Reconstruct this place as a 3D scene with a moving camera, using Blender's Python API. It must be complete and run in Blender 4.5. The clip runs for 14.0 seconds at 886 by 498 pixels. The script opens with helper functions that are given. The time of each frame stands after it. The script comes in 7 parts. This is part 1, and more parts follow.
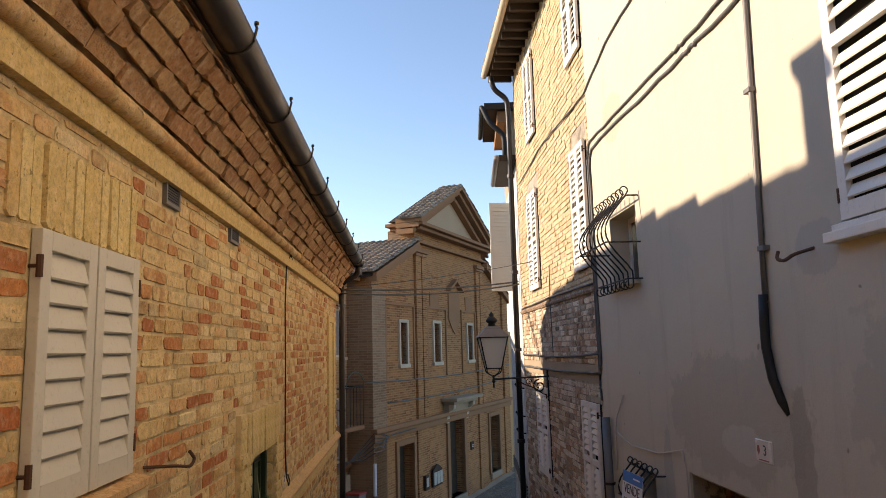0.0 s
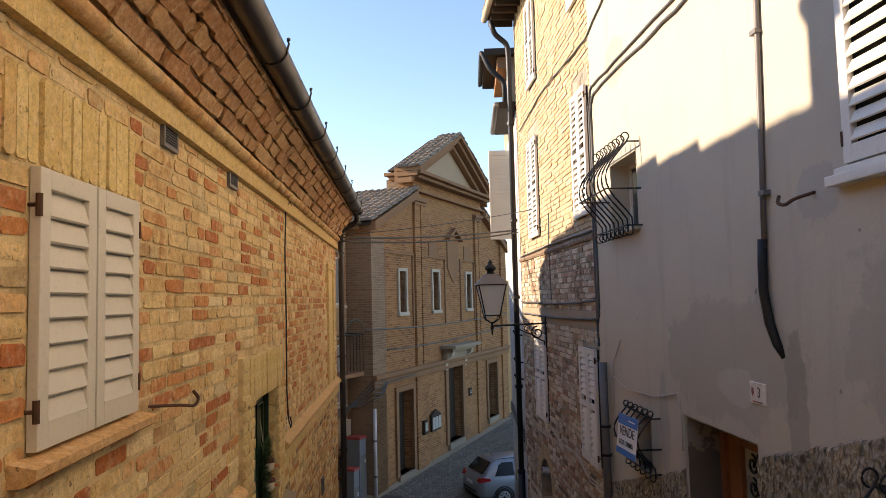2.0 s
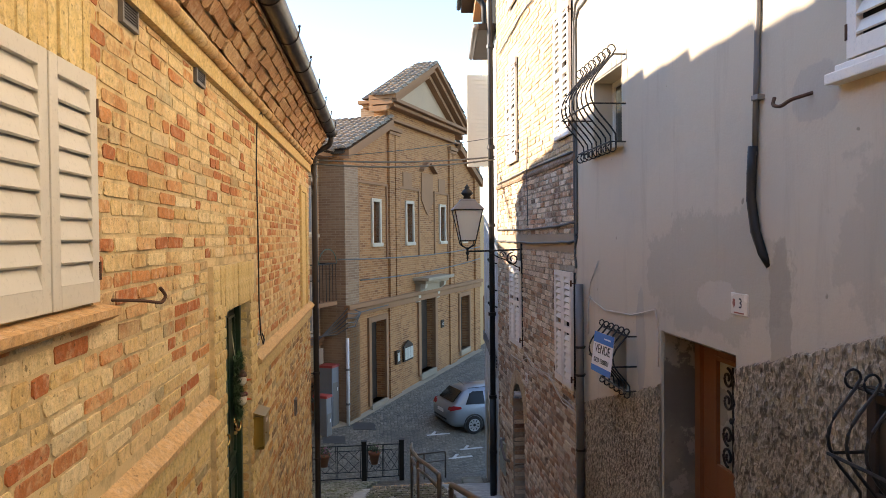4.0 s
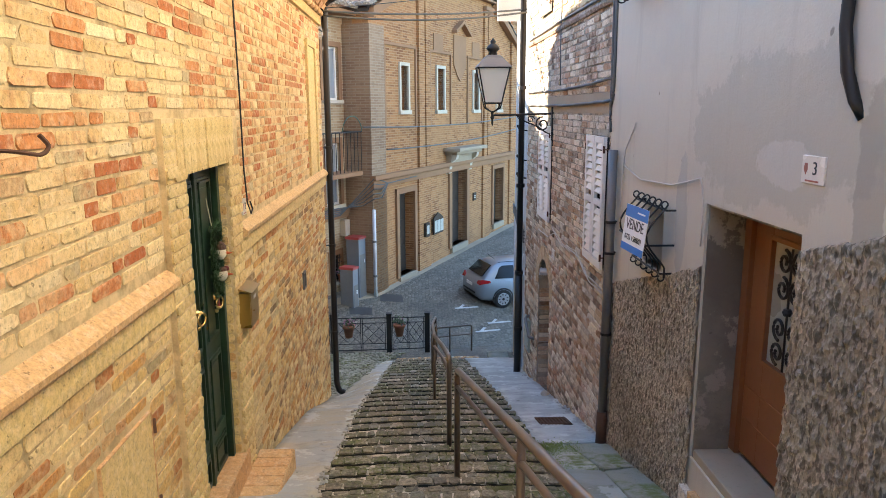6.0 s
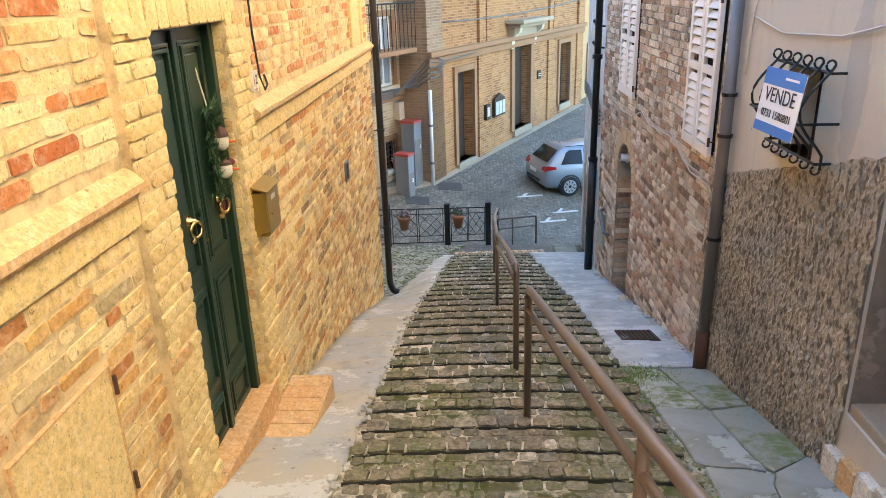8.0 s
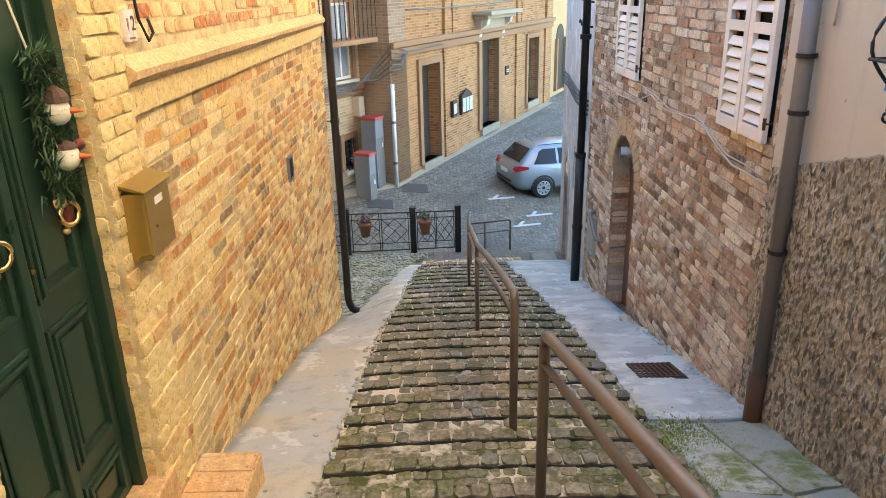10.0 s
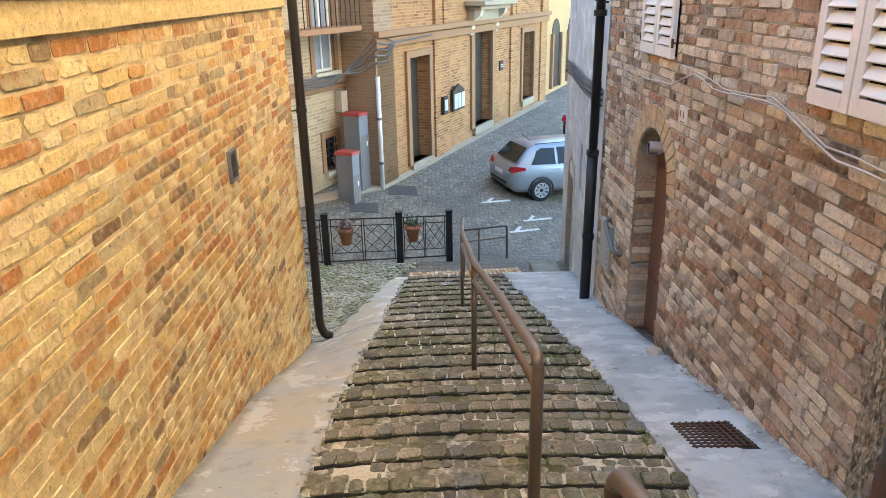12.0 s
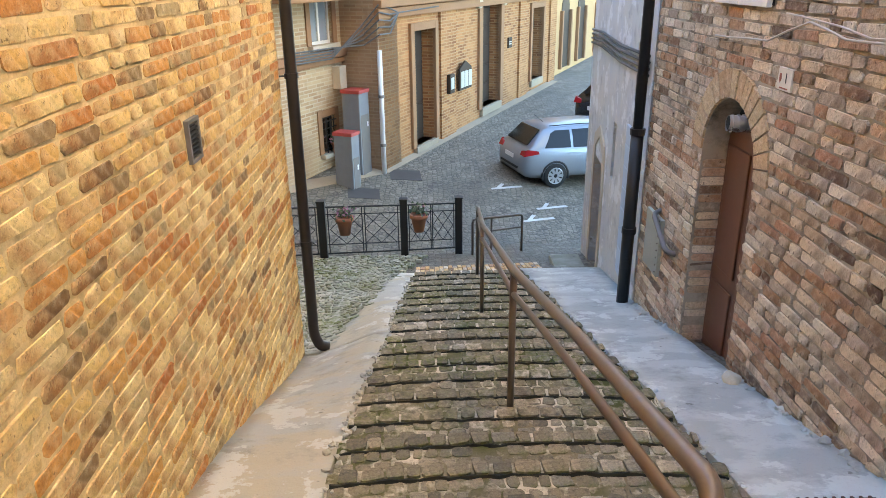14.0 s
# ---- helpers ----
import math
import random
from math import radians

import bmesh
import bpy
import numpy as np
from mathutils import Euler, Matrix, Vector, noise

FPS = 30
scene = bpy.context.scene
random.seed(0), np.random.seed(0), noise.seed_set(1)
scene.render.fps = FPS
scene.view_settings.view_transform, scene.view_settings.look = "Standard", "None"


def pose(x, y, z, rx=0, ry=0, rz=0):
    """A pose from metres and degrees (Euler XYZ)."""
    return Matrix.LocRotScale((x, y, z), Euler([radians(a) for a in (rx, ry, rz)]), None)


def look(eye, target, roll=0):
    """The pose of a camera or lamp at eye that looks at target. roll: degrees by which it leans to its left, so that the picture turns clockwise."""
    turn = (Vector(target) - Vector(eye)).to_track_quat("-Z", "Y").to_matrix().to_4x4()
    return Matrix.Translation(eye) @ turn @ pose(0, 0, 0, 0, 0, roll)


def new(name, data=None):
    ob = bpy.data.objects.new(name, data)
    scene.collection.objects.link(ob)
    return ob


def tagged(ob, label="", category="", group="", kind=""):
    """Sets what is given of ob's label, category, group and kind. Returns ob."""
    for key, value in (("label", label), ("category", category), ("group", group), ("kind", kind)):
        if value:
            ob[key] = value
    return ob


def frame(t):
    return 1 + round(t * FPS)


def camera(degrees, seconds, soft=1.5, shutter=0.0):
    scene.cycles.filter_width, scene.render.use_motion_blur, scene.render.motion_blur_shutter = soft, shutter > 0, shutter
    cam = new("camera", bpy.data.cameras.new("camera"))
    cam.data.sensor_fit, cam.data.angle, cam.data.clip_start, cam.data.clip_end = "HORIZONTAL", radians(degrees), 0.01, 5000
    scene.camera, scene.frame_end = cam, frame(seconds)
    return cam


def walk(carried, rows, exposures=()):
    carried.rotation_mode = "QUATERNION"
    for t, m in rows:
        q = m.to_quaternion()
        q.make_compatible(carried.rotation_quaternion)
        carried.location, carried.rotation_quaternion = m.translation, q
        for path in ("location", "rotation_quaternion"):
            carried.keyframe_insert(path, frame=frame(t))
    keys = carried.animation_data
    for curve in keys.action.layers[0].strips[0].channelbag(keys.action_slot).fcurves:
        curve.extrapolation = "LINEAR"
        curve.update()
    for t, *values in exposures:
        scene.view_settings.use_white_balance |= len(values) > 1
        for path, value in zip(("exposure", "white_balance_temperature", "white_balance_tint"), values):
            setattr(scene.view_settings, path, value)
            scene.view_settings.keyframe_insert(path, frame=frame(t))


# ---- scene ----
cam = camera(64.1, 14.0, soft=0.5)
PATH = [
    (0, (-0.177, 0.235, 1.831), (-0.07, 2.212, 2.113), -1.5),
    (0.5, (-0.18, 0.234, 1.823), (-0.076, 2.216, 2.069), -1.4),
    (1, (-0.183, 0.232, 1.821), (-0.081, 2.219, 2.031), -1.4),
    (1.5, (-0.181, 0.233, 1.815), (-0.079, 2.223, 1.991), -1.4),
    (2, (-0.185, 0.241, 1.8), (-0.077, 2.233, 1.941), -1.4),
    (4.5, (-0.221, 0.531, 1.579), (-0.033, 2.52, 1.485), -0.4),
    (5, (-0.091, 0.691, 1.545), (0.08, 2.677, 1.382), -0.1),
    (5.5, (-0.006, 0.897, 1.475), (0.126, 2.876, 1.212), 0.2),
    (6, (0.087, 1.222, 1.475), (0.157, 3.182, 1.085), -0.2),
    (6.5, (0.139, 1.502, 1.415), (0.133, 3.435, 0.9), -0.8),
    (7, (0.11, 1.785, 1.33), (0.029, 3.687, 0.717), -1.5),
    (7.2, (0.126, 1.91, 1.308), (0.018, 3.8, 0.665), -1.9),
    (9.3, (0.002, 3.383, 0.969), (-0.049, 5.249, 0.252), -1.8),
    (9.5, (0.005, 3.518, 0.903), (-0.03, 5.39, 0.199), -1.8),
    (10, (-0.031, 3.849, 0.82), (-0.031, 5.725, 0.126), -1.4),
    (10.5, (-0.039, 4.184, 0.727), (-0.017, 6.063, 0.043), -1.3),
    (11, (-0.025, 4.525, 0.638), (0.006, 6.404, -0.046), -1.1),
    (11.5, (-0.049, 4.86, 0.561), (-0.016, 6.738, -0.127), -1.1),
    (12, (-0.007, 5.185, 0.467), (0.019, 7.062, -0.223), -1.1),
    (12.5, (-0.038, 5.474, 0.377), (-0.016, 7.351, -0.313), -1.0),
    (13, (-0.075, 5.773, 0.289), (-0.054, 7.648, -0.406), -0.8),
    (13.5, (-0.099, 6.084, 0.234), (-0.079, 7.953, -0.478), -0.9),
    (14, (-0.173, 6.37, 0.144), (-0.141, 8.232, -0.586), -0.7),
]
walk(cam, [(t, look(eye, target, roll)) for t, eye, target, roll in PATH],
     exposures=[(0.0, 1.85, 7400, 17), (2.0, 2.1, 7400, 17), (4.5, 3.1, 7000, 13), (6.0, 3.75, 6600, 9), (7.0, 4.15, 6800, 8), (9.5, 4.45, 7300, 9), (14.0, 4.5, 7500, 9)])
# ---- world and sun ----
SUN_EL, SUN_AZ = radians(22.0), radians(-75.0)
world = bpy.data.worlds.new("sky")
scene.world = world
world.use_nodes = True
_wn = world.node_tree.nodes
_sky = _wn.new("ShaderNodeTexSky")
_sky.sky_type, _sky.sun_disc = "NISHITA", False
_sky.sun_elevation, _sky.sun_rotation = SUN_EL, SUN_AZ
_sky.air_density, _sky.dust_density, _sky.ozone_density = 1.0, 0.0, 3.0
_wn["Background"].inputs[1].default_value = 0.08
world.node_tree.links.new(_sky.outputs[0], _wn["Background"].inputs[0])
sun_way = Vector((math.sin(SUN_AZ) * math.cos(SUN_EL), math.cos(SUN_AZ) * math.cos(SUN_EL), math.sin(SUN_EL)))
sun = new("sun", bpy.data.lights.new("sun", "SUN"))
sun.data.energy, sun.data.angle, sun.data.color = 2.4, radians(0.5), (1.0, 0.87, 0.70)
sun.matrix_world = look(sun_way * 40, (0, 0, 0))


# ---- materials ----
class Nodes:
    """A small wrapper to write node materials in few lines."""

    def __init__(self, name):
        self.m = bpy.data.materials.new(name)
        self.m.use_nodes = True
        self.t = self.m.node_tree
        self.b = self.t.nodes["Principled BSDF"]
        self.o = self.t.nodes["Material Output"]

    def node(self, kind, **sets):
        n = self.t.nodes.new("ShaderNode" + kind)
        for key, value in sets.items():
            setattr(n, key, value)
        return n

    def link(self, a, b):
        self.t.links.new(a, b)

    def coords(self):
        return self.node("TexCoord").outputs["Object"]

    def noise(self, scale, detail=4.0, rough=0.6, vec=None, stretch=None):
        n = self.node("TexNoise")
        n.inputs["Scale"].default_value = scale
        n.inputs["Detail"].default_value = detail
        n.inputs["Roughness"].default_value = rough
        v = vec if vec is not None else self.coords()
        if stretch:
            mp = self.node("Mapping")
            mp.inputs["Scale"].default_value = stretch
            self.link(v, mp.inputs[0])
            v = mp.outputs[0]
        self.link(v, n.inputs["Vector"])
        return n.outputs["Fac"]

    def ramp(self, fac, stops, interp="LINEAR"):
        n = self.node("ValToRGB")
        n.color_ramp.interpolation = interp
        els = n.color_ramp.elements
        while len(els) < len(stops):
            els.new(0.5)
        for e, (p, c) in zip(els, stops):
            e.position = p
            e.color = (*c, 1) if len(c) == 3 else c
        self.link(fac, n.inputs[0])
        return n.outputs[0]

    def mix(self, a, b, fac, mode="MIX"):
        n = self.node("MixRGB", blend_type=mode)
        for sock, v in ((n.inputs[0], fac), (n.inputs[1], a), (n.inputs[2], b)):
            if isinstance(v, (int, float)):
                sock.default_value = v
            elif isinstance(v, tuple):
                sock.default_value = (*v, 1)
            else:
                self.link(v, sock)
        return n.outputs[0]

    def math(self, op, a, b=0.0):
        n = self.node("Math", operation=op)
        for sock, v in ((n.inputs[0], a), (n.inputs[1], b)):
            if isinstance(v, (int, float)):
                sock.default_value = v
            else:
                self.link(v, sock)
        return n.outputs[0]

    def bump(self, height, strength, distance=0.01, prev=None):
        n = self.node("Bump")
        n.inputs["Strength"].default_value = strength
        n.inputs["Distance"].default_value = distance
        self.link(height, n.inputs["Height"])
        if prev is not None:
            self.link(prev, n.inputs["Normal"])
        return n.outputs[0]

    def piece_random(self):
        a = self.node("ObjectInfo").outputs["Random"]
        b = self.node("NewGeometry").outputs["Random Per Island"]
        return self.math("FRACT", self.math("ADD", a, self.math("MULTIPLY", b, 7.31)))

    def done(self, colour, rough=0.8, normal=None, metal=0.0, spec=0.5):
        for sock, v in ((self.b.inputs["Base Color"], colour), (self.b.inputs["Roughness"], rough)):
            if isinstance(v, (int, float)):
                sock.default_value = v
            elif isinstance(v, tuple):
                sock.default_value = (*v, 1)
            else:
                self.link(v, sock)
        self.b.inputs["Metallic"].default_value = metal
        self.b.inputs["Specular IOR Level"].default_value = spec
        if normal is not None:
            self.link(normal, self.b.inputs["Normal"])
        return self.m


def plain(name, colour, rough=0.6, metal=0.0, vary=0.25, scale=14.0, bump=0.15, spec=0.5):
    """Painted, metal or plastic surface with slight wear at two scales."""
    n = Nodes(name)
    big, fine = n.noise(scale * 0.2, 3), n.noise(scale * 4, 5, 0.7)
    c = n.mix(tuple(k * (1 - vary) for k in colour), tuple(min(1, k * (1 + vary)) for k in colour), big)
    c = n.mix(c, tuple(k * 0.75 for k in colour), n.ramp(fine, [(0.55, (0, 0, 0)), (0.8, (1, 1, 1))]))
    r = n.ramp(big, [(0.2, (max(0, rough - 0.12),) * 3), (0.8, (min(1, rough + 0.12),) * 3)])
    return n.done(c, r, n.bump(fine, bump, 0.004), metal, spec)


def brick_mat(name, stops, dirt, rough=0.9, relief=0.5, smear=None, dark=None):
    """Single bricks: each its own tone, with pits, grain and weather stains."""
    n = Nodes(name)
    c = n.ramp(n.piece_random(), stops)
    fine, mid, big = n.noise(95, 5, 0.7), n.noise(22, 4), n.noise(0.9, 3)
    c = n.mix(c, n.mix(c, (0.95, 0.82, 0.6), 0.25), n.ramp(mid, [(0.48, (0, 0, 0)), (0.7, (1, 1, 1))]))
    c = n.mix(c, n.mix(c, (0.16, 0.10, 0.055), 0.7), n.math("MULTIPLY", n.ramp(fine, [(0.52, (0, 0, 0)), (0.7, (1, 1, 1))]), 0.6))
    c = n.mix(c, dirt, n.math("MULTIPLY", n.ramp(big, [(0.5, (0, 0, 0)), (0.75, (1, 1, 1))]), 0.4))
    if dark:
        c = n.mix(c, n.mix(c, dark, 0.7), n.math("MULTIPLY", n.ramp(n.noise(1.7, 5, 0.65), [(0.5, (0, 0, 0)), (0.62, (1, 1, 1))]), n.ramp(n.noise(9, 4), [(0.42, (0, 0, 0)), (0.58, (1, 1, 1))])))
    if smear:
        lime = n.math("ADD", n.math("MULTIPLY", n.noise(0.75, 4), 0.6), n.math("MULTIPLY", n.noise(17, 6, 0.7), 0.4))
        c = n.mix(c, smear, n.math("MULTIPLY", n.ramp(lime, [(0.535, (0, 0, 0)), (0.585, (1, 1, 1))]), 0.4))
    c = n.mix(c, n.mix(c, (0.0, 0.0, 0.0), 0.16), n.ramp(n.noise(48, 4, 0.7), [(0.53, (0, 0, 0)), (0.66, (1, 1, 1))]))
    c = n.mix(c, n.ramp(n.noise(27, 7, 0.78), [(0.3, (0.66, 0.66, 0.66)), (0.5, (1.0, 1.0, 1.0)), (0.7, (1.18, 1.18, 1.18))]), 1.0, "MULTIPLY")
    pit = n.noise(38, 3)
    c = n.mix(c, tuple(0.3 * k for k in dirt), n.math("MULTIPLY", n.ramp(pit, [(0.64, (0, 0, 0)), (0.7, (1, 1, 1))]), 0.7))
    nb = n.bump(mid, relief, 0.018)
    return n.done(c, rough, n.bump(fine, relief, 0.006, nb), spec=0.25)


def mortar_mat(name, a, b):
    n = Nodes(name)
    fine, big = n.noise(120, 5, 0.75), n.noise(1.6, 4)
    c = n.mix(a, b, big)
    c = n.mix(c, tuple(k * 0.4 for k in b), n.math("MULTIPLY", n.ramp(n.noise(4.5, 6, 0.7), [(0.45, (0, 0, 0)), (0.65, (1, 1, 1))]), 0.8))
    c = n.mix(c, tuple(k * 0.6 for k in a), n.ramp(fine, [(0.5, (0, 0, 0)), (0.85, (1, 1, 1))]))
    return n.done(c, 0.95, n.bump(fine, 0.5, 0.006), spec=0.2)


M_BRICK_L = brick_mat("ochre_brick", [(0.0, (0.72, 0.51, 0.23)), (0.2, (0.82, 0.65, 0.36)), (0.36, (0.66, 0.45, 0.20)), (0.52, (0.78, 0.58, 0.30)), (0.62, (0.62, 0.27, 0.10)), (0.76, (0.46, 0.14, 0.05)), (0.86, (0.62, 0.28, 0.10)), (0.91, (0.46, 0.37, 0.21)), (0.96, (0.82, 0.67, 0.41)), (1.0, (0.72, 0.52, 0.26))], (0.48, 0.34, 0.18), smear=(0.76, 0.57, 0.31), dark=(0.46, 0.19, 0.07), relief=0.4)
M_BRICK_LOW = brick_mat("weathered_ochre_brick", [(0.0, (0.72, 0.51, 0.21)), (0.22, (0.82, 0.65, 0.34)), (0.4, (0.70, 0.48, 0.19)), (0.54, (0.60, 0.30, 0.09)), (0.66, (0.44, 0.16, 0.05)), (0.74, (0.74, 0.55, 0.27)), (0.82, (0.40, 0.31, 0.17)), (0.89, (0.20, 0.11, 0.05)), (0.94, (0.80, 0.64, 0.36)), (1.0, (0.58, 0.30, 0.10))], (0.40, 0.27, 0.13), relief=0.6, smear=(0.74, 0.56, 0.30), dark=(0.38, 0.16, 0.055))
M_TRIM_L = brick_mat("yellow_trim_brick", [(0.0, (0.68, 0.50, 0.21)), (0.5, (0.74, 0.57, 0.27)), (0.85, (0.66, 0.47, 0.2)), (1.0, (0.62, 0.36, 0.15))], (0.52, 0.39, 0.2), relief=0.3)
M_TERRACOTTA = brick_mat("terracotta_moulding", [(0.0, (0.66, 0.42, 0.2)), (0.5, (0.60, 0.34, 0.15)), (1.0, (0.68, 0.49, 0.25))], (0.42, 0.28, 0.15), relief=0.4)
M_MORTAR_L = mortar_mat("sandy_mortar", (0.76, 0.60, 0.35), (0.66, 0.49, 0.26))
M_BRICK_R = brick_mat("brown_brick", [(0.0, (0.58, 0.46, 0.32)), (0.2, (0.75, 0.62, 0.46)), (0.34, (0.41, 0.28, 0.18)), (0.48, (0.47, 0.27, 0.16)), (0.58, (0.19, 0.12, 0.08)), (0.68, (0.84, 0.75, 0.60)), (0.8, (0.62, 0.53, 0.42)), (0.88, (0.47, 0.24, 0.14)), (0.94, (0.82, 0.71, 0.54)), (1.0, (0.13, 0.085, 0.06))], (0.2, 0.15, 0.105), relief=0.9, smear=(0.64, 0.56, 0.46), dark=(0.14, 0.08, 0.05))
M_BRICK_UP = brick_mat("pale_brick", [(0.0, (0.52, 0.39, 0.23)), (0.4, (0.57, 0.43, 0.26)), (0.7, (0.49, 0.32, 0.18)), (1.0, (0.58, 0.46, 0.3))], (0.38, 0.29, 0.19), relief=0.4)
M_MORTAR_R = mortar_mat("grey_mortar", (0.56, 0.50, 0.41), (0.24, 0.20, 0.15))
# Near-black for spaces behind openings: their shade is put into the colour.
M_DARK = plain("painted_dark_inside", (0.02, 0.018, 0.016), 0.9)
M_GUTTER = plain("brown_coated_metal", (0.026, 0.021, 0.02), 0.42, 0.15, 0.2)
M_PIPE_BLACK = plain("black_painted_pipe", (0.018, 0.018, 0.022), 0.45, 0.2)
M_PIPE_GREY = plain("grey_weathered_pipe", (0.17, 0.16, 0.155), 0.55, 0.3)
M_RUST = plain("rusted_iron", (0.11, 0.055, 0.035), 0.8, 0.4, 0.4)
M_IRON = plain("black_wrought_iron", (0.022, 0.021, 0.021), 0.55, 0.4)
M_RAIL = plain("brown_painted_handrail", (0.155, 0.115, 0.09), 0.36, 0.25, 0.25, 9)
M_WHITE = plain("white_shutter_paint", (0.74, 0.70, 0.64), 0.55, 0, 0.08)
M_CREAM = plain("cream_shutter_paint", (0.64, 0.60, 0.52), 0.55, 0, 0.1)
M_GREEN = plain("dark_green_door_paint", (0.014, 0.036, 0.02), 0.33, 0, 0.2, 6, 0.08)
M_BRASS = plain("polished_brass", (0.78, 0.55, 0.22), 0.22, 1.0, 0.15)
M_MAILBOX = plain("gold_painted_steel", (0.36, 0.23, 0.055), 0.36, 0.5, 0.12, 10, 0.05)
M_BROWNDOOR = plain("varnished_brown_door", (0.20, 0.075, 0.028), 0.5, 0, 0.22, 5)
M_BROWNWOOD = plain("red_brown_wood", (0.14, 0.062, 0.036), 0.5, 0, 0.25, 6)
M_WOOD_OLD = plain("old_grey_brown_wood", (0.05, 0.036, 0.027), 0.65, 0, 0.3, 6, spec=0.15)
M_STONE = plain("pale_stone", (0.52, 0.45, 0.35), 0.85, 0, 0.2, 8, 0.3, spec=0.15)
M_CABLE = plain("grey_cable", (0.10, 0.10, 0.10), 0.6)
M_CABLE_PALE = plain("pale_cable", (0.5, 0.46, 0.4), 0.6)


def stucco_mat():
    n = Nodes("beige_grey_stucco")
    big, mid, fine = n.noise(0.55, 4), n.noise(2.6, 5, 0.65), n.noise(60, 5, 0.7)
    ragged = n.math("ADD", n.math("MULTIPLY", n.noise(1.7, 5, 0.6), 1.5), n.math("MULTIPLY", n.noise(6, 6, 0.7), 0.9))

    def blot(y, z, ry, rz, soft=0.035):
        """Mask of one ragged patch on the wall."""
        mp = n.node("Mapping")
        mp.inputs["Scale"].default_value = (0, 1 / ry, 1 / rz)
        mp.inputs["Location"].default_value = (0, -y / ry, -z / rz)
        n.link(n.coords(), mp.inputs[0])
        ln = n.node("VectorMath", operation="LENGTH")
        n.link(mp.outputs[0], ln.inputs[0])
        return n.ramp(n.math("MULTIPLY", n.math("ADD", ln.outputs["Value"], ragged), 0.4), [(0.87 - soft, (1, 1, 1)), (0.875, (0, 0, 0))])

    c = n.mix((0.55, 0.49, 0.39), (0.50, 0.45, 0.365), big)
    c = n.mix(c, (0.46, 0.42, 0.35), n.math("MULTIPLY", n.ramp(n.noise(0.75, 4, 0.6, stretch=(1, 1, 1.4)), [(0.5, (0, 0, 0)), (0.6, (1, 1, 1))]), 0.5))
    c = n.mix(c, (0.55, 0.48, 0.36), n.math("MULTIPLY", n.ramp(mid, [(0.55, (0, 0, 0)), (0.75, (1, 1, 1))]), 0.3))
    for y, z, ry, rz, col, k in ((4.9, 1.36, 1.05, 0.42, (0.40, 0.365, 0.30), 0.65), (2.2, 1.62, 1.7, 0.5, (0.41, 0.375, 0.31), 0.6), (4.7, 1.2, 0.3, 0.12, (0.56, 0.52, 0.45), 0.5), (4.0, 1.05, 0.11, 0.6, (0.30, 0.27, 0.22), 0.6), (3.7, 2.3, 0.2, 0.15, (0.42, 0.39, 0.34), 0.7), (6.02, 0.75, 0.1, 0.5, (0.36, 0.345, 0.32), 0.6), (7.0, 4.1, 0.3, 0.24, (0.40, 0.36, 0.28), 0.6)):
        c = n.mix(c, col, n.math("MULTIPLY", blot(y, z, ry, rz), k))
    c = n.mix(c, (0.30, 0.26, 0.21), n.math("MULTIPLY", n.ramp(n.noise(5, 6, 0.7, stretch=(1, 1, 0.12)), [(0.55, (0, 0, 0)), (0.8, (1, 1, 1))]), 0.4))
    c = n.mix(c, (0.12, 0.10, 0.08), n.math("MULTIPLY", n.ramp(n.noise(9, 2, 0.4), [(0.76, (0, 0, 0)), (0.79, (1, 1, 1))]), 0.6))
    nb = n.bump(mid, 0.3, 0.025)
    return n.done(c, 0.92, n.bump(fine, 0.3, 0.005, nb), spec=0.2)


def roughcast_mat():
    n = Nodes("dark_roughcast")
    v = n.node("TexVoronoi")
    v.inputs["Scale"].default_value = 42
    mp = n.node("Mapping")
    mp.inputs["Scale"].default_value = (1, 1, 0.62)
    n.link(n.coords(), mp.inputs[0])
    n.link(mp.outputs[0], v.inputs["Vector"])
    big, fine = n.noise(1.2, 4), n.noise(70, 5, 0.75)
    c = n.mix((0.40, 0.345, 0.265), (0.56, 0.48, 0.36), fine)
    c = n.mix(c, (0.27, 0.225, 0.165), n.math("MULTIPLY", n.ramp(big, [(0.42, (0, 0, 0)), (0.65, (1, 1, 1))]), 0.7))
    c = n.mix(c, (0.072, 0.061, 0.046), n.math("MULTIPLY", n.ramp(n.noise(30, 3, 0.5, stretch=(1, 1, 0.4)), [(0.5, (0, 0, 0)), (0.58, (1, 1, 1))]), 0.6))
    nb = n.bump(v.outputs["Distance"], 0.9, 0.03)
    return n.done(c, 0.95, n.bump(fine, 0.7, 0.012, nb), spec=0.15)


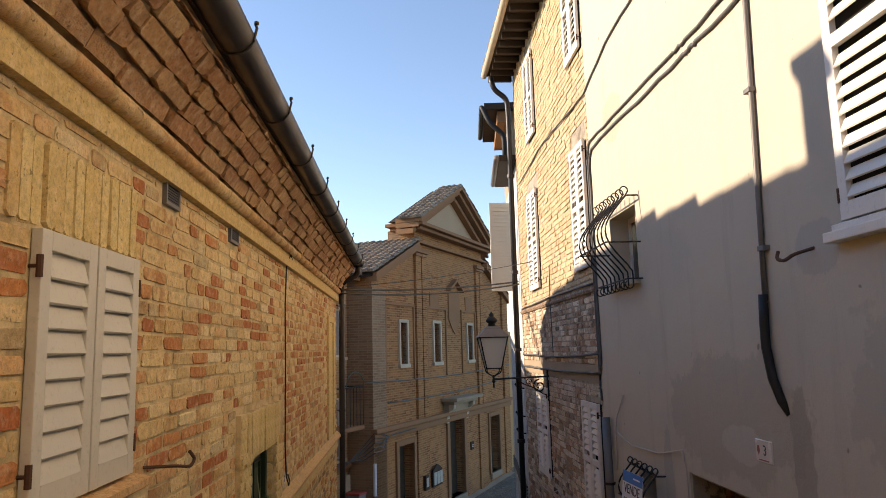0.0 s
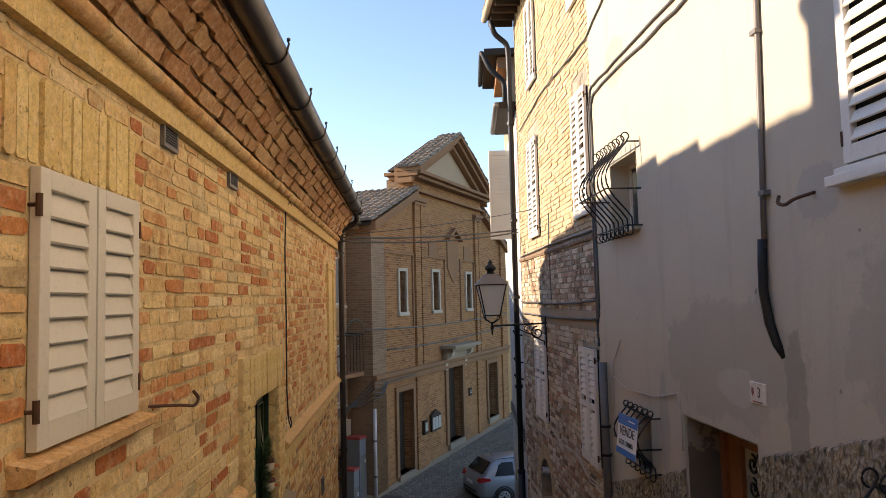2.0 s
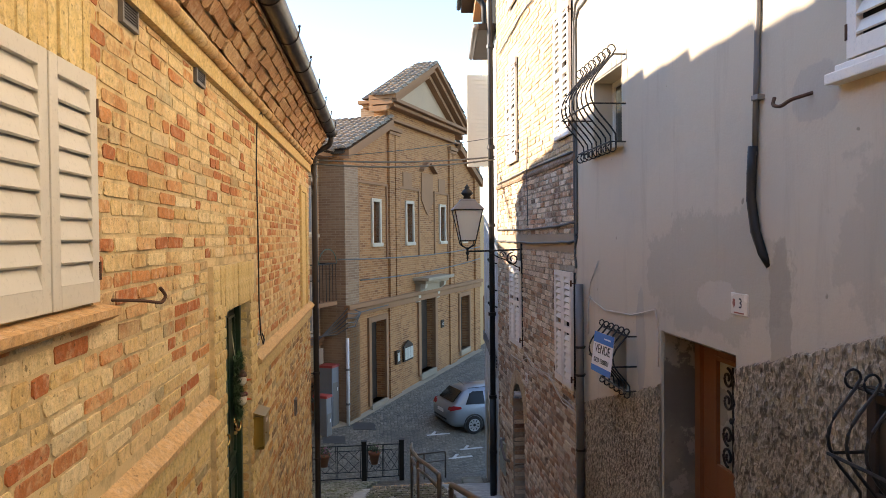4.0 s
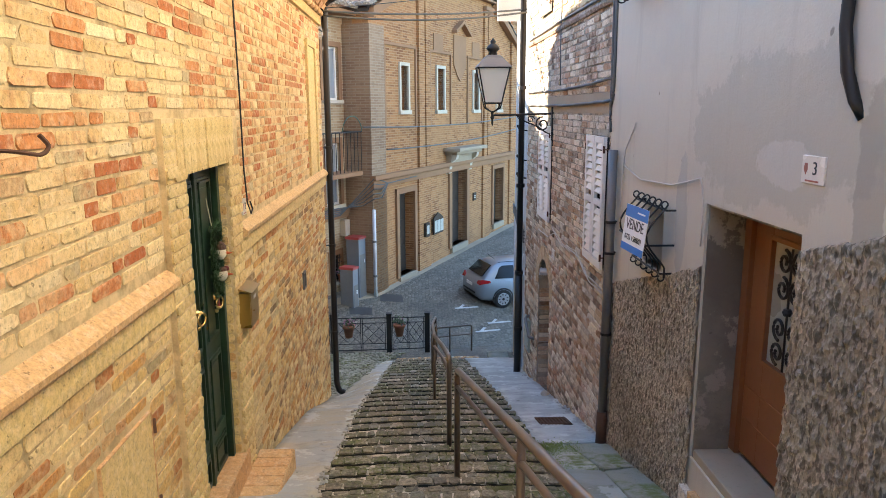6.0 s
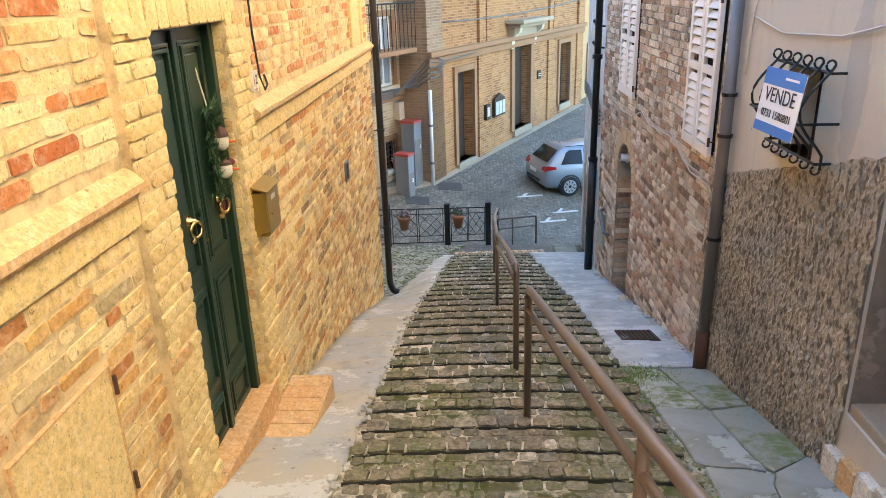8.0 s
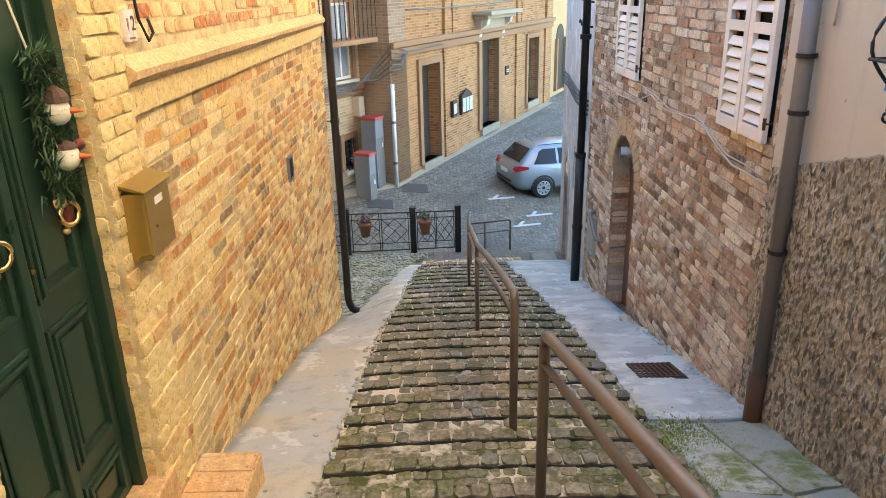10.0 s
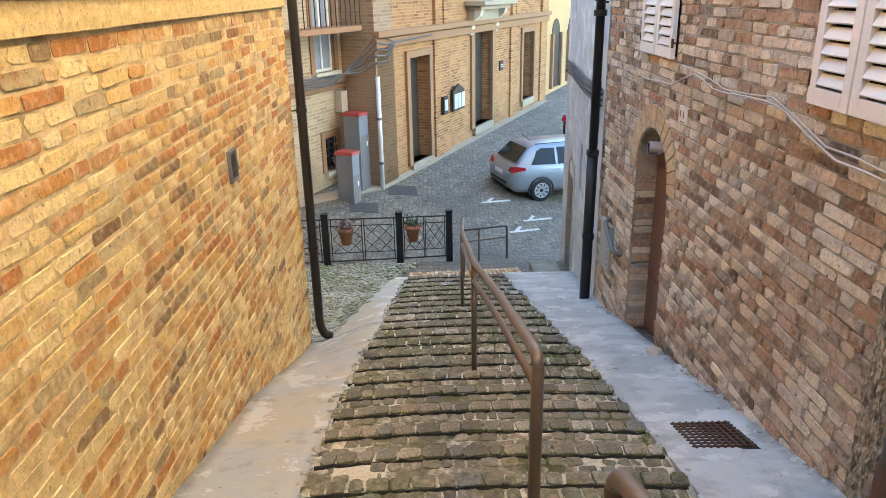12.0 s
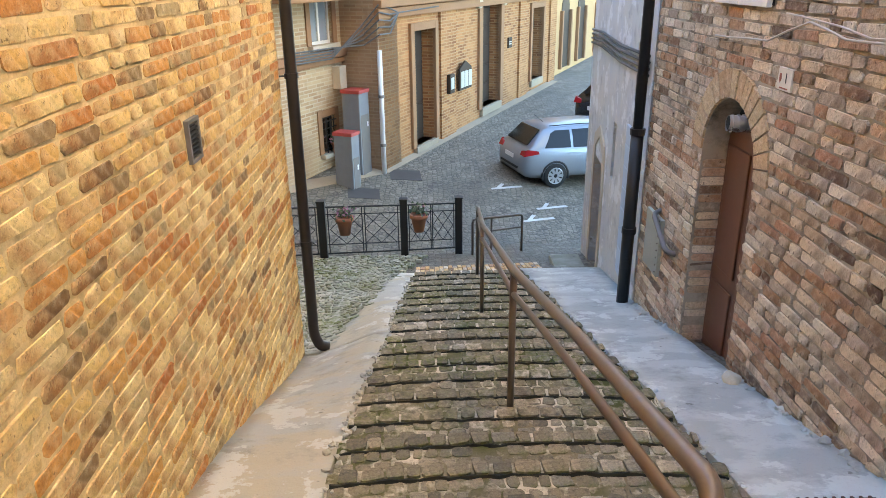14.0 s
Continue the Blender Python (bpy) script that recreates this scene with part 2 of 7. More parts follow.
def concrete_mat(name, a, b, stain, amount, edge=0.1):
    n = Nodes(name)
    big, mid, fine = n.noise(0.9, 4), n.noise(1.6, 6, 0.6, stretch=(1, 1.5, 1)), n.noise(85, 5, 0.7)
    c = n.mix(a, b, big)
    c = n.mix(c, stain, n.math("MULTIPLY", n.ramp(mid, [(0.5 - edge, (0, 0, 0)), (0.5 + edge, (1, 1, 1))]), amount))
    c = n.mix(c, tuple(k * 0.5 for k in a), n.math("MULTIPLY", n.ramp(n.noise(3.5, 8, 0.72), [(0.52, (0, 0, 0)), (0.72, (1, 1, 1))]), 0.8))
    c = n.mix(c, tuple(min(0.8, k * 1.35) for k in a), n.math("MULTIPLY", n.ramp(n.noise(2.3, 7, 0.7), [(0.55, (0, 0, 0)), (0.575, (1, 1, 1))]), 0.7))
    c = n.mix(c, tuple(k * 0.45 for k in a), n.ramp(fine, [(0.6, (0, 0, 0)), (0.8, (1, 1, 1))]))
    c = n.mix(c, (0.07, 0.06, 0.045), n.math("MULTIPLY", n.ramp(n.noise(13, 3, 0.5), [(0.7, (0, 0, 0)), (0.74, (1, 1, 1))]), 0.6))
    nb = n.bump(n.noise(2.3, 7, 0.7), 0.4, 0.03)
    return n.done(c, n.ramp(big, [(0.3, (0.55,) * 3), (0.7, (0.85,) * 3)]), n.bump(fine, 0.35, 0.005, nb), spec=0.3)


def cobble_mat():
    n = Nodes("mossy_cobble")
    c = n.ramp(n.piece_random(), [(0.0, (0.19, 0.16, 0.105)), (0.3, (0.29, 0.235, 0.155)), (0.5, (0.14, 0.12, 0.085)), (0.68, (0.33, 0.27, 0.18)), (0.8, (0.22, 0.205, 0.165)), (0.92, (0.38, 0.31, 0.21)), (1.0, (0.52, 0.46, 0.36))])
    fine, mid, big = n.noise(80, 5, 0.7), n.noise(14, 4), n.noise(1.5, 5, 0.7)
    c = n.mix(c, (0.085, 0.072, 0.046), n.ramp(mid, [(0.46, (0, 0, 0)), (0.75, (1, 1, 1))]))
    c = n.mix(c, (0.46, 0.40, 0.29), n.math("MULTIPLY", n.ramp(n.noise(24, 5, 0.7), [(0.58, (0, 0, 0)), (0.68, (1, 1, 1))]), 0.55))
    moss = n.math("MULTIPLY", n.ramp(big, [(0.43, (0, 0, 0)), (0.6, (1, 1, 1))]), n.ramp(n.noise(26, 4), [(0.38, (0, 0, 0)), (0.58, (1, 1, 1))]))
    c = n.mix(c, (0.115, 0.125, 0.028), n.math("MULTIPLY", moss, 0.85))
    c = n.mix(c, n.ramp(n.noise(33, 7, 0.78), [(0.3, (0.35, 0.35, 0.35)), (0.5, (0.95, 0.95, 0.95)), (0.7, (1.5, 1.5, 1.5))]), 1.0, "MULTIPLY")
    nb = n.bump(mid, 0.6, 0.014)
    return n.done(c, 0.72, n.bump(fine, 0.7, 0.006, nb), spec=0.35)


def joint_mat():
    n = Nodes("mossy_joint")
    big, fine = n.noise(1.5, 4), n.noise(60, 5, 0.75)
    c = n.mix((0.23, 0.19, 0.12), (0.085, 0.095, 0.028), n.ramp(big, [(0.42, (0, 0, 0)), (0.58, (1, 1, 1))]))
    c = n.mix(c, (0.64, 0.56, 0.43), n.ramp(n.noise(4.5, 5, 0.65), [(0.47, (0, 0, 0)), (0.6, (1, 1, 1))]))
    c = n.mix(c, (0.09, 0.078, 0.05), n.math("MULTIPLY", n.ramp(fine, [(0.5, (0, 0, 0)), (0.8, (1, 1, 1))]), 0.8))
    return n.done(c, 0.95, n.bump(fine, 0.8, 0.012), spec=0.15)


def road_mat():
    n = Nodes("road_cobbles")
    v = n.node("TexVoronoi", feature="DISTANCE_TO_EDGE")
    v.inputs["Scale"].default_value = 9.5
    v.inputs["Randomness"].default_value = 0.55
    n.link(n.coords(), v.inputs["Vector"])
    v2 = n.node("TexVoronoi")
    v2.inputs["Scale"].default_value = 9.5
    v2.inputs["Randomness"].default_value = 0.55
    n.link(n.coords(), v2.inputs["Vector"])
    big, fine = n.noise(0.35, 4), n.noise(40, 5, 0.7)
    c = n.ramp(v2.outputs["Color"], [(0.1, (0.128, 0.106, 0.081)), (0.5, (0.176, 0.148, 0.112)), (0.9, (0.232, 0.198, 0.150))])
    c = n.mix(c, (0.096, 0.082, 0.063), n.math("MULTIPLY", n.ramp(big, [(0.5, (0, 0, 0)), (0.65, (1, 1, 1))]), 0.8))
    edge = n.ramp(v.outputs["Distance"], [(0.0, (0, 0, 0)), (0.12, (1, 1, 1))])
    c = n.mix((0.064, 0.053, 0.038), c, edge)
    nb = n.bump(edge, 0.6, 0.015)
    return n.done(c, 0.62, n.bump(fine, 0.3, 0.005, nb), spec=0.4)


def wall_pattern_mat(name, cols, mortar, size=(0.29, 0.072), warm=0.3):
    """Brickwork seen from afar: courses across the local x and z axes."""
    n = Nodes(name)
    sep = n.node("SeparateXYZ")
    n.link(n.coords(), sep.inputs[0])
    com = n.node("CombineXYZ")
    n.link(n.math("ADD", sep.outputs[0], sep.outputs[1]), com.inputs[0])
    n.link(sep.outputs[2], com.inputs[1])
    b = n.node("TexBrick")
    n.link(com.outputs[0], b.inputs["Vector"])
    b.inputs["Scale"].default_value = 1.0
    b.inputs["Brick Width"].default_value, b.inputs["Row Height"].default_value = size
    b.inputs["Mortar Size"].default_value = 0.011
    b.inputs["Color1"].default_value, b.inputs["Color2"].default_value = (*cols[0], 1), (*cols[1], 1)
    b.inputs["Mortar"].default_value = (*mortar, 1)
    big, mid = n.noise(0.5, 4), n.noise(3.5, 5)
    c = n.mix(b.outputs["Color"], cols[2], n.math("MULTIPLY", n.ramp(big, [(0.45, (0, 0, 0)), (0.65, (1, 1, 1))]), 0.55))
    c = n.mix(c, tuple(k * 0.5 for k in cols[0]), n.math("MULTIPLY", n.ramp(mid, [(0.55, (0, 0, 0)), (0.75, (1, 1, 1))]), 0.45))
    return n.done(c, 0.92, n.bump(b.outputs["Fac"], -0.4, 0.012), spec=0.2)


M_STUCCO, M_ROUGHCAST = stucco_mat(), roughcast_mat()
M_CONC_L = concrete_mat("stained_concrete", (0.44, 0.43, 0.39), (0.37, 0.36, 0.325), (0.48, 0.385, 0.235), 0.55, 0.06)
M_CONC_R = concrete_mat("blue_grey_concrete", (0.47, 0.48, 0.455), (0.33, 0.345, 0.33), (0.56, 0.57, 0.54), 0.6, 0.04)
M_CONC_OLD = concrete_mat("old_mossy_paving", (0.33, 0.32, 0.27), (0.40, 0.385, 0.33), (0.15, 0.15, 0.075), 0.55)
M_FLAG = concrete_mat("worn_grey_flagstone", (0.36, 0.355, 0.32), (0.24, 0.245, 0.225), (0.20, 0.20, 0.11), 0.55)
M_COBBLE, M_JOINT, M_ROAD = cobble_mat(), joint_mat(), road_mat()


def mossy_paving():
    n = Nodes("mossy_old_paving")
    big, mid, fine = n.noise(1.5, 4), n.noise(11, 5, 0.7), n.noise(70, 5, 0.7)
    c = n.mix((0.26, 0.255, 0.2), (0.44, 0.43, 0.37), n.piece_random())
    c = n.mix(c, (0.16, 0.185, 0.065), n.math("MULTIPLY", n.ramp(big, [(0.42, (0, 0, 0)), (0.58, (1, 1, 1))]), n.ramp(mid, [(0.4, (0, 0, 0)), (0.6, (1, 1, 1))])))
    c = n.mix(c, (0.12, 0.11, 0.07), n.ramp(fine, [(0.55, (0, 0, 0)), (0.75, (1, 1, 1))]))
    nb = n.bump(mid, 0.5, 0.012)
    return n.done(c, 0.9, n.bump(fine, 0.6, 0.006, nb), spec=0.2)


M_MOSSY = mossy_paving()
M_CHURCH = wall_pattern_mat("church_brick", ((0.41, 0.19, 0.075), (0.20, 0.082, 0.036), (0.43, 0.22, 0.095)), (0.38, 0.23, 0.12))
M_CHURCH_SIDE = wall_pattern_mat("grey_side_brick", ((0.31, 0.20, 0.125), (0.22, 0.13, 0.08), (0.35, 0.25, 0.165)), (0.31, 0.23, 0.16))
M_HOUSE = wall_pattern_mat("pale_house_brick", ((0.45, 0.32, 0.19), (0.30, 0.18, 0.10), (0.50, 0.38, 0.24)), (0.46, 0.37, 0.26))
M_CHURCH_TRIM = plain("weathered_cornice", (0.30, 0.165, 0.09), 0.9, 0, 0.2, 5, 0.3, spec=0.15)
M_BLUEWALL = concrete_mat("blue_grey_plaster", (0.54, 0.55, 0.55), (0.47, 0.485, 0.5), (0.6, 0.57, 0.5), 0.6)
M_ROOF = brick_mat("old_roof_tile", [(0.0, (0.21, 0.165, 0.125)), (0.4, (0.29, 0.22, 0.16)), (0.7, (0.17, 0.14, 0.115)), (1.0, (0.36, 0.26, 0.18))], (0.14, 0.12, 0.1))
M_BAND = plain("grey_brown_render_band", (0.35, 0.28, 0.2), 0.9, 0, 0.2, 6, 0.3, spec=0.15)


# ---- builders ----
def part(name, bm, material, parent, label="", smooth=False):
    me = bpy.data.meshes.new(name)
    bm.to_mesh(me)
    bm.free()
    if smooth:
        for p in me.polygons:
            p.use_smooth = True
    me.materials.append(material)
    ob = new(name, me)
    ob.parent = parent
    if label:
        ob["label"] = label
    return ob


def thing(name, label, category, group="", kind="", at=(0, 0, 0)):
    ob = new(name)
    ob.location = at
    ob.empty_display_size = 0.1
    return tagged(ob, label, category, group, kind)


def box(bm, x0, x1, y0, y1, z0, z1, bevel=0.0):
    vs = [bm.verts.new((x, y, z)) for x in (x0, x1) for y in (y0, y1) for z in (z0, z1)]
    fs = [bm.faces.new([vs[i] for i in q]) for q in ((0, 1, 3, 2), (4, 6, 7, 5), (0, 4, 5, 1), (2, 3, 7, 6), (0, 2, 6, 4), (1, 5, 7, 3))]
    if bevel:
        es = list({e for f in fs for e in f.edges})
        bmesh.ops.bevel(bm, geom=es, offset=bevel, segments=2, profile=0.6, affect="EDGES")
    return bm


def boxes(*spans, bevel=0.0):
    bm = bmesh.new()
    for s in spans:
        box(bm, *s, bevel=bevel)
    return bm


def tube(bm, pts, r, seg=8, cap=True, r2=None):
    """A round bar along points; r may taper to r2."""
    pts = [Vector(p) for p in pts]
    rings = []
    for i, p in enumerate(pts):
        d = (pts[min(i + 1, len(pts) - 1)] - pts[max(i - 1, 0)]).normalized()
        up = Vector((0, 0, 1)) if abs(d.z) < 0.95 else Vector((1, 0, 0))
        a = d.cross(up).normalized()
        b = a.cross(d)
        rr = r if r2 is None else r + (r2 - r) * i / (len(pts) - 1)
        rings.append([bm.verts.new(p + (a * math.cos(2 * math.pi * k / seg) + b * math.sin(2 * math.pi * k / seg)) * rr) for k in range(seg)])
    for q, w in zip(rings, rings[1:]):
        for k in range(seg):
            bm.faces.new((q[k], q[(k + 1) % seg], w[(k + 1) % seg], w[k]))
    if cap:
        bm.faces.new(rings[0][::-1])
        bm.faces.new(rings[-1])
    return bm


def rounded(pts, r=0.08, n=5):
    """A polyline with its inner corners rounded."""
    pts = [Vector(p) for p in pts]
    out = [pts[0]]
    for a, b, c in zip(pts, pts[1:], pts[2:]):
        k = min(r, (a - b).length * 0.49, (c - b).length * 0.49)
        p, q = b + (a - b).normalized() * k, b + (c - b).normalized() * k
        out += [(p * (1 - t) + b * t) * (1 - t) + (b * (1 - t) + q * t) * t for t in [i / n for i in range(n + 1)]]
    return out + [pts[-1]]


def lathe(bm, profile, seg=16, at=(0, 0, 0)):
    """A turned shape round z from (radius, z) pairs."""
    rings = []
    for r, z in profile:
        rings.append([bm.verts.new((at[0] + max(r, 1e-4) * math.cos(2 * math.pi * k / seg), at[1] + max(r, 1e-4) * math.sin(2 * math.pi * k / seg), at[2] + z)) for k in range(seg)])
    for q, w in zip(rings, rings[1:]):
        for k in range(seg):
            bm.faces.new((q[k], q[(k + 1) % seg], w[(k + 1) % seg], w[k]))
    bm.faces.new(rings[0][::-1])
    bm.faces.new(rings[-1])
    return bm


def prism(bm, poly, place, d0, d1):
    """A plane outline of (u, v) pushed from depth d0 to d1; place(u, v, d) gives the point."""
    a = [bm.verts.new(place(u, v, d0)) for u, v in poly]
    b = [bm.verts.new(place(u, v, d1)) for u, v in poly]
    n = len(poly)
    bm.faces.new(a[::-1])
    bm.faces.new(b)
    for i in range(n):
        bm.faces.new((a[i], a[(i + 1) % n], b[(i + 1) % n], b[i]))
    bmesh.ops.recalc_face_normals(bm, faces=bm.faces[:])
    return bm


def sweep(bm, outline, y0, y1, steps=1, wave=0.0):
    """A moulding: an outline of (x, z) drawn along y."""
    rings = []
    for i in range(steps + 1):
        y = y0 + (y1 - y0) * i / steps
        rings.append([bm.verts.new((x + random.uniform(-wave, wave), y, z + random.uniform(-wave, wave))) for x, z in outline])
    n = len(outline)
    for q, w in zip(rings, rings[1:]):
        for k in range(n):
            bm.faces.new((q[k], w[k], w[(k + 1) % n], q[(k + 1) % n]))
    bm.faces.new(rings[0])
    bm.faces.new(rings[-1][::-1])
    bmesh.ops.recalc_face_normals(bm, faces=bm.faces[:])
    return bm


def left_face(u, v, d):
    return (-1.335 + d, u, v)


def right_face(u, v, d):
    return (1.925 - d, u, v)


def stair_z(y):
    return 0.123 - 0.2495 * y


def road_z(x, y):
    return -6.15 - 0.18 * x + 0.1045 * y


def dip(x, y):
    """The paving falls away towards the left wall near its corner."""
    along = min(1, max(0, (y - 9.2) / 2.8)) if y < 12.2 else max(0, (16.0 - y) / 3.8)
    return -0.21 * along * along * (3 - 2 * along) * min(1, max(0, (-0.68 - x) / 0.55))


def ground_z(x, y):
    return max(stair_z(y), road_z(x, y))


def free_spans(u0, u1, holes):
    out, at = [], u0
    for a, b in sorted(holes):
        if a > at:
            out.append((at, min(a, u1)))
        at = max(at, b)
        if at >= u1:
            break
    if at < u1:
        out.append((at, u1))
    return [s for s in out if s[1] - s[0] > 0.02]


def lay(u0, u1, v0, v1, course, length, holes, bottom=None, joint=0.012, seed=1, slack=0.25):
    """Courses of bricks: (u0, u1, v0, v1) of each; holes(v) gives spans left open at that height, bottom(u) the ground."""
    rnd, out, row = random.Random(seed), [], 0
    v = v0
    while v < v1 - 0.02:
        h = course * rnd.uniform(0.93, 1.07)
        top = min(v + h, v1)
        for a, b in free_spans(u0, u1, holes((v + top) / 2)):
            u = a
            first = True
            while u < b - 0.015:
                ln = length * rnd.choice((0.45, 0.5, 0.95, 1.0, 1.0, 1.05, 0.75)) * rnd.uniform(1 - slack * 0.3, 1 + slack * 0.3)
                if first:
                    ln *= rnd.uniform(0.4, 1.0)
                    first = False
                e = min(u + ln, b)
                if b - e < 0.05:
                    e = b
                if bottom is None or top - 0.02 > bottom((u + e) / 2):
                    out.append((u + joint / 2, e - joint / 2, v + joint / 2, top - joint / 2))
                u = e
        v = top
        row += 1
    return [q for q in out if q[1] - q[0] > 0.015 and q[3] - q[2] > 0.012]


BRICK_FACES = [(i, (i + 1) % 8, 8 + (i + 1) % 8, 8 + i) for i in range(8)] + [tuple(range(8, 16))]


def rounded_quad(cs, cut):
    """Eight points from four corners, each corner clipped by about cut."""
    out = []
    for i in range(4):
        c = Vector(cs[i])
        for o in (Vector(cs[i - 1]), Vector(cs[(i + 1) % 4])):
            d = o - c
            out.append(c + d * min(0.4, cut / max(d.length, 1e-6)))
    return out


def brick_verts(q, place, rnd, proud, rough):
    u0, u1, v0, v1 = q
    d = proud * rnd.uniform(0.3, 1.5)
    cut = rnd.uniform(0.007, 0.018)
    cs = [p + Vector((rnd.uniform(-rough, rough), rnd.uniform(-rough, rough), 0)) for p in rounded_quad([(u0, v0, 0), (u1, v0, 0), (u1, v1, 0), (u0, v1, 0)], cut)]
    mid = Vector(((u0 + u1) / 2, (v0 + v1) / 2, 0))
    k = 0.002
    vs = [place(p.x, p.y, -0.008) for p in cs]
    for p in cs:
        e = mid - p
        e = Vector((math.copysign(min(k, abs(e.x)), e.x), math.copysign(min(k, abs(e.y)), e.y), 0))
        vs.append(place(p.x + e.x, p.y + e.y, d + rnd.uniform(-1, 1) * min(rough * 0.4, 0.0025)))
    return vs


def pieces(name, quads, place, material, parent, proud=0.012, rough=0.003, near=None, rest="brickwork", seed=5, label=""):
    """Bricks inside near(u, v) become parts of their own (300 at most), the others one joined part."""
    rnd = random.Random(seed)
    flip = (Vector(place(1, 0, 0)) - Vector(place(0, 0, 0))).cross(Vector(place(0, 1, 0)) - Vector(place(0, 0, 0))).dot(Vector(place(0, 0, 1)) - Vector(place(0, 0, 0))) < 0
    fs = [f[::-1] for f in BRICK_FACES] if flip else BRICK_FACES
    V, F, single = [], [], 0
    for q in quads:
        vs = brick_verts(q, place, rnd, proud, rough)
        if near and single < 300 and near((q[0] + q[1]) / 2, (q[2] + q[3]) / 2):
            me = bpy.data.meshes.new(name)
            c = sum((Vector(v) for v in vs), Vector()) / 16
            me.from_pydata([Vector(v) - c for v in vs], [], fs)
            me.materials.append(material)
            ob = new(name, me)
            ob.parent, ob.location = parent, c
            single += 1
        else:
            n = len(V)
            V += vs
            F += [tuple(i + n for i in f) for f in fs]
    me = bpy.data.meshes.new(rest)
    me.from_pydata(V, [], F)
    me.materials.append(material)
    ob = new(rest, me)
    ob.parent = parent
    tagged(ob, label, kind="stuff")
    return ob


def slab(bm, us, vs, solid, place, d0, d1):
    """A wall core cut by a grid of u and v; solid(u, v) tells which cells are wall."""
    for a, b in zip(us, us[1:]):
        for c, e in zip(vs, vs[1:]):
            if solid((a + b) / 2, (c + e) / 2):
                prism_quick(bm, a, b, c, e, place, d0, d1)
    bmesh.ops.remove_doubles(bm, verts=bm.verts[:], dist=1e-5)
    bmesh.ops.recalc_face_normals(bm, faces=bm.faces[:])
    return bm


def prism_quick(bm, a, b, c, e, place, d0, d1):
    p = [bm.verts.new(place(u, v, d)) for d in (d0, d1) for u, v in ((a, c), (b, c), (b, e), (a, e))]
    for q in ((0, 1, 2, 3), (4, 7, 6, 5), (0, 4, 5, 1), (1, 5, 6, 2), (2, 6, 7, 3), (3, 7, 4, 0)):
        bm.faces.new([p[i] for i in q])


def in_any(rects):
    return lambda u, v: not any(a < u < b and c < v < e for a, b, c, e in rects)


def cuts(lo, hi, rects, i):
    return sorted({lo, hi, *[r[k] for r in rects for k in (i, i + 1) if lo < r[k] < hi]})


def holes_of(rects):
    return lambda v: [(a, b) for a, b, c, e in rects if c < v < e]


# ---- ground ----
def ground_sheet():
    xs = [-400, -150, -60, -30, -18] + [-12 + 0.5 * i for i in range(49)] + [18, 30, 60, 150, 400]
    ys = [-400, -150, -60, -20, -10] + [-6 + 0.5 * i for i in range(103)] + [60, 90, 150, 400]
    V, F = [], []
    for y in ys:
        for x in xs:
            V.append((x, y, ground_z(max(-8, min(8, x)), max(-7, min(42, y))) - 0.045 + 1.4 * dip(max(-8, x), y)))
    n = len(xs)
    for j in range(len(ys) - 1):
        for i in range(n - 1):
            F.append((j * n + i, j * n + i + 1, (j + 1) * n + i + 1, (j + 1) * n + i))
    me = bpy.data.meshes.new("ground")
    me.from_pydata(V, [], F)
    me.materials.append(M_ROAD)
    return tagged(new("ground", me), "grey cobbled road surface rising along the church", "road", kind="structure")


ground_sheet()


def strip(name, x_of, y0, y1, lift, material, label, category, step=0.15, cols=6, wave=0.006):
    """A paved strip on the slope between x_of(y) = (left, right)."""
    V, F = [], []
    k = int((y1 - y0) / step)
    for j in range(k + 1):
        y = y0 + (y1 - y0) * j / k
        a, b = x_of(y)
        for i in range(cols + 1):
            x = a + (b - a) * i / cols
            z = stair_z(y) + dip(x, y) + lift + wave * 2 * noise.noise(Vector((x * 2.2, y * 1.7, 3))) + (wave * noise.noise(Vector((x * 7, y * 6, 1))))
            V.append((x, y, z))
    w = cols + 1
    for j in range(k):
        for i in range(cols):
            F.append((j * w + i, j * w + i + 1, (j + 1) * w + i + 1, (j + 1) * w + i))
    n = len(V)
    # outer rim down into the ground
    rim = [i for i in range(w)] + [j * w + cols for j in range(1, k + 1)] + [k * w + i for i in range(cols - 1, -1, -1)] + [j * w for j in range(k - 1, 0, -1)]
    V += [(V[i][0], V[i][1], V[i][2] - 0.2) for i in rim]
    for q in range(len(rim)):
        r = (q + 1) % len(rim)
        F.append((rim[q], n + q, n + r, rim[r]))
    me = bpy.data.meshes.new(name)
    me.from_pydata(V, [], F)
    for p in me.polygons[: k * cols]:
        p.use_smooth = True
    me.materials.append(material)
    return tagged(new(name, me), label, category, kind="structure")


def edge_left(y):
    return -0.70 + max(0, y - 9.5) * 0.05 + 0.03 * noise.noise(Vector((0, y * 1.3, 0)))


def edge_right(y):
    return 1.24 - max(0, y - 10) * 0.04 + 0.03 * noise.noise(Vector((5, y * 1.1, 0)))


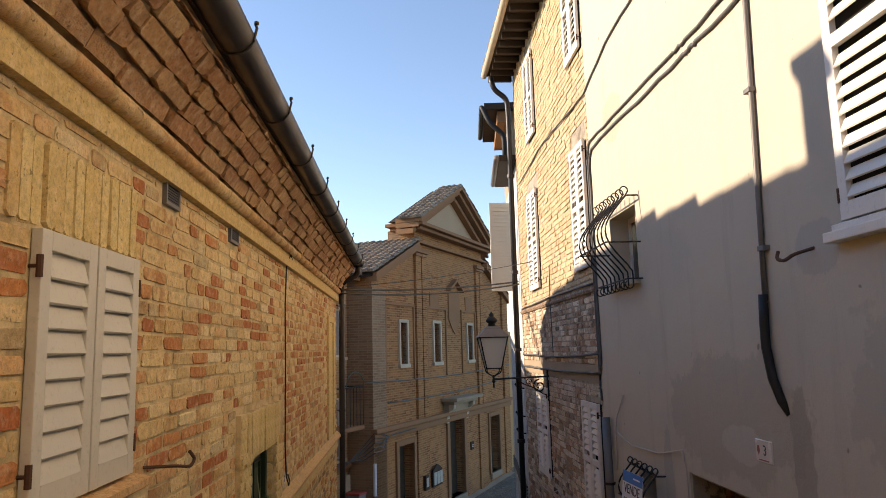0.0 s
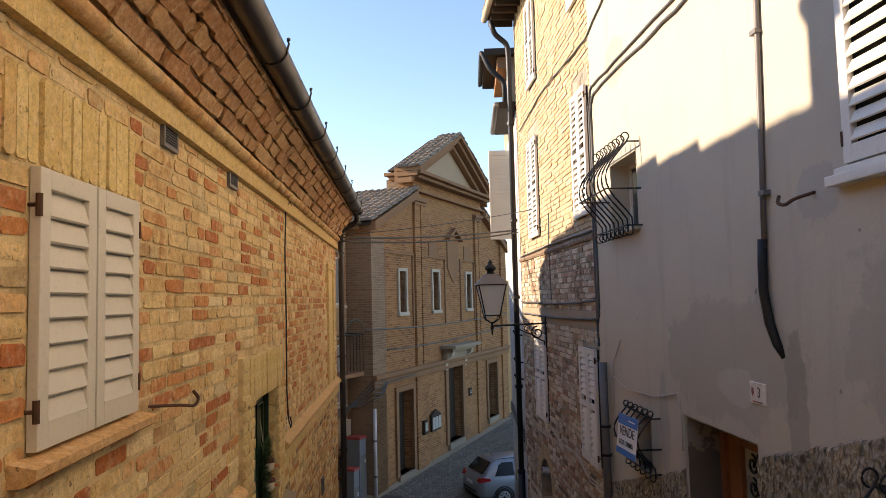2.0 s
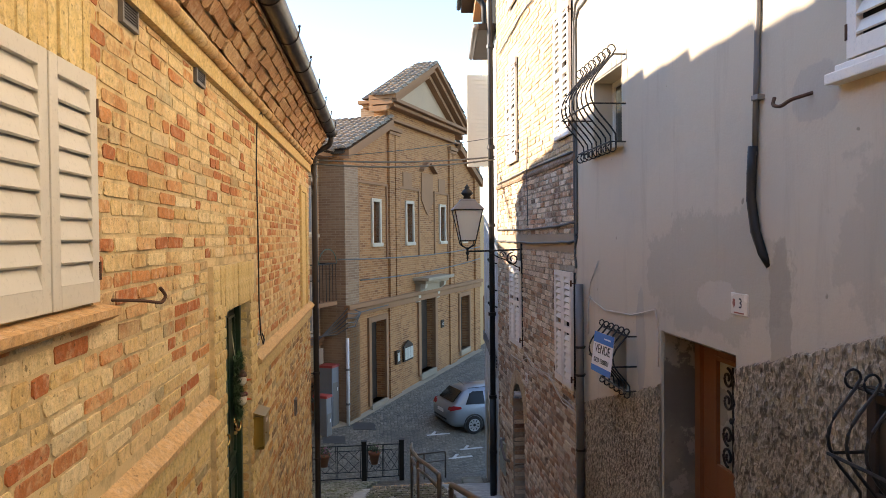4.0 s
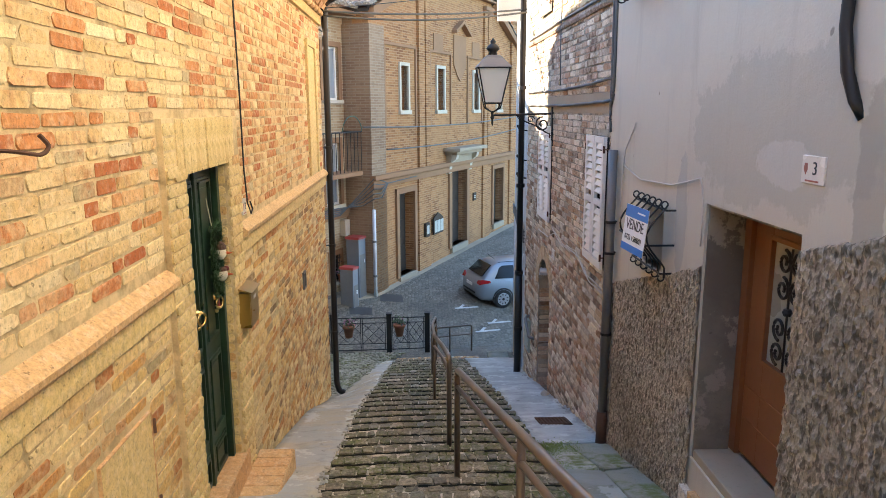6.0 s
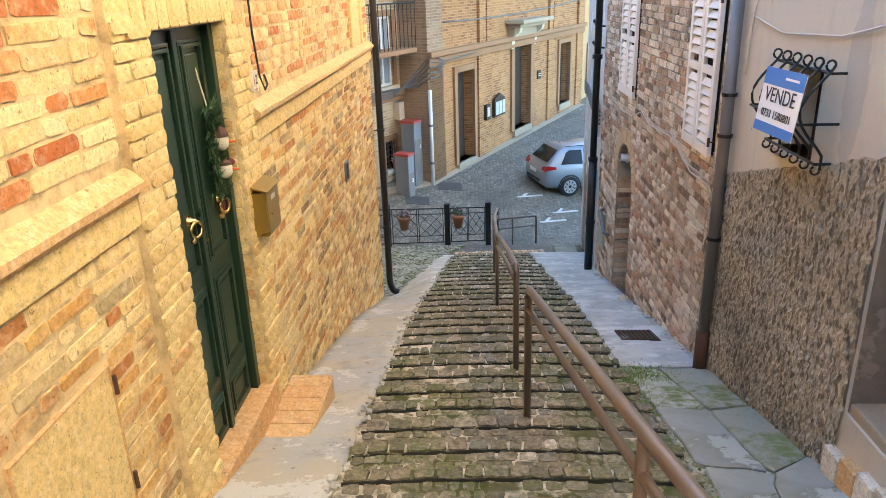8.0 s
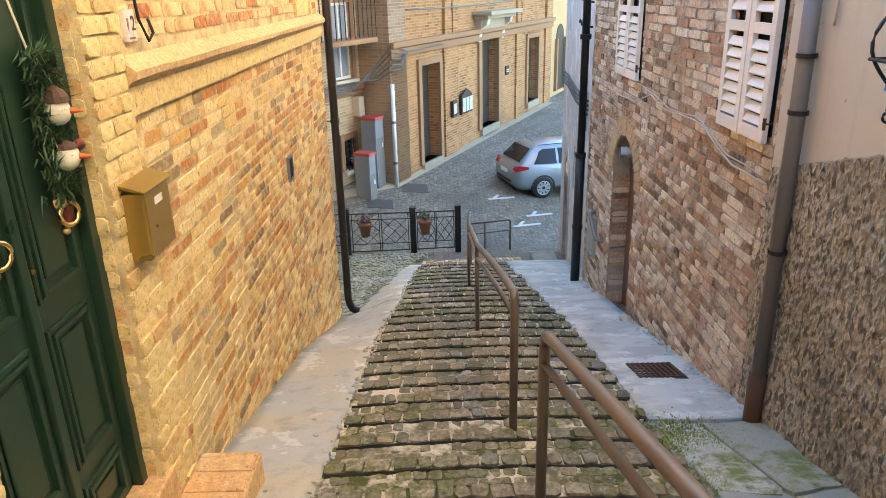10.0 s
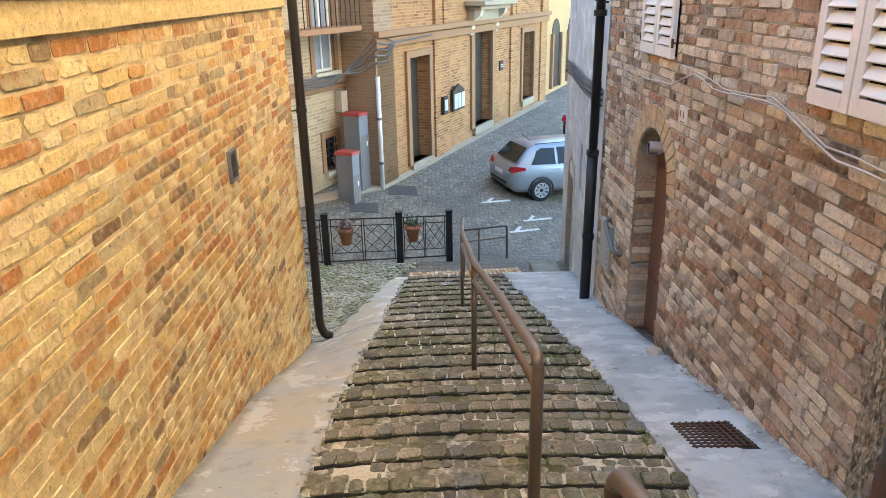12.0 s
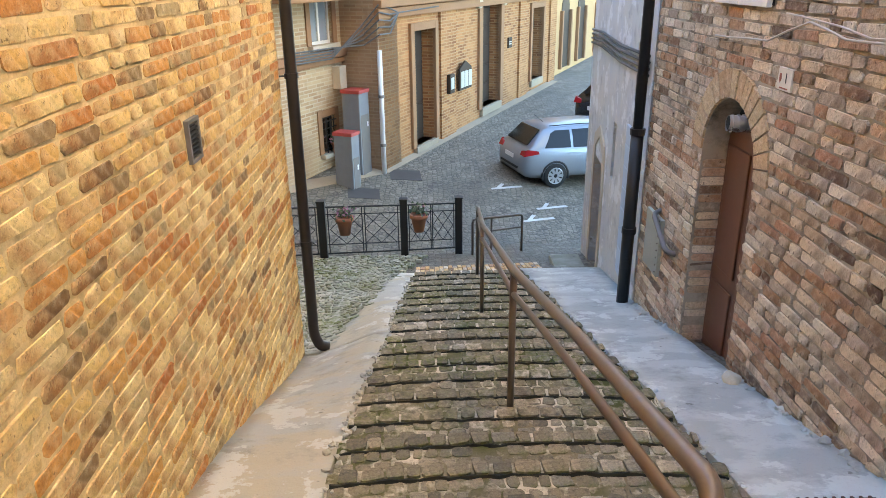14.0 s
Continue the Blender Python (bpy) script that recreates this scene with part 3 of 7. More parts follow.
strip("pavement_left", lambda y: (-1.34, edge_left(y)), -4, 11.95, 0.022, M_CONC_L, "pale concrete strip with ochre stains beside the steps", "pavement")
strip("pavement_corner", lambda y: (edge_left(y) - 0.62 + (y - 12) * 0.13 + 0.05 * noise.noise(Vector((2, y * 2.1, 0))), edge_left(y)), 11.951, 15.2, 0.014, M_CONC_L, "thin smear of pale concrete along the stair edge", "pavement")
strip("pavement_right", lambda y: (edge_right(y), 1.93 + max(0, y - 13) * 0.09), 7.62, 15.3, 0.03, M_CONC_R, "smooth blue-grey concrete strip along the brick wall", "pavement")
strip("pavement_upper", lambda y: (edge_right(y) - 0.02, 1.93), -4, 7.6, 0.02, M_CONC_OLD, "old mossy stone paving beside the stucco wall", "pavement", wave=0.014)
strip("landing", lambda y: (-4.5, edge_left(y) - 0.3), 12.06, 16.9, 0.0, M_MOSSY, "mossy cobbled landing behind the house corner", "pavement", cols=14, wave=0.012)


# ---- steps ----
steps = thing("stair", "worn mossy cobbled steps of a stepped ramp", "stairs", kind="structure")
STEP, TOP_Y = 0.36, -3.0


def step_height(y):
    k = (y - TOP_Y) / STEP
    f = k - math.floor(k)
    return stair_z(y) - 0.042 + 0.104 * f


def stair_base():
    V, F = [], []
    n = int((14.9 - TOP_Y) / STEP)
    for k in range(n):
        for f in (0.0, 0.25, 0.5, 0.75, 0.985):
            y = TOP_Y + (k + f) * STEP
            for i in range(9):
                t = i / 8
                x = edge_left(y) + (edge_right(y) - edge_left(y)) * t
                bow = 0.05 * (2 * t - 1) ** 2
                V.append((x, y - bow, step_height(TOP_Y + (k + f) * STEP) - (0.001 if f else 0.012)))
    for r in range(5 * n - 1):
        for i in range(8):
            F.append((r * 9 + i, r * 9 + i + 1, (r + 1) * 9 + i + 1, (r + 1) * 9 + i))
    me = bpy.data.meshes.new("bedding")
    me.from_pydata(V, [], F)
    me.materials.append(M_JOINT)
    ob = new("bedding", me)
    ob.parent = steps
    ob["label"] = "mossy earth and mortar between the cobbles"


stair_base()


# ---- walls beside the steps ----
DOOR_L = (5.52, 6.48, -1.3, 1.08)
WIN_L = (2.5, 3.22, 1.4, 2.22)
BLIND_L = (10.7, 11.35, 0.62, 2.3)
L_HOLES = [DOOR_L, WIN_L]
wall_l = thing("wall_left", "old ochre brick house wall with uneven bricks", "wall", kind="structure")
us, vs = cuts(-4, 12.0, L_HOLES, 0), cuts(-4.0, 3.0, L_HOLES, 2)
part("core", slab(bmesh.new(), us, vs, in_any(L_HOLES), left_face, -0.35, 0.0), M_MORTAR_L, wall_l, "sandy mortar between the bricks")
rects_l = [(5.16, 6.8, -3, 1.5), (2.455, 3.275, 1.3, 2.52), (10.62, 11.43, 0.55, 2.36), (4.1, 4.76, -0.72, -0.06), (9.7, 9.9, -0.72, -0.49), (3.58, 3.86, 2.56, 2.72), (4.86, 5.14, 2.56, 2.72), (-4, 5.17, 0.34, 0.6), (6.8, 12, 0.34, 0.6)]
up_l = lay(-4, 12.0, 0.56, 2.66, 0.077, 0.29, holes_of(rects_l), joint=0.015, seed=3)
low_l = lay(-4, 12.0, -3.6, 0.5, 0.075, 0.28, holes_of(rects_l), bottom=lambda u: stair_z(u) + dip(-1.33, u) - 0.1, joint=0.015, seed=4)
pieces("brick", up_l, left_face, M_BRICK_L, wall_l, 0.005, 0.005, lambda u, v: 6.9 < u < 8.4 and v < 2.3, seed=11)
pieces("brick", low_l, left_face, M_BRICK_LOW, wall_l, 0.005, 0.005, lambda u, v: 8.2 < u < 10.6 and v > -2.2 and v < 0.2, seed=12, rest="weathered_brickwork")

# right: stucco house, then brick house
R_DOOR = (4.47, 5.6, -0.85, 0.88)
R_WIN_CAGE = (6.45, 7.25, 2.42, 3.1)
R_WIN_SMALL = (6.36, 6.8, 0.26, 0.74)
S_HOLES = [R_DOOR, R_WIN_CAGE, R_WIN_SMALL, (2.1, 3.4, 2.36, 4.1)]
wall_s = thing("wall_stucco", "beige stucco house wall with grey repair patches", "wall", kind="structure")
part("render_coat", slab(bmesh.new(), cuts(-4, 7.9, S_HOLES, 0), cuts(-3.0, 9.0, S_HOLES, 2), in_any(S_HOLES), right_face, -0.45, 0.012), M_STUCCO, wall_s)
B_ARCH = (10.76, 11.68, -2.95, -0.68)
B_WINS = [(7.98, 8.62, -0.06, 1.2), (10.85, 11.6, -0.06, 1.22), (8.03, 8.7, 2.72, 4.2), (11.05, 11.85, 2.75, 4.33), (10.95, 11.65, 5.2, 6.6), (8.0, 8.7, 5.3, 6.7)]
B_HOLES = [B_ARCH] + B_WINS
wall_b = thing("wall_brick", "tall brown brick house wall, weathered and repointed", "wall", kind="structure")
part("core", slab(bmesh.new(), cuts(7.9, 13.0, B_HOLES, 0), cuts(-3.6, 7.2, B_HOLES, 2), in_any(B_HOLES), right_face, -0.45, 0.0), M_MORTAR_R, wall_b, "grey mortar between the bricks")


def arch_span(v, grow=0.0):
    c, r, spring = 11.22, 0.46 + grow, -1.15
    if v < spring:
        return [(c - r, c + r)]
    h = v - spring
    return [(c - math.sqrt(r * r - h * h), c + math.sqrt(r * r - h * h))] if h < r else []


def b_open(v):
    return [(a, b) for a, b, c, e in [(q[0] - 0.03, q[1] + 0.03, q[2] - 0.03, q[3] + (0.25 if q[2] > 0 else 0.03)) for q in B_WINS] if c < v < e] + arch_span(v, 0.2 if v > -1.2 else 0.0) + ([(7.9, 13)] if 2.42 < v < 2.5 else []) + ([(7.9, 13)] if 1.42 < v < 1.62 else [])


low_b = lay(7.9, 13.0, -3.5, 2.44, 0.072, 0.27, b_open, bottom=lambda u: stair_z(u) - 0.1, joint=0.013, seed=8)
up_b = lay(7.9, 13.0, 2.5, 7.0, 0.072, 0.27, b_open, seed=9)
pieces("brick", low_b, right_face, M_BRICK_R, wall_b, 0.011, 0.006, lambda u, v: 8.7 < u < 10.6 and -2.2 < v < -0.4, seed=21)
pieces("brick", up_b, right_face, M_BRICK_UP, wall_b, 0.009, 0.003, None, seed=22, rest="upper_brickwork")


# ---- flagstones of the old paving ----
def flagstones():
    """Large worn slabs with crooked edges, sunk and tilted a little."""
    rnd = random.Random(52)
    paving = bpy.data.objects["pavement_upper"]
    rows = [1.2]
    while rows[-1] < 7.2:
        rows.append(rows[-1] + rnd.uniform(0.5, 0.95))
    rows[-1] = 7.57
    grid = []
    for j, y in enumerate(rows):
        a, b = edge_right(y) + 0.02, 1.905
        m = a + (b - a) * (0.5 + rnd.uniform(-0.16, 0.16))
        last = j in (0, len(rows) - 1)
        grid.append([(a + rnd.uniform(-0.03, 0.04), y + rnd.uniform(-0.12, 0.12) * (not last)), (m, y + rnd.uniform(-0.2, 0.2) * (not last)), (b, y + rnd.uniform(-0.1, 0.1) * (not last))])
    for p, q in zip(grid, grid[1:]):
        for k in (0, 1):
            cs = [p[k], p[k + 1], q[k + 1], q[k]]
            low, tx, ty = rnd.uniform(-0.012, 0.006), rnd.uniform(-0.02, 0.02), rnd.uniform(-0.02, 0.02)
            mx, my = sum(c[0] for c in cs) / 4, sum(c[1] for c in cs) / 4
            ring = []
            for c, e in zip(cs, cs[1:] + cs[:1]):
                for f in (0.06, 0.35, 0.65, 0.94):
                    x, y = c[0] + (e[0] - c[0]) * f, c[1] + (e[1] - c[1]) * f
                    wob = Vector((noise.noise(Vector((x * 7, y * 7, 1))), noise.noise(Vector((x * 7, y * 7, 9))), 0)) * 0.035
                    g = 0.988 - 0.02 * rnd.random()
                    x, y = mx + (x - mx) * g + wob.x, my + (y - my) * g + wob.y
                    ring.append(Vector((min(x, 1.91), y, stair_z(y) + 0.038 + low + tx * (x - mx) + ty * (y - my))))
            mid = sum(ring, Vector()) / len(ring)
            r = len(ring)
            vs = [v - mid - Vector((0, 0, 0.06)) for v in ring] + [(v - mid) for v in ring] + [(v - mid) * 0.95 + Vector((0, 0, 0.008)) for v in ring] + [Vector((0, 0, 0.012))]
            fs = [(i + h * r, (i + 1) % r + h * r, (i + 1) % r + (h + 1) * r, i + (h + 1) * r) for h in (0, 1) for i in range(r)] + [(2 * r + i, 2 * r + (i + 1) % r, 3 * r) for i in range(r)]
            me = bpy.data.meshes.new("flagstone")
            me.from_pydata(vs, [], fs)
            me.materials.append(M_FLAG if rnd.random() < 0.55 else M_MOSSY)
            ob = new("flagstone", me)
            ob.parent, ob.location = paving, mid


flagstones()


# ---- cobbles of the steps ----
def cobbles():
    rnd = random.Random(31)
    V, F, single = [], [], 0
    k = 0
    while TOP_Y + k * STEP < 14.9:
        y0 = TOP_Y + k * STEP
        rows = [0.0, rnd.uniform(0.22, 0.28), rnd.uniform(0.46, 0.52), 0.73, 1.0]
        for ra, rb in zip(rows, rows[1:]):
            x = edge_left(y0) + rnd.uniform(0, 0.05)
            xr = edge_right(y0)
            while x < xr - 0.04:
                w = rnd.uniform(0.06, 0.125) if rb < 1 else rnd.uniform(0.08, 0.15)
                e = min(x + w, xr)
                if e - x < 0.04:
                    break
                g = 0.006
                cs = []
                for px, f in ((x + g, ra), (e - g, ra), (e - g, rb), (x + g, rb)):
                    t = (px - edge_left(y0)) / (xr - edge_left(y0))
                    yy = y0 + f * STEP + (0.6 * g if f == ra else -0.6 * g) - 0.05 * (2 * t - 1) ** 2
                    cs.append((px, yy, step_height(y0 + min(f, 0.985) * STEP)))
                up = rnd.uniform(-0.003, 0.005) + (0.014 if rb == 1.0 else 0)
                cy = sum(c[1] for c in cs) / 4
                mid = sum((Vector(c) for c in cs), Vector()) / 4
                ring = [p + Vector((rnd.uniform(-0.007, 0.007), rnd.uniform(-0.007, 0.007), 0)) for p in rounded_quad(cs, rnd.uniform(0.008, 0.018))]
                vs = [p - Vector((0, 0, 0.05)) for p in ring]
                vs += [p.lerp(mid, 0.045) + Vector((0, 0, up + rnd.uniform(-0.002, 0.003))) for p in ring]
                fs = BRICK_FACES
                if single < 300 and 8.4 < cy < 10.7:
                    c = sum((Vector(v) for v in vs), Vector()) / 16
                    me = bpy.data.meshes.new("cobble")
                    me.from_pydata([Vector(v) - c for v in vs], [], fs)
                    me.materials.append(M_COBBLE)
                    ob = new("cobble", me)
                    ob.parent, ob.location = steps, c
                    single += 1
                else:
                    n = len(V)
                    V += vs
                    F += [tuple(i + n for i in f) for f in fs]
                x = e
        k += 1
    me = bpy.data.meshes.new("cobblework")
    me.from_pydata(V, [], F)
    me.materials.append(M_COBBLE)
    ob = new("cobblework", me)
    ob.parent = steps
    ob["kind"] = "stuff"


cobbles()


def landing_stones():
    """Small uneven cobbles of the mossy landing."""
    rnd = random.Random(41)
    V, F = [], []
    y = 12.12
    while y < 16.9:
        d = rnd.uniform(0.07, 0.1)
        x = -4.3 + rnd.uniform(0, 0.1)
        while x < edge_left(y) - 0.62 + (y - 12) * 0.13:
            w = rnd.uniform(0.07, 0.13)
            z = stair_z(y + d / 2) + 0.004
            cs = [(px, py, stair_z(py) + dip(px, py) + 0.002) for px, py in ((x + 0.006, y + 0.006), (x + w - 0.006, y + 0.006), (x + w - 0.006, y + d - 0.006), (x + 0.006, y + d - 0.006))]
            mid = sum((Vector(c) for c in cs), Vector()) / 4
            up = rnd.uniform(0.008, 0.024)
            ring = [p + Vector((rnd.uniform(-0.008, 0.008), rnd.uniform(-0.008, 0.008), 0)) for p in rounded_quad(cs, 0.025)]
            n = len(V)
            V += [p - Vector((0, 0, 0.03)) for p in ring] + [p.lerp(mid, 0.14) + Vector((0, 0, up + rnd.uniform(-0.004, 0.004))) for p in ring]
            F += [tuple(i + n for i in f) for f in BRICK_FACES]
            x += w
        y += d
    me = bpy.data.meshes.new("landing_cobbles")
    me.from_pydata(V, [], F)
    me.materials.append(M_MOSSY)
    ob = new("landing_cobbles", me)
    ob.parent = bpy.data.objects["landing"]
    ob["kind"] = "stuff"


landing_stones()


def moss_shade_lines():
    """Dark mossy tubes along each step edge; its shadow line is put into their colour."""
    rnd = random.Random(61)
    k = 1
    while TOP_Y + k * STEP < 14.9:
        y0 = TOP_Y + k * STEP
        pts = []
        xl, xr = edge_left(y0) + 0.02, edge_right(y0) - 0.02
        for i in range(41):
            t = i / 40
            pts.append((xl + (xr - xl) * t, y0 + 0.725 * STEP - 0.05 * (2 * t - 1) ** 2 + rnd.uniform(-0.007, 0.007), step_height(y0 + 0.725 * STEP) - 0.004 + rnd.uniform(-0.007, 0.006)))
        part("step_edge_moss_shade", tube(bmesh.new(), pts, 0.015, 5), M_MOSS_SHADE, steps)
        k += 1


# Near-black moss tone that also paints the shade along the step edges.
M_MOSS_SHADE = plain("dark_moss_shade", (0.018, 0.016, 0.008), 0.95, 0, 0.4, 40, 0.5)
moss_shade_lines()


M_GRASS = plain("bright_moss_green", (0.22, 0.29, 0.07), 0.8, 0, 0.4, 30)


def tufts(label, spots, seed):
    """Short blades and moss cushions growing in the joints."""
    rn = random.Random(seed)
    V, F = [], []
    for x0, y0, sx, sy, cnt in spots:
        for _ in range(cnt):
            p = Vector((x0 + rn.gauss(0, sx), y0 + rn.gauss(0, sy), 0))
            p.z = stair_z(p.y) + 0.03
            d = Vector((rn.gauss(0, 0.5), rn.gauss(0, 0.5), 1)).normalized() * rn.uniform(0.006, 0.024)
            w = Vector((rn.gauss(0, 1), rn.gauss(0, 1), 0)).normalized() * 0.007
            n = len(V)
            V += [p - w, p + w, p + d]
            F.append((n, n + 1, n + 2))
    me = bpy.data.meshes.new("moss_tufts")
    me.from_pydata(V, [], F)
    me.materials.append(M_GRASS)
    tagged(new("moss_tufts", me), label, "grass", kind="stuff")


tufts("bright green moss and grass between the old slabs", [(1.38, 7.33, 0.12, 0.13, 2600), (1.3, 6.75, 0.06, 0.2, 700), (1.28, 5.9, 0.05, 0.4, 350), (1.26, 4.8, 0.04, 0.5, 250)], 91)


def rubble(name, label, spots, material, seed):
    """Crumbs and lumps of mortar lying along an edge."""
    rn = random.Random(seed)
    bm = bmesh.new()
    for x, y, r in spots(rn):
        m = Matrix.Translation((x, y, stair_z(y) + dip(x, y) + 0.025 + r * 0.3)) @ Matrix.Rotation(rn.uniform(0, 6), 4, "Z") @ Matrix.Diagonal((1, rn.uniform(0.6, 1.5), rn.uniform(0.4, 0.8), 1))
        got = bmesh.ops.create_icosphere(bm, subdivisions=1, radius=r, matrix=m)
        for v in got["verts"]:
            v.co += Vector((rn.gauss(0, 1), rn.gauss(0, 1), rn.gauss(0, 1))) * r * 0.18
    me = bpy.data.meshes.new(name)
    bm.to_mesh(me)
    bm.free()
    me.materials.append(material)
    tagged(new(name, me), label, "rubble", kind="stuff")


rubble("mortar_crumbs", "pale mortar crumbs along the broken stair edge", lambda rn: [(edge_left(y) + rn.gauss(0, 0.02), y, rn.uniform(0.008, 0.026)) for y in [rn.uniform(3.0, 14.5) for _ in range(240)]], M_CONC_L, 92)
rubble("wall_foot_rubble", "grey mortar lumps along the foot of the brick wall", lambda rn: [(1.905 - abs(rn.gauss(0, 0.025)), y, rn.uniform(0.008, 0.035)) for y in [rn.uniform(7.7, 12.9) for _ in range(90)] if not 10.8 < y < 11.65], M_CONC_R, 93)
rubble("stair_edge_rubble", "grey mortar crumbs along the concrete strip", lambda rn: [(edge_right(y) + rn.gauss(0, 0.02), y, rn.uniform(0.007, 0.02)) for y in [rn.uniform(7.6, 14.8) for _ in range(120)]], M_CONC_R, 94)


# ---- left house: cornice, gutter, roof ----
cornice = thing("cornice_left", "moulded brick cornice under the eaves of the ochre house", "cornice", kind="structure")
part("lower_band", sweep(bmesh.new(), [(-1.36, 2.655), (-1.295, 2.665), (-1.29, 2.735), (-1.305, 2.75), (-1.305, 2.79), (-1.36, 2.79)], -4, 12.04, 54, 0.002), M_TRIM_L, cornice, "flat yellow brick band")
bm = bmesh.new()
for i in range(54):
    y = -4 + i * 0.297
    tube(bm, [(-1.292 + random.uniform(-0.003, 0.003), y + 0.004, 2.83 + random.uniform(-0.003, 0.003)), (-1.292, y + 0.292, 2.83 + random.uniform(-0.003, 0.003))], 0.042, 10)
part("roll_moulding", bm, M_TERRACOTTA, cornice, "rounded terracotta roll moulding", smooth=True)
part("cornice_core", sweep(bmesh.new(), [(-1.4, 2.79), (-1.31, 2.79), (-1.31, 2.875), (-1.305, 2.9), (-1.19, 3.05), (-1.075, 3.22), (-1.0, 3.24), (-1.0, 3.3), (-1.4, 3.3)], -4, 12.04), M_MORTAR_L, cornice)


M_COVE = brick_mat("red_brown_cove_brick", [(0.0, (0.52, 0.31, 0.15)), (0.35, (0.42, 0.21, 0.10)), (0.7, (0.58, 0.37, 0.19)), (1.0, (0.36, 0.18, 0.09))], (0.28, 0.17, 0.09), relief=0.6)


def cove(u, v, d):
    """Three leaning courses under the eaves; v runs from 0 to 0.42 along the curve."""
    t = max(0.0, v / 0.42)
    x, z = -1.275 + 0.24 * t ** 1.15, 2.88 + 0.34 * t ** 0.9
    nx, nz = 0.78, -0.62
    return (x + nx * d, u, z + nz * d)


pieces("brick", lay(-4, 12.04, 0.0, 0.42, 0.1, 0.27, lambda v: [], seed=51), cove, M_COVE, cornice, 0.024, 0.011, None, "cove_brickwork", 52)
gutter = thing("gutter_left", "dark brown half-round eaves gutter with bracket knobs", "gutter")
bm = bmesh.new()
GX, GZ, GR = -0.955, 3.31, 0.095
rings = []
for y in [-4 + 0.5 * i for i in range(33)]:
    rings.append([bm.verts.new((GX + (GR - k) * math.cos(a), y, GZ + (GR - k) * math.sin(a))) for k, s in ((0, 1), (0.006, -1)) for a in [math.pi + (math.pi * j / 10 if s > 0 else math.pi * (10 - j) / 10) for j in range(11)]])
for q, w in zip(rings, rings[1:]):
    for k in range(22):
        bm.faces.new((q[k], w[k], w[(k + 1) % 22], q[(k + 1) % 22]))
bm.faces.new(rings[-1][:11])
part("trough", bm, M_GUTTER, gutter, smooth=True)
for i in range(16):
    y = -3.6 + i * 1.0
    bm = bmesh.new()
    pts = [(GX + (GR + 0.004) * math.cos(a), y, GZ + (GR + 0.004) * math.sin(a)) for a in [math.pi + math.pi * j / 10 for j in range(11)]]
    tube(bm, pts + [(GX + GR + 0.012, y, GZ + 0.03), (GX + GR + 0.004, y, GZ + 0.05)], 0.007, 6)
    bmesh.ops.create_icosphere(bm, subdivisions=1, radius=0.013, matrix=Matrix.Translation((GX + GR + 0.01, y, GZ + 0.055)))
    part("bracket", bm, M_GUTTER, gutter)
dp = thing("downpipe_left", "dark brown downpipe at the ochre house corner", "downpipe")
bm = bmesh.new()
tube(bm, rounded([(GX, 11.95, 3.25), (GX - 0.02, 12.0, 3.1), (-1.24, 12.04, 2.98), (-1.245, 12.04, 2.7), (-1.245, 12.04, -2.88), (-1.2, 12.06, -3.01), (-1.13, 12.08, -3.035)], 0.09), 0.047, 12)
part("pipe", bm, M_GUTTER, dp, smooth=True)
for z in (2.6, 0.9, -0.6, -2.0):
    bm = bmesh.new()
    lathe(bm, [(0.047, -0.02), (0.056, -0.02), (0.056, 0.02), (0.047, 0.02)], 14, (-1.245, 12.04, z))
    tube(bm, [(-1.245, 12.04, z), (-1.36, 12.0, z)], 0.008, 6)
    part("collar", bm, M_GUTTER, dp)


def tile_roof(name, corner, along, up, n, m, label, pitch=0.2, lap=0.36, parent=None):
    """Rows of barrel tiles: along is the eave direction, up the slope direction (vectors of one step each)."""
    bm = bmesh.new()
    along, up, corner = Vector(along), Vector(up), Vector(corner)
    nrm = along.cross(up).normalized()
    if nrm.z < 0:
        nrm = -nrm
    rnd = random.Random(len(name) + n)
    for i in range(n):
        for j in range(m):
            o = corner + along * (i + 0.5) + up * j + nrm * rnd.uniform(0, 0.02) + along * rnd.uniform(-0.08, 0.08)
            rows = []
            for f in (0.0, 1.12):
                r = along.length * (0.50 - 0.06 * f)
                rows.append([bm.verts.new(o + up * f + along.normalized() * (r * math.cos(math.pi * k / 5)) + nrm * (r * 0.8 * math.sin(math.pi * k / 5) + 0.03 * (1 - f))) for k in range(6)])
            for k in range(5):
                bm.faces.new((rows[0][k], rows[0][k + 1], rows[1][k + 1], rows[1][k]))
            bm.faces.new(rows[0])
    return bm


roof_l = thing("roof_left", "old barrel tile roof of the ochre house", "roof", kind="structure")
bm = bmesh.new()
for poly, d in (([(-1.0, 3.32), (-4.9, 5.36), (-4.9, 5.26), (-1.0, 3.22)], 0),):
    prism(bm, poly, lambda u, v, d: (u, d, v), -4.0, 12.1)
part("boards", bm, M_WOOD_OLD, roof_l)
part("tiles", tile_roof("roof", (-1.0, -4.0, 3.35), (0, 0.21, 0), (-0.355, 0, 0.186), 76, 11, ""), M_ROOF, roof_l)
bm = boxes((-8.5, -4.85, -4, 12.0, -3.5, 5.3))
part("back", bm, M_MORTAR_L, roof_l)
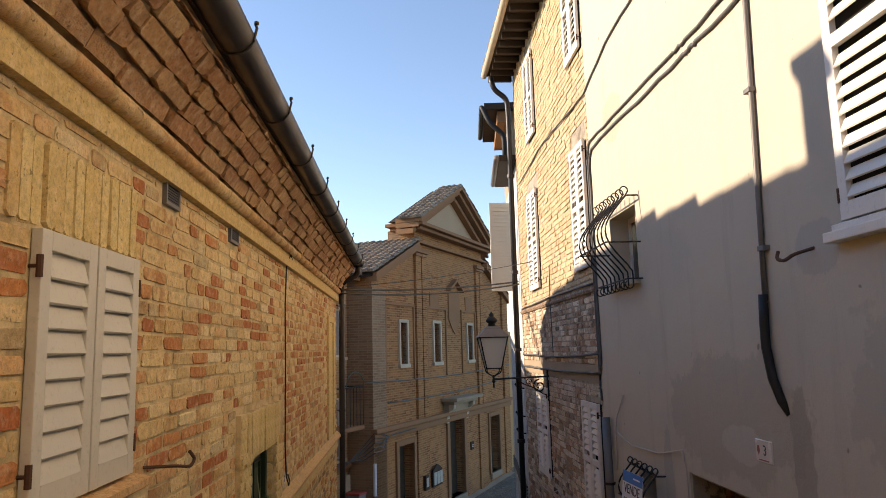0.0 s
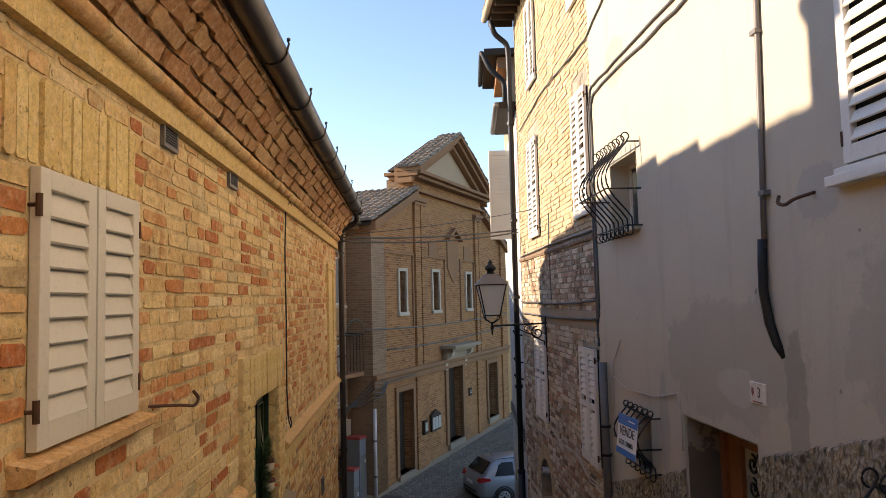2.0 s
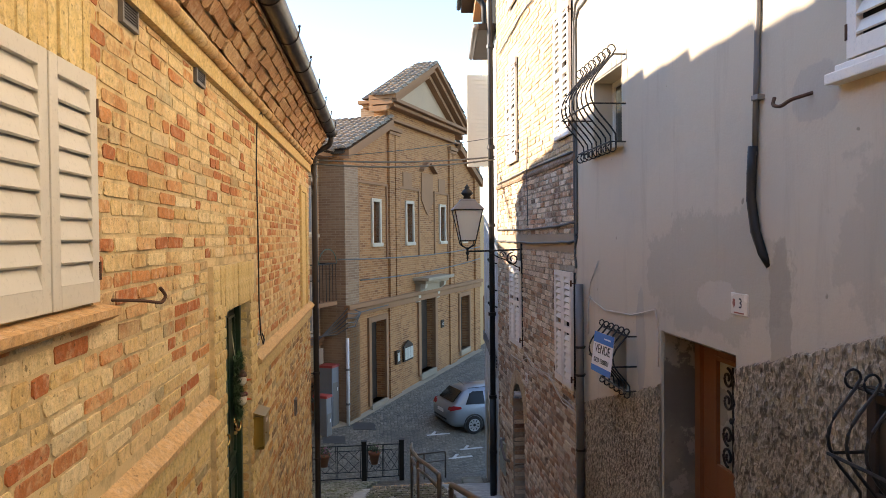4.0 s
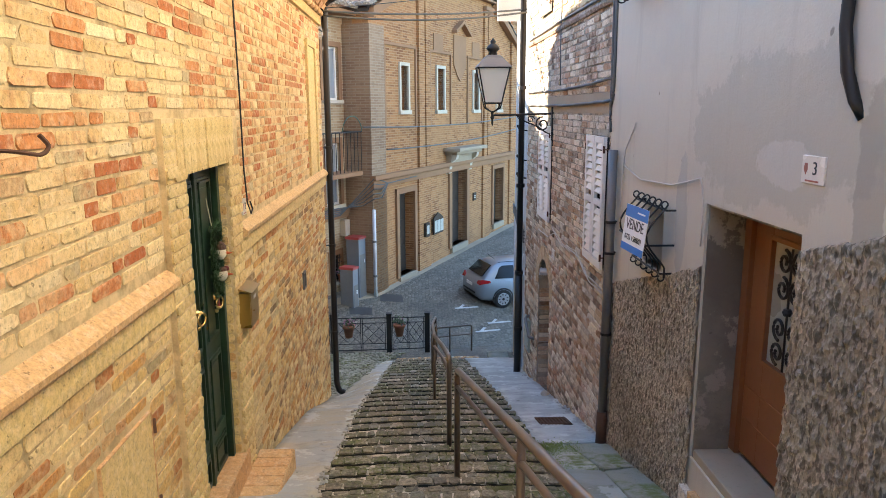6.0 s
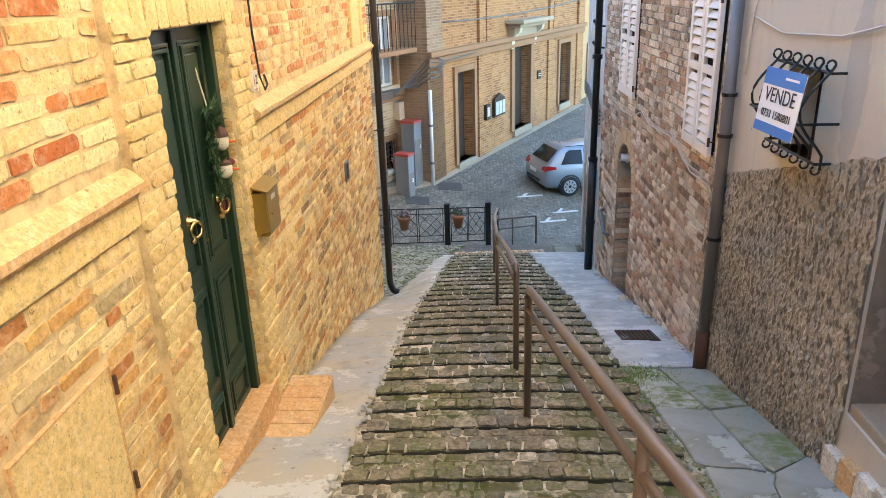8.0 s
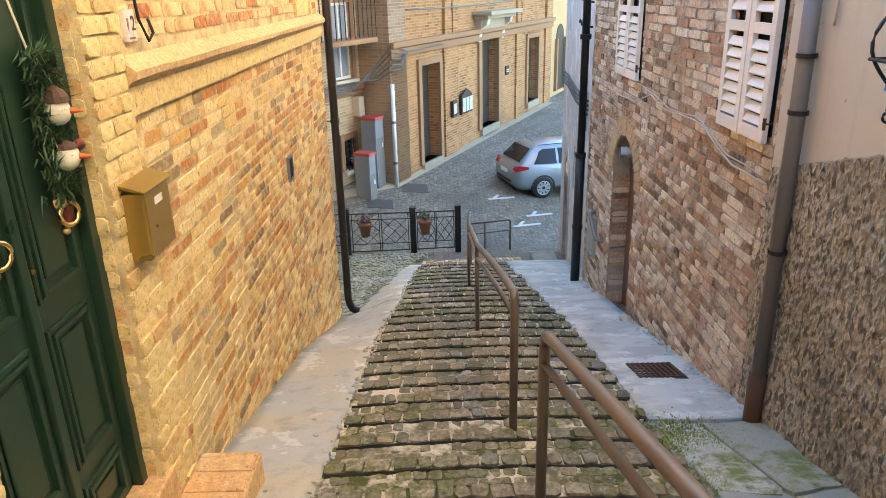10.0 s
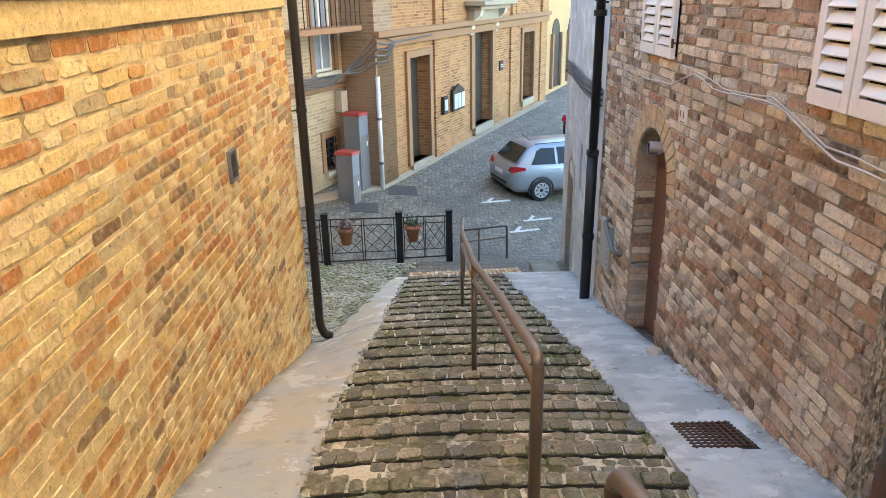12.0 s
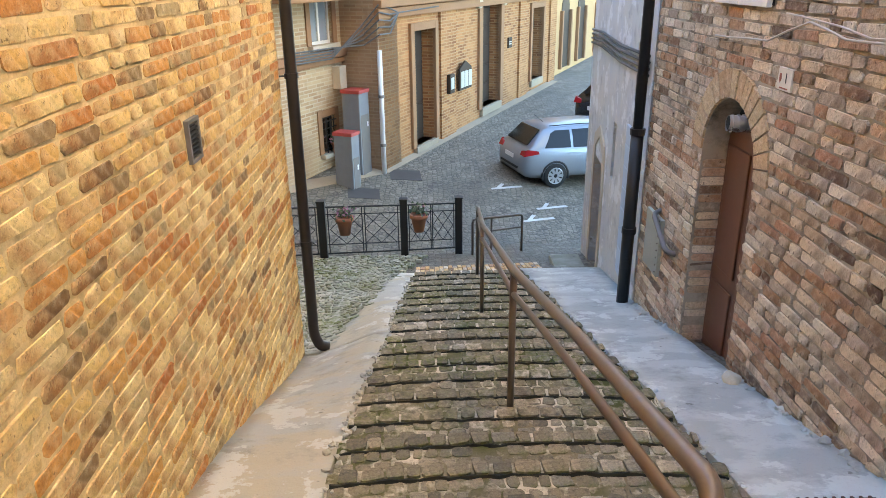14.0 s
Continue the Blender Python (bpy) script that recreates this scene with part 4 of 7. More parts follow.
# Unseen ridge, raised and stepped to shape the shadow edge on the stucco.
for i in range(39):
    y = -4 + i * 0.42
    z = 5.78 - (0.075 if y < 8 else 0.09) * abs(y - 8.0) * (1 if y < 11 else 1.15) + (0.0 if i % 2 else 0.035)
    part("ridge_tile", tube(bmesh.new(), [(-4.9, y, z - 0.11), (-4.9, y + 0.46, z - 0.13)], 0.11, 10), M_ROOF, roof_l)
    part("shadow_ridge_bed", boxes((-5.0, -4.8, y, y + 0.42, 5.2, z - 0.1)), M_MORTAR_L, roof_l)
chim = thing("chimney", "square brick chimney on the ochre house roof", "chimney")
part("shaft", boxes((-4.2, -3.8, 5.02, 5.24, 4.6, 5.62), bevel=0.01), M_BRICK_LOW, chim)
part("cap", boxes((-4.25, -3.75, 4.97, 5.29, 5.62, 5.7), bevel=0.01), M_TERRACOTTA, chim)


# ---- left house: openings and fittings ----
trim = thing("trim_left", "yellow brick door surround and terracotta string courses", "trim", kind="structure")
tq = []
for a, b in ((5.18, 5.52), (6.48, 6.8)):
    v, k = -1.9, 0
    while v < 1.07:
        if v > stair_z((a + b) / 2) - 0.15:
            cut = a + (b - a) * (0.36 if k % 2 else 0.68)
            tq += [(a, cut - 0.004, v, v + 0.068), (cut + 0.004, b, v, v + 0.068)]
        v, k = v + 0.076, k + 1
for i in range(11):
    a = 5.38 + i * 0.118
    tq.append((a, a + 0.112, 1.09, 1.42))
tq += [(5.18, 5.37, 1.09 + i * 0.08, 1.16 + i * 0.08) for i in range(4)]
tq += [(2.3 + i * 0.071, 2.365 + i * 0.071, 2.25, 2.54) for i in range(15)]
part("surround", boxes((-1.36, -1.302, 5.178, 5.517, -1.9, 1.425), (-1.36, -1.302, 6.483, 6.803, -1.9, 1.425), (-1.36, -1.302, 5.517, 6.483, 1.088, 1.425)), M_MORTAR_L, trim, "sandy mortar of the door surround")
pieces("brick", tq, lambda u, v, d: left_face(u, v, d + (0.03 if u > 4 else 0)), M_TRIM_L, trim, 0.012, 0.002, lambda u, v: 5 < u < 7, "lintel_bricks", 61)
jq = []
v = -1.35
while v < 1.07:
    jq.append((0.0, 0.16, v, v + 0.068))
    v += 0.076
pieces("brick", jq, lambda u, v, d: (-1.33 - u, 6.484 - d, v), M_TRIM_L, trim, 0.012, 0.002, None, "jamb_bricks", 62)
for y0, y1 in ((-4, 5.175), (6.81, 12.03)):
    part("string_course", sweep(bmesh.new(), [(-1.35, 0.455), (-1.31, 0.455), (-1.285, 0.485), (-1.265, 0.495), (-1.262, 0.525), (-1.3, 0.56), (-1.335, 0.585), (-1.35, 0.585)], y0, y1, int((y1 - y0) / 0.29), 0.003), M_TERRACOTTA, trim, "rounded terracotta string course")
    part("fillet", sweep(bmesh.new(), [(-1.35, 0.34), (-1.308, 0.345), (-1.305, 0.39), (-1.31, 0.455), (-1.35, 0.455)], y0, y1, int((y1 - y0) / 0.29), 0.002), M_TRIM_L, trim)
part("window_sill", sweep(bmesh.new(), [(-1.4, 1.29), (-1.29, 1.29), (-1.25, 1.31), (-1.25, 1.34), (-1.4, 1.37)], 2.36, 3.36, 3, 0.002), M_TERRACOTTA, trim, "terracotta window sill")
part("blind_window_frame", boxes((-1.36, -1.3, 10.62, 10.7, 0.6, 2.36), (-1.36, -1.3, 11.35, 11.43, 0.6, 2.36), (-1.36, -1.3, 10.702, 11.348, 2.28, 2.36), bevel=0.006), M_TRIM_L, trim)
part("blind_window_infill", boxes((-1.37, -1.326, 10.7, 11.35, 0.6, 2.28)), M_TRIM_L, trim)


def shutter_pair(y0, y1, z0, z1, x, way, material, label, rows=10, mid=True, group="louvred shutters", leaf_gap=0.006):
    """A closed pair of louvred shutters in the plane x, facing way (+1 or -1)."""
    t = thing("window_shutter", label, "shutter", group, at=(0, 0, 0))
    c = (y0 + y1) / 2
    for a, b in ((y0, c - leaf_gap), (c + leaf_gap, y1)):
        w, f = b - a, min(0.065, (b - a) * 0.19)
        xa, xb = sorted((x, x + way * 0.035))
        rails = [(z0, z0 + f * 1.3), (z1 - f, z1)] + ([((z0 + z1) / 2 - f * 0.5, (z0 + z1) / 2 + f * 0.5)] if mid else [])
        bm = boxes((xa, xb, a, a + f, z0, z1), (xa, xb, b - f, b, z0, z1), bevel=0.004)
        for p, q in rails:
            box(bm, xa, xb, a + f - 0.001, b - f + 0.001, p + 0.001, q - 0.001, bevel=0.003)
        leaf = part("leaf", bm, material, t)
        n = rows
        for i in range(n):
            z = z0 + f * 1.3 + (z1 - z0 - 2.3 * f) * (i + 0.5) / n
            if mid and abs(z - (z0 + z1) / 2) < f * 0.9:
                continue
            h = (z1 - z0 - 2.3 * f) / n * (0.62 if n < 12 else 0.36)
            bm = bmesh.new()
            vs = [bm.verts.new((px, py, pz)) for py in (a + f - 0.002, b - f + 0.002) for px, pz in ((x + way * 0.003, z + h), (x + way * 0.03, z - h), (x + way * 0.036, z - h + 0.007), (x + way * 0.009, z + h + 0.007))]
            for q in ((0, 1, 2, 3), (7, 6, 5, 4), (0, 4, 5, 1), (1, 5, 6, 2), (2, 6, 7, 3), (3, 7, 4, 0)):
                bm.faces.new([vs[k] for k in q])
            bmesh.ops.recalc_face_normals(bm, faces=bm.faces[:])
            part("slat", bm, material, leaf)
        for z in (z0 + 0.12, z1 - 0.12):
            hy = a if a == y0 else b
            bm = bmesh.new()
            tube(bm, [(x + way * 0.03, hy, z - 0.035), (x + way * 0.03, hy, z + 0.035)], 0.011, 8)
            tube(bm, [(x - way * 0.03, hy, z), (x + way * 0.03, hy, z)], 0.007, 6)
            part("hinge", bm, M_RUST, leaf, "rusted iron hinge")
    bm = boxes((min(x - way * 0.02, x - way * 0.05), max(x - way * 0.02, x - way * 0.05), y0 + 0.01, y1 - 0.01, z0 + 0.01, z1 - 0.01))
    part("backing", bm, M_DARK, t)
    return t


shutter_pair(2.46, 3.27, 1.37, 2.24, -1.332, 1, M_CREAM, "pale grey louvred shutters closed over a small window", 9, False)
shutter_pair(7.99, 8.72, -0.1, 1.2, 1.905, -1, M_WHITE, "white peeling louvred shutters on the brown brick wall", 16)
shutter_pair(10.83, 11.68, -0.08, 1.23, 1.905, -1, M_WHITE, "narrow white louvred shutters on the brown brick wall", 16)
shutter_pair(8.03, 8.7, 2.72, 4.2, 1.905, -1, M_WHITE, "white louvred shutters on the sunlit upper floor", 18)
shutter_pair(11.05, 11.85, 2.75, 4.33, 1.905, -1, M_WHITE, "white louvred shutters on the sunlit upper floor", 18)
shutter_pair(10.95, 11.65, 5.2, 6.6, 1.905, -1, M_WHITE, "white louvred shutters under the eaves", 16)
shutter_pair(8.0, 8.7, 5.3, 6.7, 1.905, -1, M_WHITE, "white louvred shutters under the eaves", 16)
shutter_pair(2.12, 3.4, 2.38, 4.1, 1.9, -1, M_WHITE, "large white louvred shutters on the stucco wall", 20)
big_sill = tagged(part("window_sill", boxes((1.84, 1.95, 2.0, 3.52, 2.29, 2.34), (1.87, 1.95, 2.03, 3.49, 2.34, 2.375), bevel=0.006), M_WHITE, None), "chipped white painted window sill", "sill", kind="structure")


def vent(y0, y1, z0, z1, face, label):
    t = thing("wall_vent", label, "vent", "wall vents")
    w = 0.018
    bm = bmesh.new()
    for a, b, c, e in ((y0, y1, z0, z0 + w), (y0, y1, z1 - w, z1), (y0, y0 + w, z0 + w, z1 - w), (y1 - w, y1, z0 + w, z1 - w)):
        prism(bm, [(a, c), (b, c), (b, e), (a, e)], face, 0.0, 0.022)
    part("frame", bm, M_PIPE_GREY, t)
    n = 8
    for i in range(n):
        z = z0 + w + (z1 - z0 - 2 * w) * (i + 0.5) / n
        bm = prism(bmesh.new(), [(y0 + w, z - 0.004), (y1 - w, z - 0.004), (y1 - w, z + 0.004), (y0 + w, z + 0.004)], face, 0.0, 0.017)
        part("slat", bm, M_IRON, t)
    part("back", prism(bmesh.new(), [(y0 + w, z0 + w), (y1 - w, z0 + w), (y1 - w, z1 - w), (y0 + w, z1 - w)], face, -0.01, 0.004), M_DARK, t)


vent(3.62, 3.83, 2.56, 2.7, left_face, "small grey louvred air vent set in the ochre brick")
vent(4.88, 5.1, 2.57, 2.71, left_face, "small grey louvred air vent set in the ochre brick")
vent(9.72, 9.89, -0.71, -0.5, left_face, "dark louvred air vent low in the ochre brick")

# shutter hook
hook = thing("shutter_hook", "rusted iron shutter hook driven into the brick", "hook")
part("hook_bar", tube(bmesh.new(), rounded([(-1.34, 3.46, 1.36), (-1.24, 3.62, 1.34), (-1.2, 3.72, 1.32), (-1.19, 3.76, 1.35), (-1.21, 3.73, 1.39)], 0.03), 0.008, 6), M_RUST, hook)
cab = thing("wall_cable", "dark cable hanging down the ochre wall", "cable")
part("wire", tube(bmesh.new(), [(-1.31, 7.36, 2.76), (-1.3, 7.2, 2.79), (-1.31, 7.02, 2.7), (-1.312, 6.96, 2.3), (-1.31, 6.99, 1.6), (-1.312, 7.0, 1.0), (-1.305, 7.03, 0.72), (-1.29, 7.07, 0.63), (-1.29, 7.13, 0.66), (-1.31, 7.14, 0.72)], 0.007, 6), M_IRON, cab)


def lettering(body, size, place, parent, material, name="lettering", extrude=0.001, align="CENTER"):
    cu = bpy.data.curves.new(name, "FONT")
    cu.body, cu.size, cu.extrude, cu.align_x, cu.align_y = body, size, extrude, align, "CENTER"
    tmp = bpy.data.objects.new(name, cu)
    scene.collection.objects.link(tmp)
    me = bpy.data.meshes.new_from_object(tmp.evaluated_get(bpy.context.evaluated_depsgraph_get()))
    bpy.data.objects.remove(tmp)
    me.transform(place)
    me.materials.append(material)
    ob = new(name, me)
    ob.parent = parent
    return ob


def faced(origin, right, up):
    r, u = Vector(right).normalized(), Vector(up).normalized()
    n = r.cross(u)
    return Matrix(((r.x, u.x, n.x, origin[0]), (r.y, u.y, n.y, origin[1]), (r.z, u.z, n.z, origin[2]), (0, 0, 0, 1)))


M_TILEWHITE = plain("glazed_white_tile", (0.72, 0.66, 0.58), 0.3, 0, 0.06)
M_INK = plain("dark_ink", (0.03, 0.03, 0.035), 0.5)
M_REDBROWN = plain("faded_red_print", (0.33, 0.09, 0.06), 0.5)


def house_number(digit, y, z, face, right, label, w=0.17, h=0.12):
    t = thing("house_number", label, "house number", "house number tiles")
    bm = prism(bmesh.new(), [(y - w / 2, z - h / 2), (y + w / 2, z - h / 2), (y + w / 2, z + h / 2), (y - w / 2, z + h / 2)], face, 0.0, 0.022)
    bmesh.ops.bevel(bm, geom=bm.edges[:], offset=0.003, segments=1, affect="EDGES")
    part("tile", bm, M_TILEWHITE, t)
    s = right[1]
    lettering(digit, 0.085, faced(face(y + s * 0.02, z + 0.005, 0.0235), right, (0, 0, 1)), t, M_INK, "digit")
    part("crest", prism(bmesh.new(), [(y - s * w * 0.38, z), (y - s * w * 0.3, z - 0.025), (y - s * w * 0.22, z), (y - s * w * 0.24, z + 0.03), (y - s * w * 0.36, z + 0.03)], face, 0.0215, 0.0235), M_REDBROWN, t, "faded red crest")
    part("text_bar", prism(bmesh.new(), [(y - w * 0.3, z - h * 0.42), (y + w * 0.3, z - h * 0.42), (y + w * 0.3, z - h * 0.36), (y - w * 0.3, z - h * 0.36)], face, 0.0215, 0.0232), M_REDBROWN, t)


house_number("2", 6.96, 0.7, left_face, (0, 1, 0), "white tile house number two on ochre brick", 0.1, 0.13)
house_number("3", 4.42, 1.19, right_face, (0, -1, 0), "white tile house number three on the stucco", 0.19, 0.13)
house_number("1", 10.53, -0.465, right_face, (0, -1, 0), "white tile house number one beside the arched door", 0.17, 0.13)

# green door
door = thing("door_green", "dark green panelled double door with brass knockers", "door", kind="structure", at=(0.065, 0, 0.05))
part("frame", boxes((-1.52, -1.44, 5.52, 5.58, -1.26, 1.08), (-1.52, -1.44, 6.42, 6.48, -1.26, 1.08), (-1.52, -1.44, 5.58, 6.42, 1.02, 1.08), bevel=0.005), M_GREEN, door)
for a, b in ((5.583, 5.998), (6.002, 6.417)):
    bm = boxes((-1.53, -1.485, a, b, -1.26, 1.018))
    leaf = part("leaf", bm, M_GREEN, door)
    for z0, z1 in ((-1.22, -0.98), (-0.9, -0.32), (-0.22, 0.96)):
        bm = bmesh.new()
        for i, (d, e) in enumerate(((0.0, 0.014), (0.022, 0.024), (0.04, 0.012))):
            p, q, r, s = a + 0.055 + d, b - 0.055 - d, z0 + d, z1 - d
            if i < 2:
                box(bm, -1.486, -1.486 + e, p, p + 0.018, r, s, bevel=0.003)
                box(bm, -1.486, -1.486 + e, q - 0.018, q, r, s, bevel=0.003)
                box(bm, -1.486, -1.486 + e, p + 0.018, q - 0.018, r, r + 0.018, bevel=0.003)
                box(bm, -1.486, -1.486 + e, p + 0.018, q - 0.018, s - 0.018, s, bevel=0.003)
            else:
                box(bm, -1.486, -1.486 + e, p + 0.03, q - 0.03, r + 0.03, s - 0.03, bevel=0.008)
        part("panel", bm, M_GREEN, leaf)
    if a > 6:
        part("cover_strip", boxes((-1.487, -1.462, 5.975, 6.025, -1.26, 1.018), bevel=0.006), M_GREEN, leaf)
    ky = 5.86 if a < 6 else 6.3
    bm = bmesh.new()
    lathe(bm, [(0.036, 0), (0.036, 0.006), (0.028, 0.012), (0.03, 0.018), (0.015, 0.03), (0.012, 0.05)], 18)
    bmesh.ops.rotate(bm, verts=bm.verts[:], matrix=Matrix.Rotation(radians(90), 3, "Y"))
    bmesh.ops.translate(bm, verts=bm.verts[:], vec=(-1.485, ky, 0.08))
    boss = part("knocker", bm, M_BRASS, leaf, "polished brass ring knocker", smooth=True)
    bm = bmesh.new()
    ring = [(-1.44 + 0.012 * math.sin(a2), ky + 0.042 * math.sin(a2), 0.035 - 0.042 * math.cos(a2)) for a2 in [2 * math.pi * k / 20 for k in range(21)]]
    tube(bm, ring, 0.009, 8, False)
    part("ring", bm, M_BRASS, boss, smooth=True)
    bm = bmesh.new()
    bmesh.ops.create_icosphere(bm, subdivisions=2, radius=0.016, matrix=Matrix.Translation((-1.465, ky, -0.03)))
    part("stud", bm, M_BRASS, boss, smooth=True)
bm = boxes((-1.488, -1.478, 6.045, 6.075, -0.2, -0.08), bevel=0.004)
lathe(bm, [(0.012, 0), (0.012, 0.02)], 10, (-1.475, 6.06, -0.1))
part("lock_plate", bm, M_BRASS, door, "brass lock plate with key")

# festive hanging on the door
M_NEEDLE = plain("fir_green", (0.05, 0.11, 0.045), 0.7)
M_RIBBON = plain("dark_red_ribbon", (0.16, 0.03, 0.03), 0.7)
M_CAPBROWN = plain("brown_felt", (0.09, 0.045, 0.03), 0.8)
M_WOOL = plain("off_white_felt", (0.62, 0.58, 0.46), 0.9)
M_ORANGE = plain("orange_felt", (0.6, 0.12, 0.03), 0.7)
garland = thing("door_garland", "fir garland with two felt figures and red ribbon", "garland", at=(0.068, 0.05, 0.02))
rnd = random.Random(77)
bm = bmesh.new()
for i in range(2400):
    z = rnd.uniform(0.13, 0.64)
    y = 6.26 + rnd.gauss(0, 0.042)
    d = Vector((rnd.uniform(0.1, 1), rnd.gauss(0, 1), rnd.gauss(-0.3, 0.8))).normalized() * rnd.uniform(0.035, 0.09)
    p = Vector((-1.455 + rnd.uniform(-0.015, 0.03), y, z))
    s = d.cross(Vector((0.3, 0.5, 1))).normalized() * 0.0045
    a, b, c = bm.verts.new(p - s), bm.verts.new(p + s), bm.verts.new(p + d)
    bm.faces.new((a, b, c))
part("fir_branch", bm, M_NEEDLE, garland)["kind"] = "stuff"
for z in (0.43, 0.27):
    bm = bmesh.new()
    bmesh.ops.create_icosphere(bm, subdivisions=3, radius=0.052, matrix=Matrix.Translation((-1.415, 6.26, z)) @ Matrix.Diagonal((0.8, 1, 0.95, 1)))
    ball = part("felt_ball", bm, M_WOOL, garland, "round off-white felt figure", smooth=True)
    bm = tube(bmesh.new(), [(-1.385, 6.27, z), (-1.34, 6.29, z - 0.005)], 0.014, 8, True, 0.003)
    part("nose", bm, M_ORANGE, ball, "orange felt cone")
    bm = bmesh.new()
    lathe(bm, [(0.05, 0), (0.048, 0.02), (0.036, 0.04), (0.015, 0.055), (0.002, 0.06)] if z > 0.4 else [(0.045, 0), (0.04, 0.015), (0.01, 0.03)], 12, (-1.42, 6.26, z + 0.03))
    part("cap", bm, M_CAPBROWN, ball, "dark brown felt cap")
part("ribbon", boxes((-1.47, -1.45, 6.25, 6.29, 0.02, 0.16), bevel=0.006), M_RIBBON, garland, "dark red ribbon end")
part("ribbon", boxes((-1.46, -1.43, 6.28, 6.33, 0.5, 0.58), bevel=0.006), M_RIBBON, garland, "dark red ribbon end")
bm = bmesh.new()
bmesh.ops.create_icosphere(bm, subdivisions=2, radius=0.022, matrix=Matrix.Translation((-1.40, 6.33, 0.3)))
part("berry", bm, M_RIBBON, garland, "dark red berry")
part("cord", tube(bmesh.new(), [(-1.478, 6.2, 0.84), (-1.465, 6.23, 0.68), (-1.46, 6.25, 0.6)], 0.004, 6), M_WOOL, garland)

# door step
dstep = thing("door_step", "worn orange sandstone door step with brick end", "step")
part("threshold", boxes((-1.53, -1.28, 5.44, 6.56, -1.46, -1.205), bevel=0.012), M_TERRACOTTA, dstep)
part("lower_slab", boxes((-1.3, -0.99, 5.95, 6.92, -1.9, -1.4), bevel=0.02), M_TERRACOTTA, dstep)
part("side_slab", boxes((-1.33, -1.14, 5.25, 5.95, -1.75, -1.33), bevel=0.02), M_CONC_L, dstep)
for i in range(6):
    part("brick", boxes((-1.285, -1.0, 5.99 + i * 0.152, 6.135 + i * 0.152, -1.402, -1.388), bevel=0.005), M_TERRACOTTA, dstep)

mail = thing("mailbox", "gold painted steel mailbox on ochre brick wall", "mailbox")
bm = boxes((-1.318, -1.215, 6.55, 6.83, -0.2, 0.08), bevel=0.004)
part("body", bm, M_MAILBOX, mail)
bm = prism(bmesh.new(), [(-1.318, 0.115), (-1.2, 0.08), (-1.196, 0.088), (-1.318, 0.128)], lambda u, v, d: (u, d, v), 6.535, 6.845)
part("lid", bm, M_MAILBOX, mail)
fd = part("door", boxes((-1.216, -1.21, 6.565, 6.815, -0.19, 0.065), bevel=0.002), M_MAILBOX, mail)
part("name_window", boxes((-1.211, -1.207, 6.65, 6.73, 0.01, 0.04)), M_TILEWHITE, fd)
part("lock", lathe(bmesh.new(), [(0.008, 0), (0.008, 0.01)], 10, (-1.209, 6.63, -0.08)), M_BRASS, fd)

hatch = thing("wall_hatch", "flush brick-coloured meter hatch with thin iron frame", "hatch")
part("panel", boxes((-1.34, -1.322, 4.14, 4.74, -0.72, -0.08), bevel=0.003), M_TRIM_L, hatch)
part("frame", boxes((-1.34, -1.318, 4.132, 4.14, -0.728, -0.072), (-1.34, -1.318, 4.74, 4.748, -0.728, -0.072), (-1.34, -1.318, 4.14, 4.74, -0.08, -0.072), (-1.34, -1.318, 4.14, 4.74, -0.728, -0.72)), M_TERRACOTTA, hatch)
for z in (-0.16, -0.6):
    part("hinge", tube(bmesh.new(), [(-1.31, 4.75, z - 0.04), (-1.31, 4.75, z + 0.04)], 0.009, 8), M_RUST, hatch, "rusted hinge pin")


# ---- stucco house: dado, door, windows ----
def dado_top(y):
    return 0.49 - 0.297 * (y - 5.55)


dado = thing("wall_dado", "dark grey roughcast plinth on the stucco wall", "plinth", kind="structure")


def dado_part(y0, y1):
    """Roughcast coat with real lumps, its top edge running down with the steps."""
    V, F = [], []
    n, m = int((y1 - y0) / 0.012), 110
    for i in range(n + 1):
        y = y0 + (y1 - y0) * i / n
        top, low = dado_top(y) + 0.015 * noise.noise(Vector((y * 9, 0, 0))), stair_z(y) - 0.12
        for j in range(m + 1):
            z = low + (top - low) * j / m
            q = Vector((0, y * 44, z * 21))
            d = 0.014 + 0.016 * noise.noise(q) + 0.007 * noise.noise(q * 2.1)
            if j == m:
                d = -0.01
            V.append((1.913 - d, y, z))
    for i in range(n):
        for j in range(m):
            a = i * (m + 1) + j
            F.append((a, a + 1, a + m + 2, a + m + 1))
    me = bpy.data.meshes.new("roughcast")
    me.from_pydata(V, [], F)
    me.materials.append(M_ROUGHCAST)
    ob = new("roughcast", me)
    ob.parent = dado


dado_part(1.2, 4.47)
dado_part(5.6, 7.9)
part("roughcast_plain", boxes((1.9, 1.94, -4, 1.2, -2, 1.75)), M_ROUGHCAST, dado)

bdoor = thing("door_brown", "brown wooden door with scrolled iron over its glass", "door", kind="structure")
X = 2.2
part("frame", boxes((X - 0.03, X + 0.05, 5.5, 5.6, -0.78, 0.86), (X - 0.03, X + 0.05, 4.47, 4.53, -0.78, 0.86), (X - 0.03, X + 0.05, 4.53, 5.5, 0.78, 0.86), bevel=0.006), M_BROWNDOOR, bdoor)
leaf = part("leaf", boxes((X, X + 0.045, 4.53, 4.82, -0.76, 0.78), (X, X + 0.045, 5.28, 5.5, -0.76, 0.78), (X, X + 0.045, 4.82, 5.28, -0.76, -0.05), (X, X + 0.045, 4.82, 5.28, 0.7, 0.78), bevel=0.004), M_BROWNDOOR, bdoor)
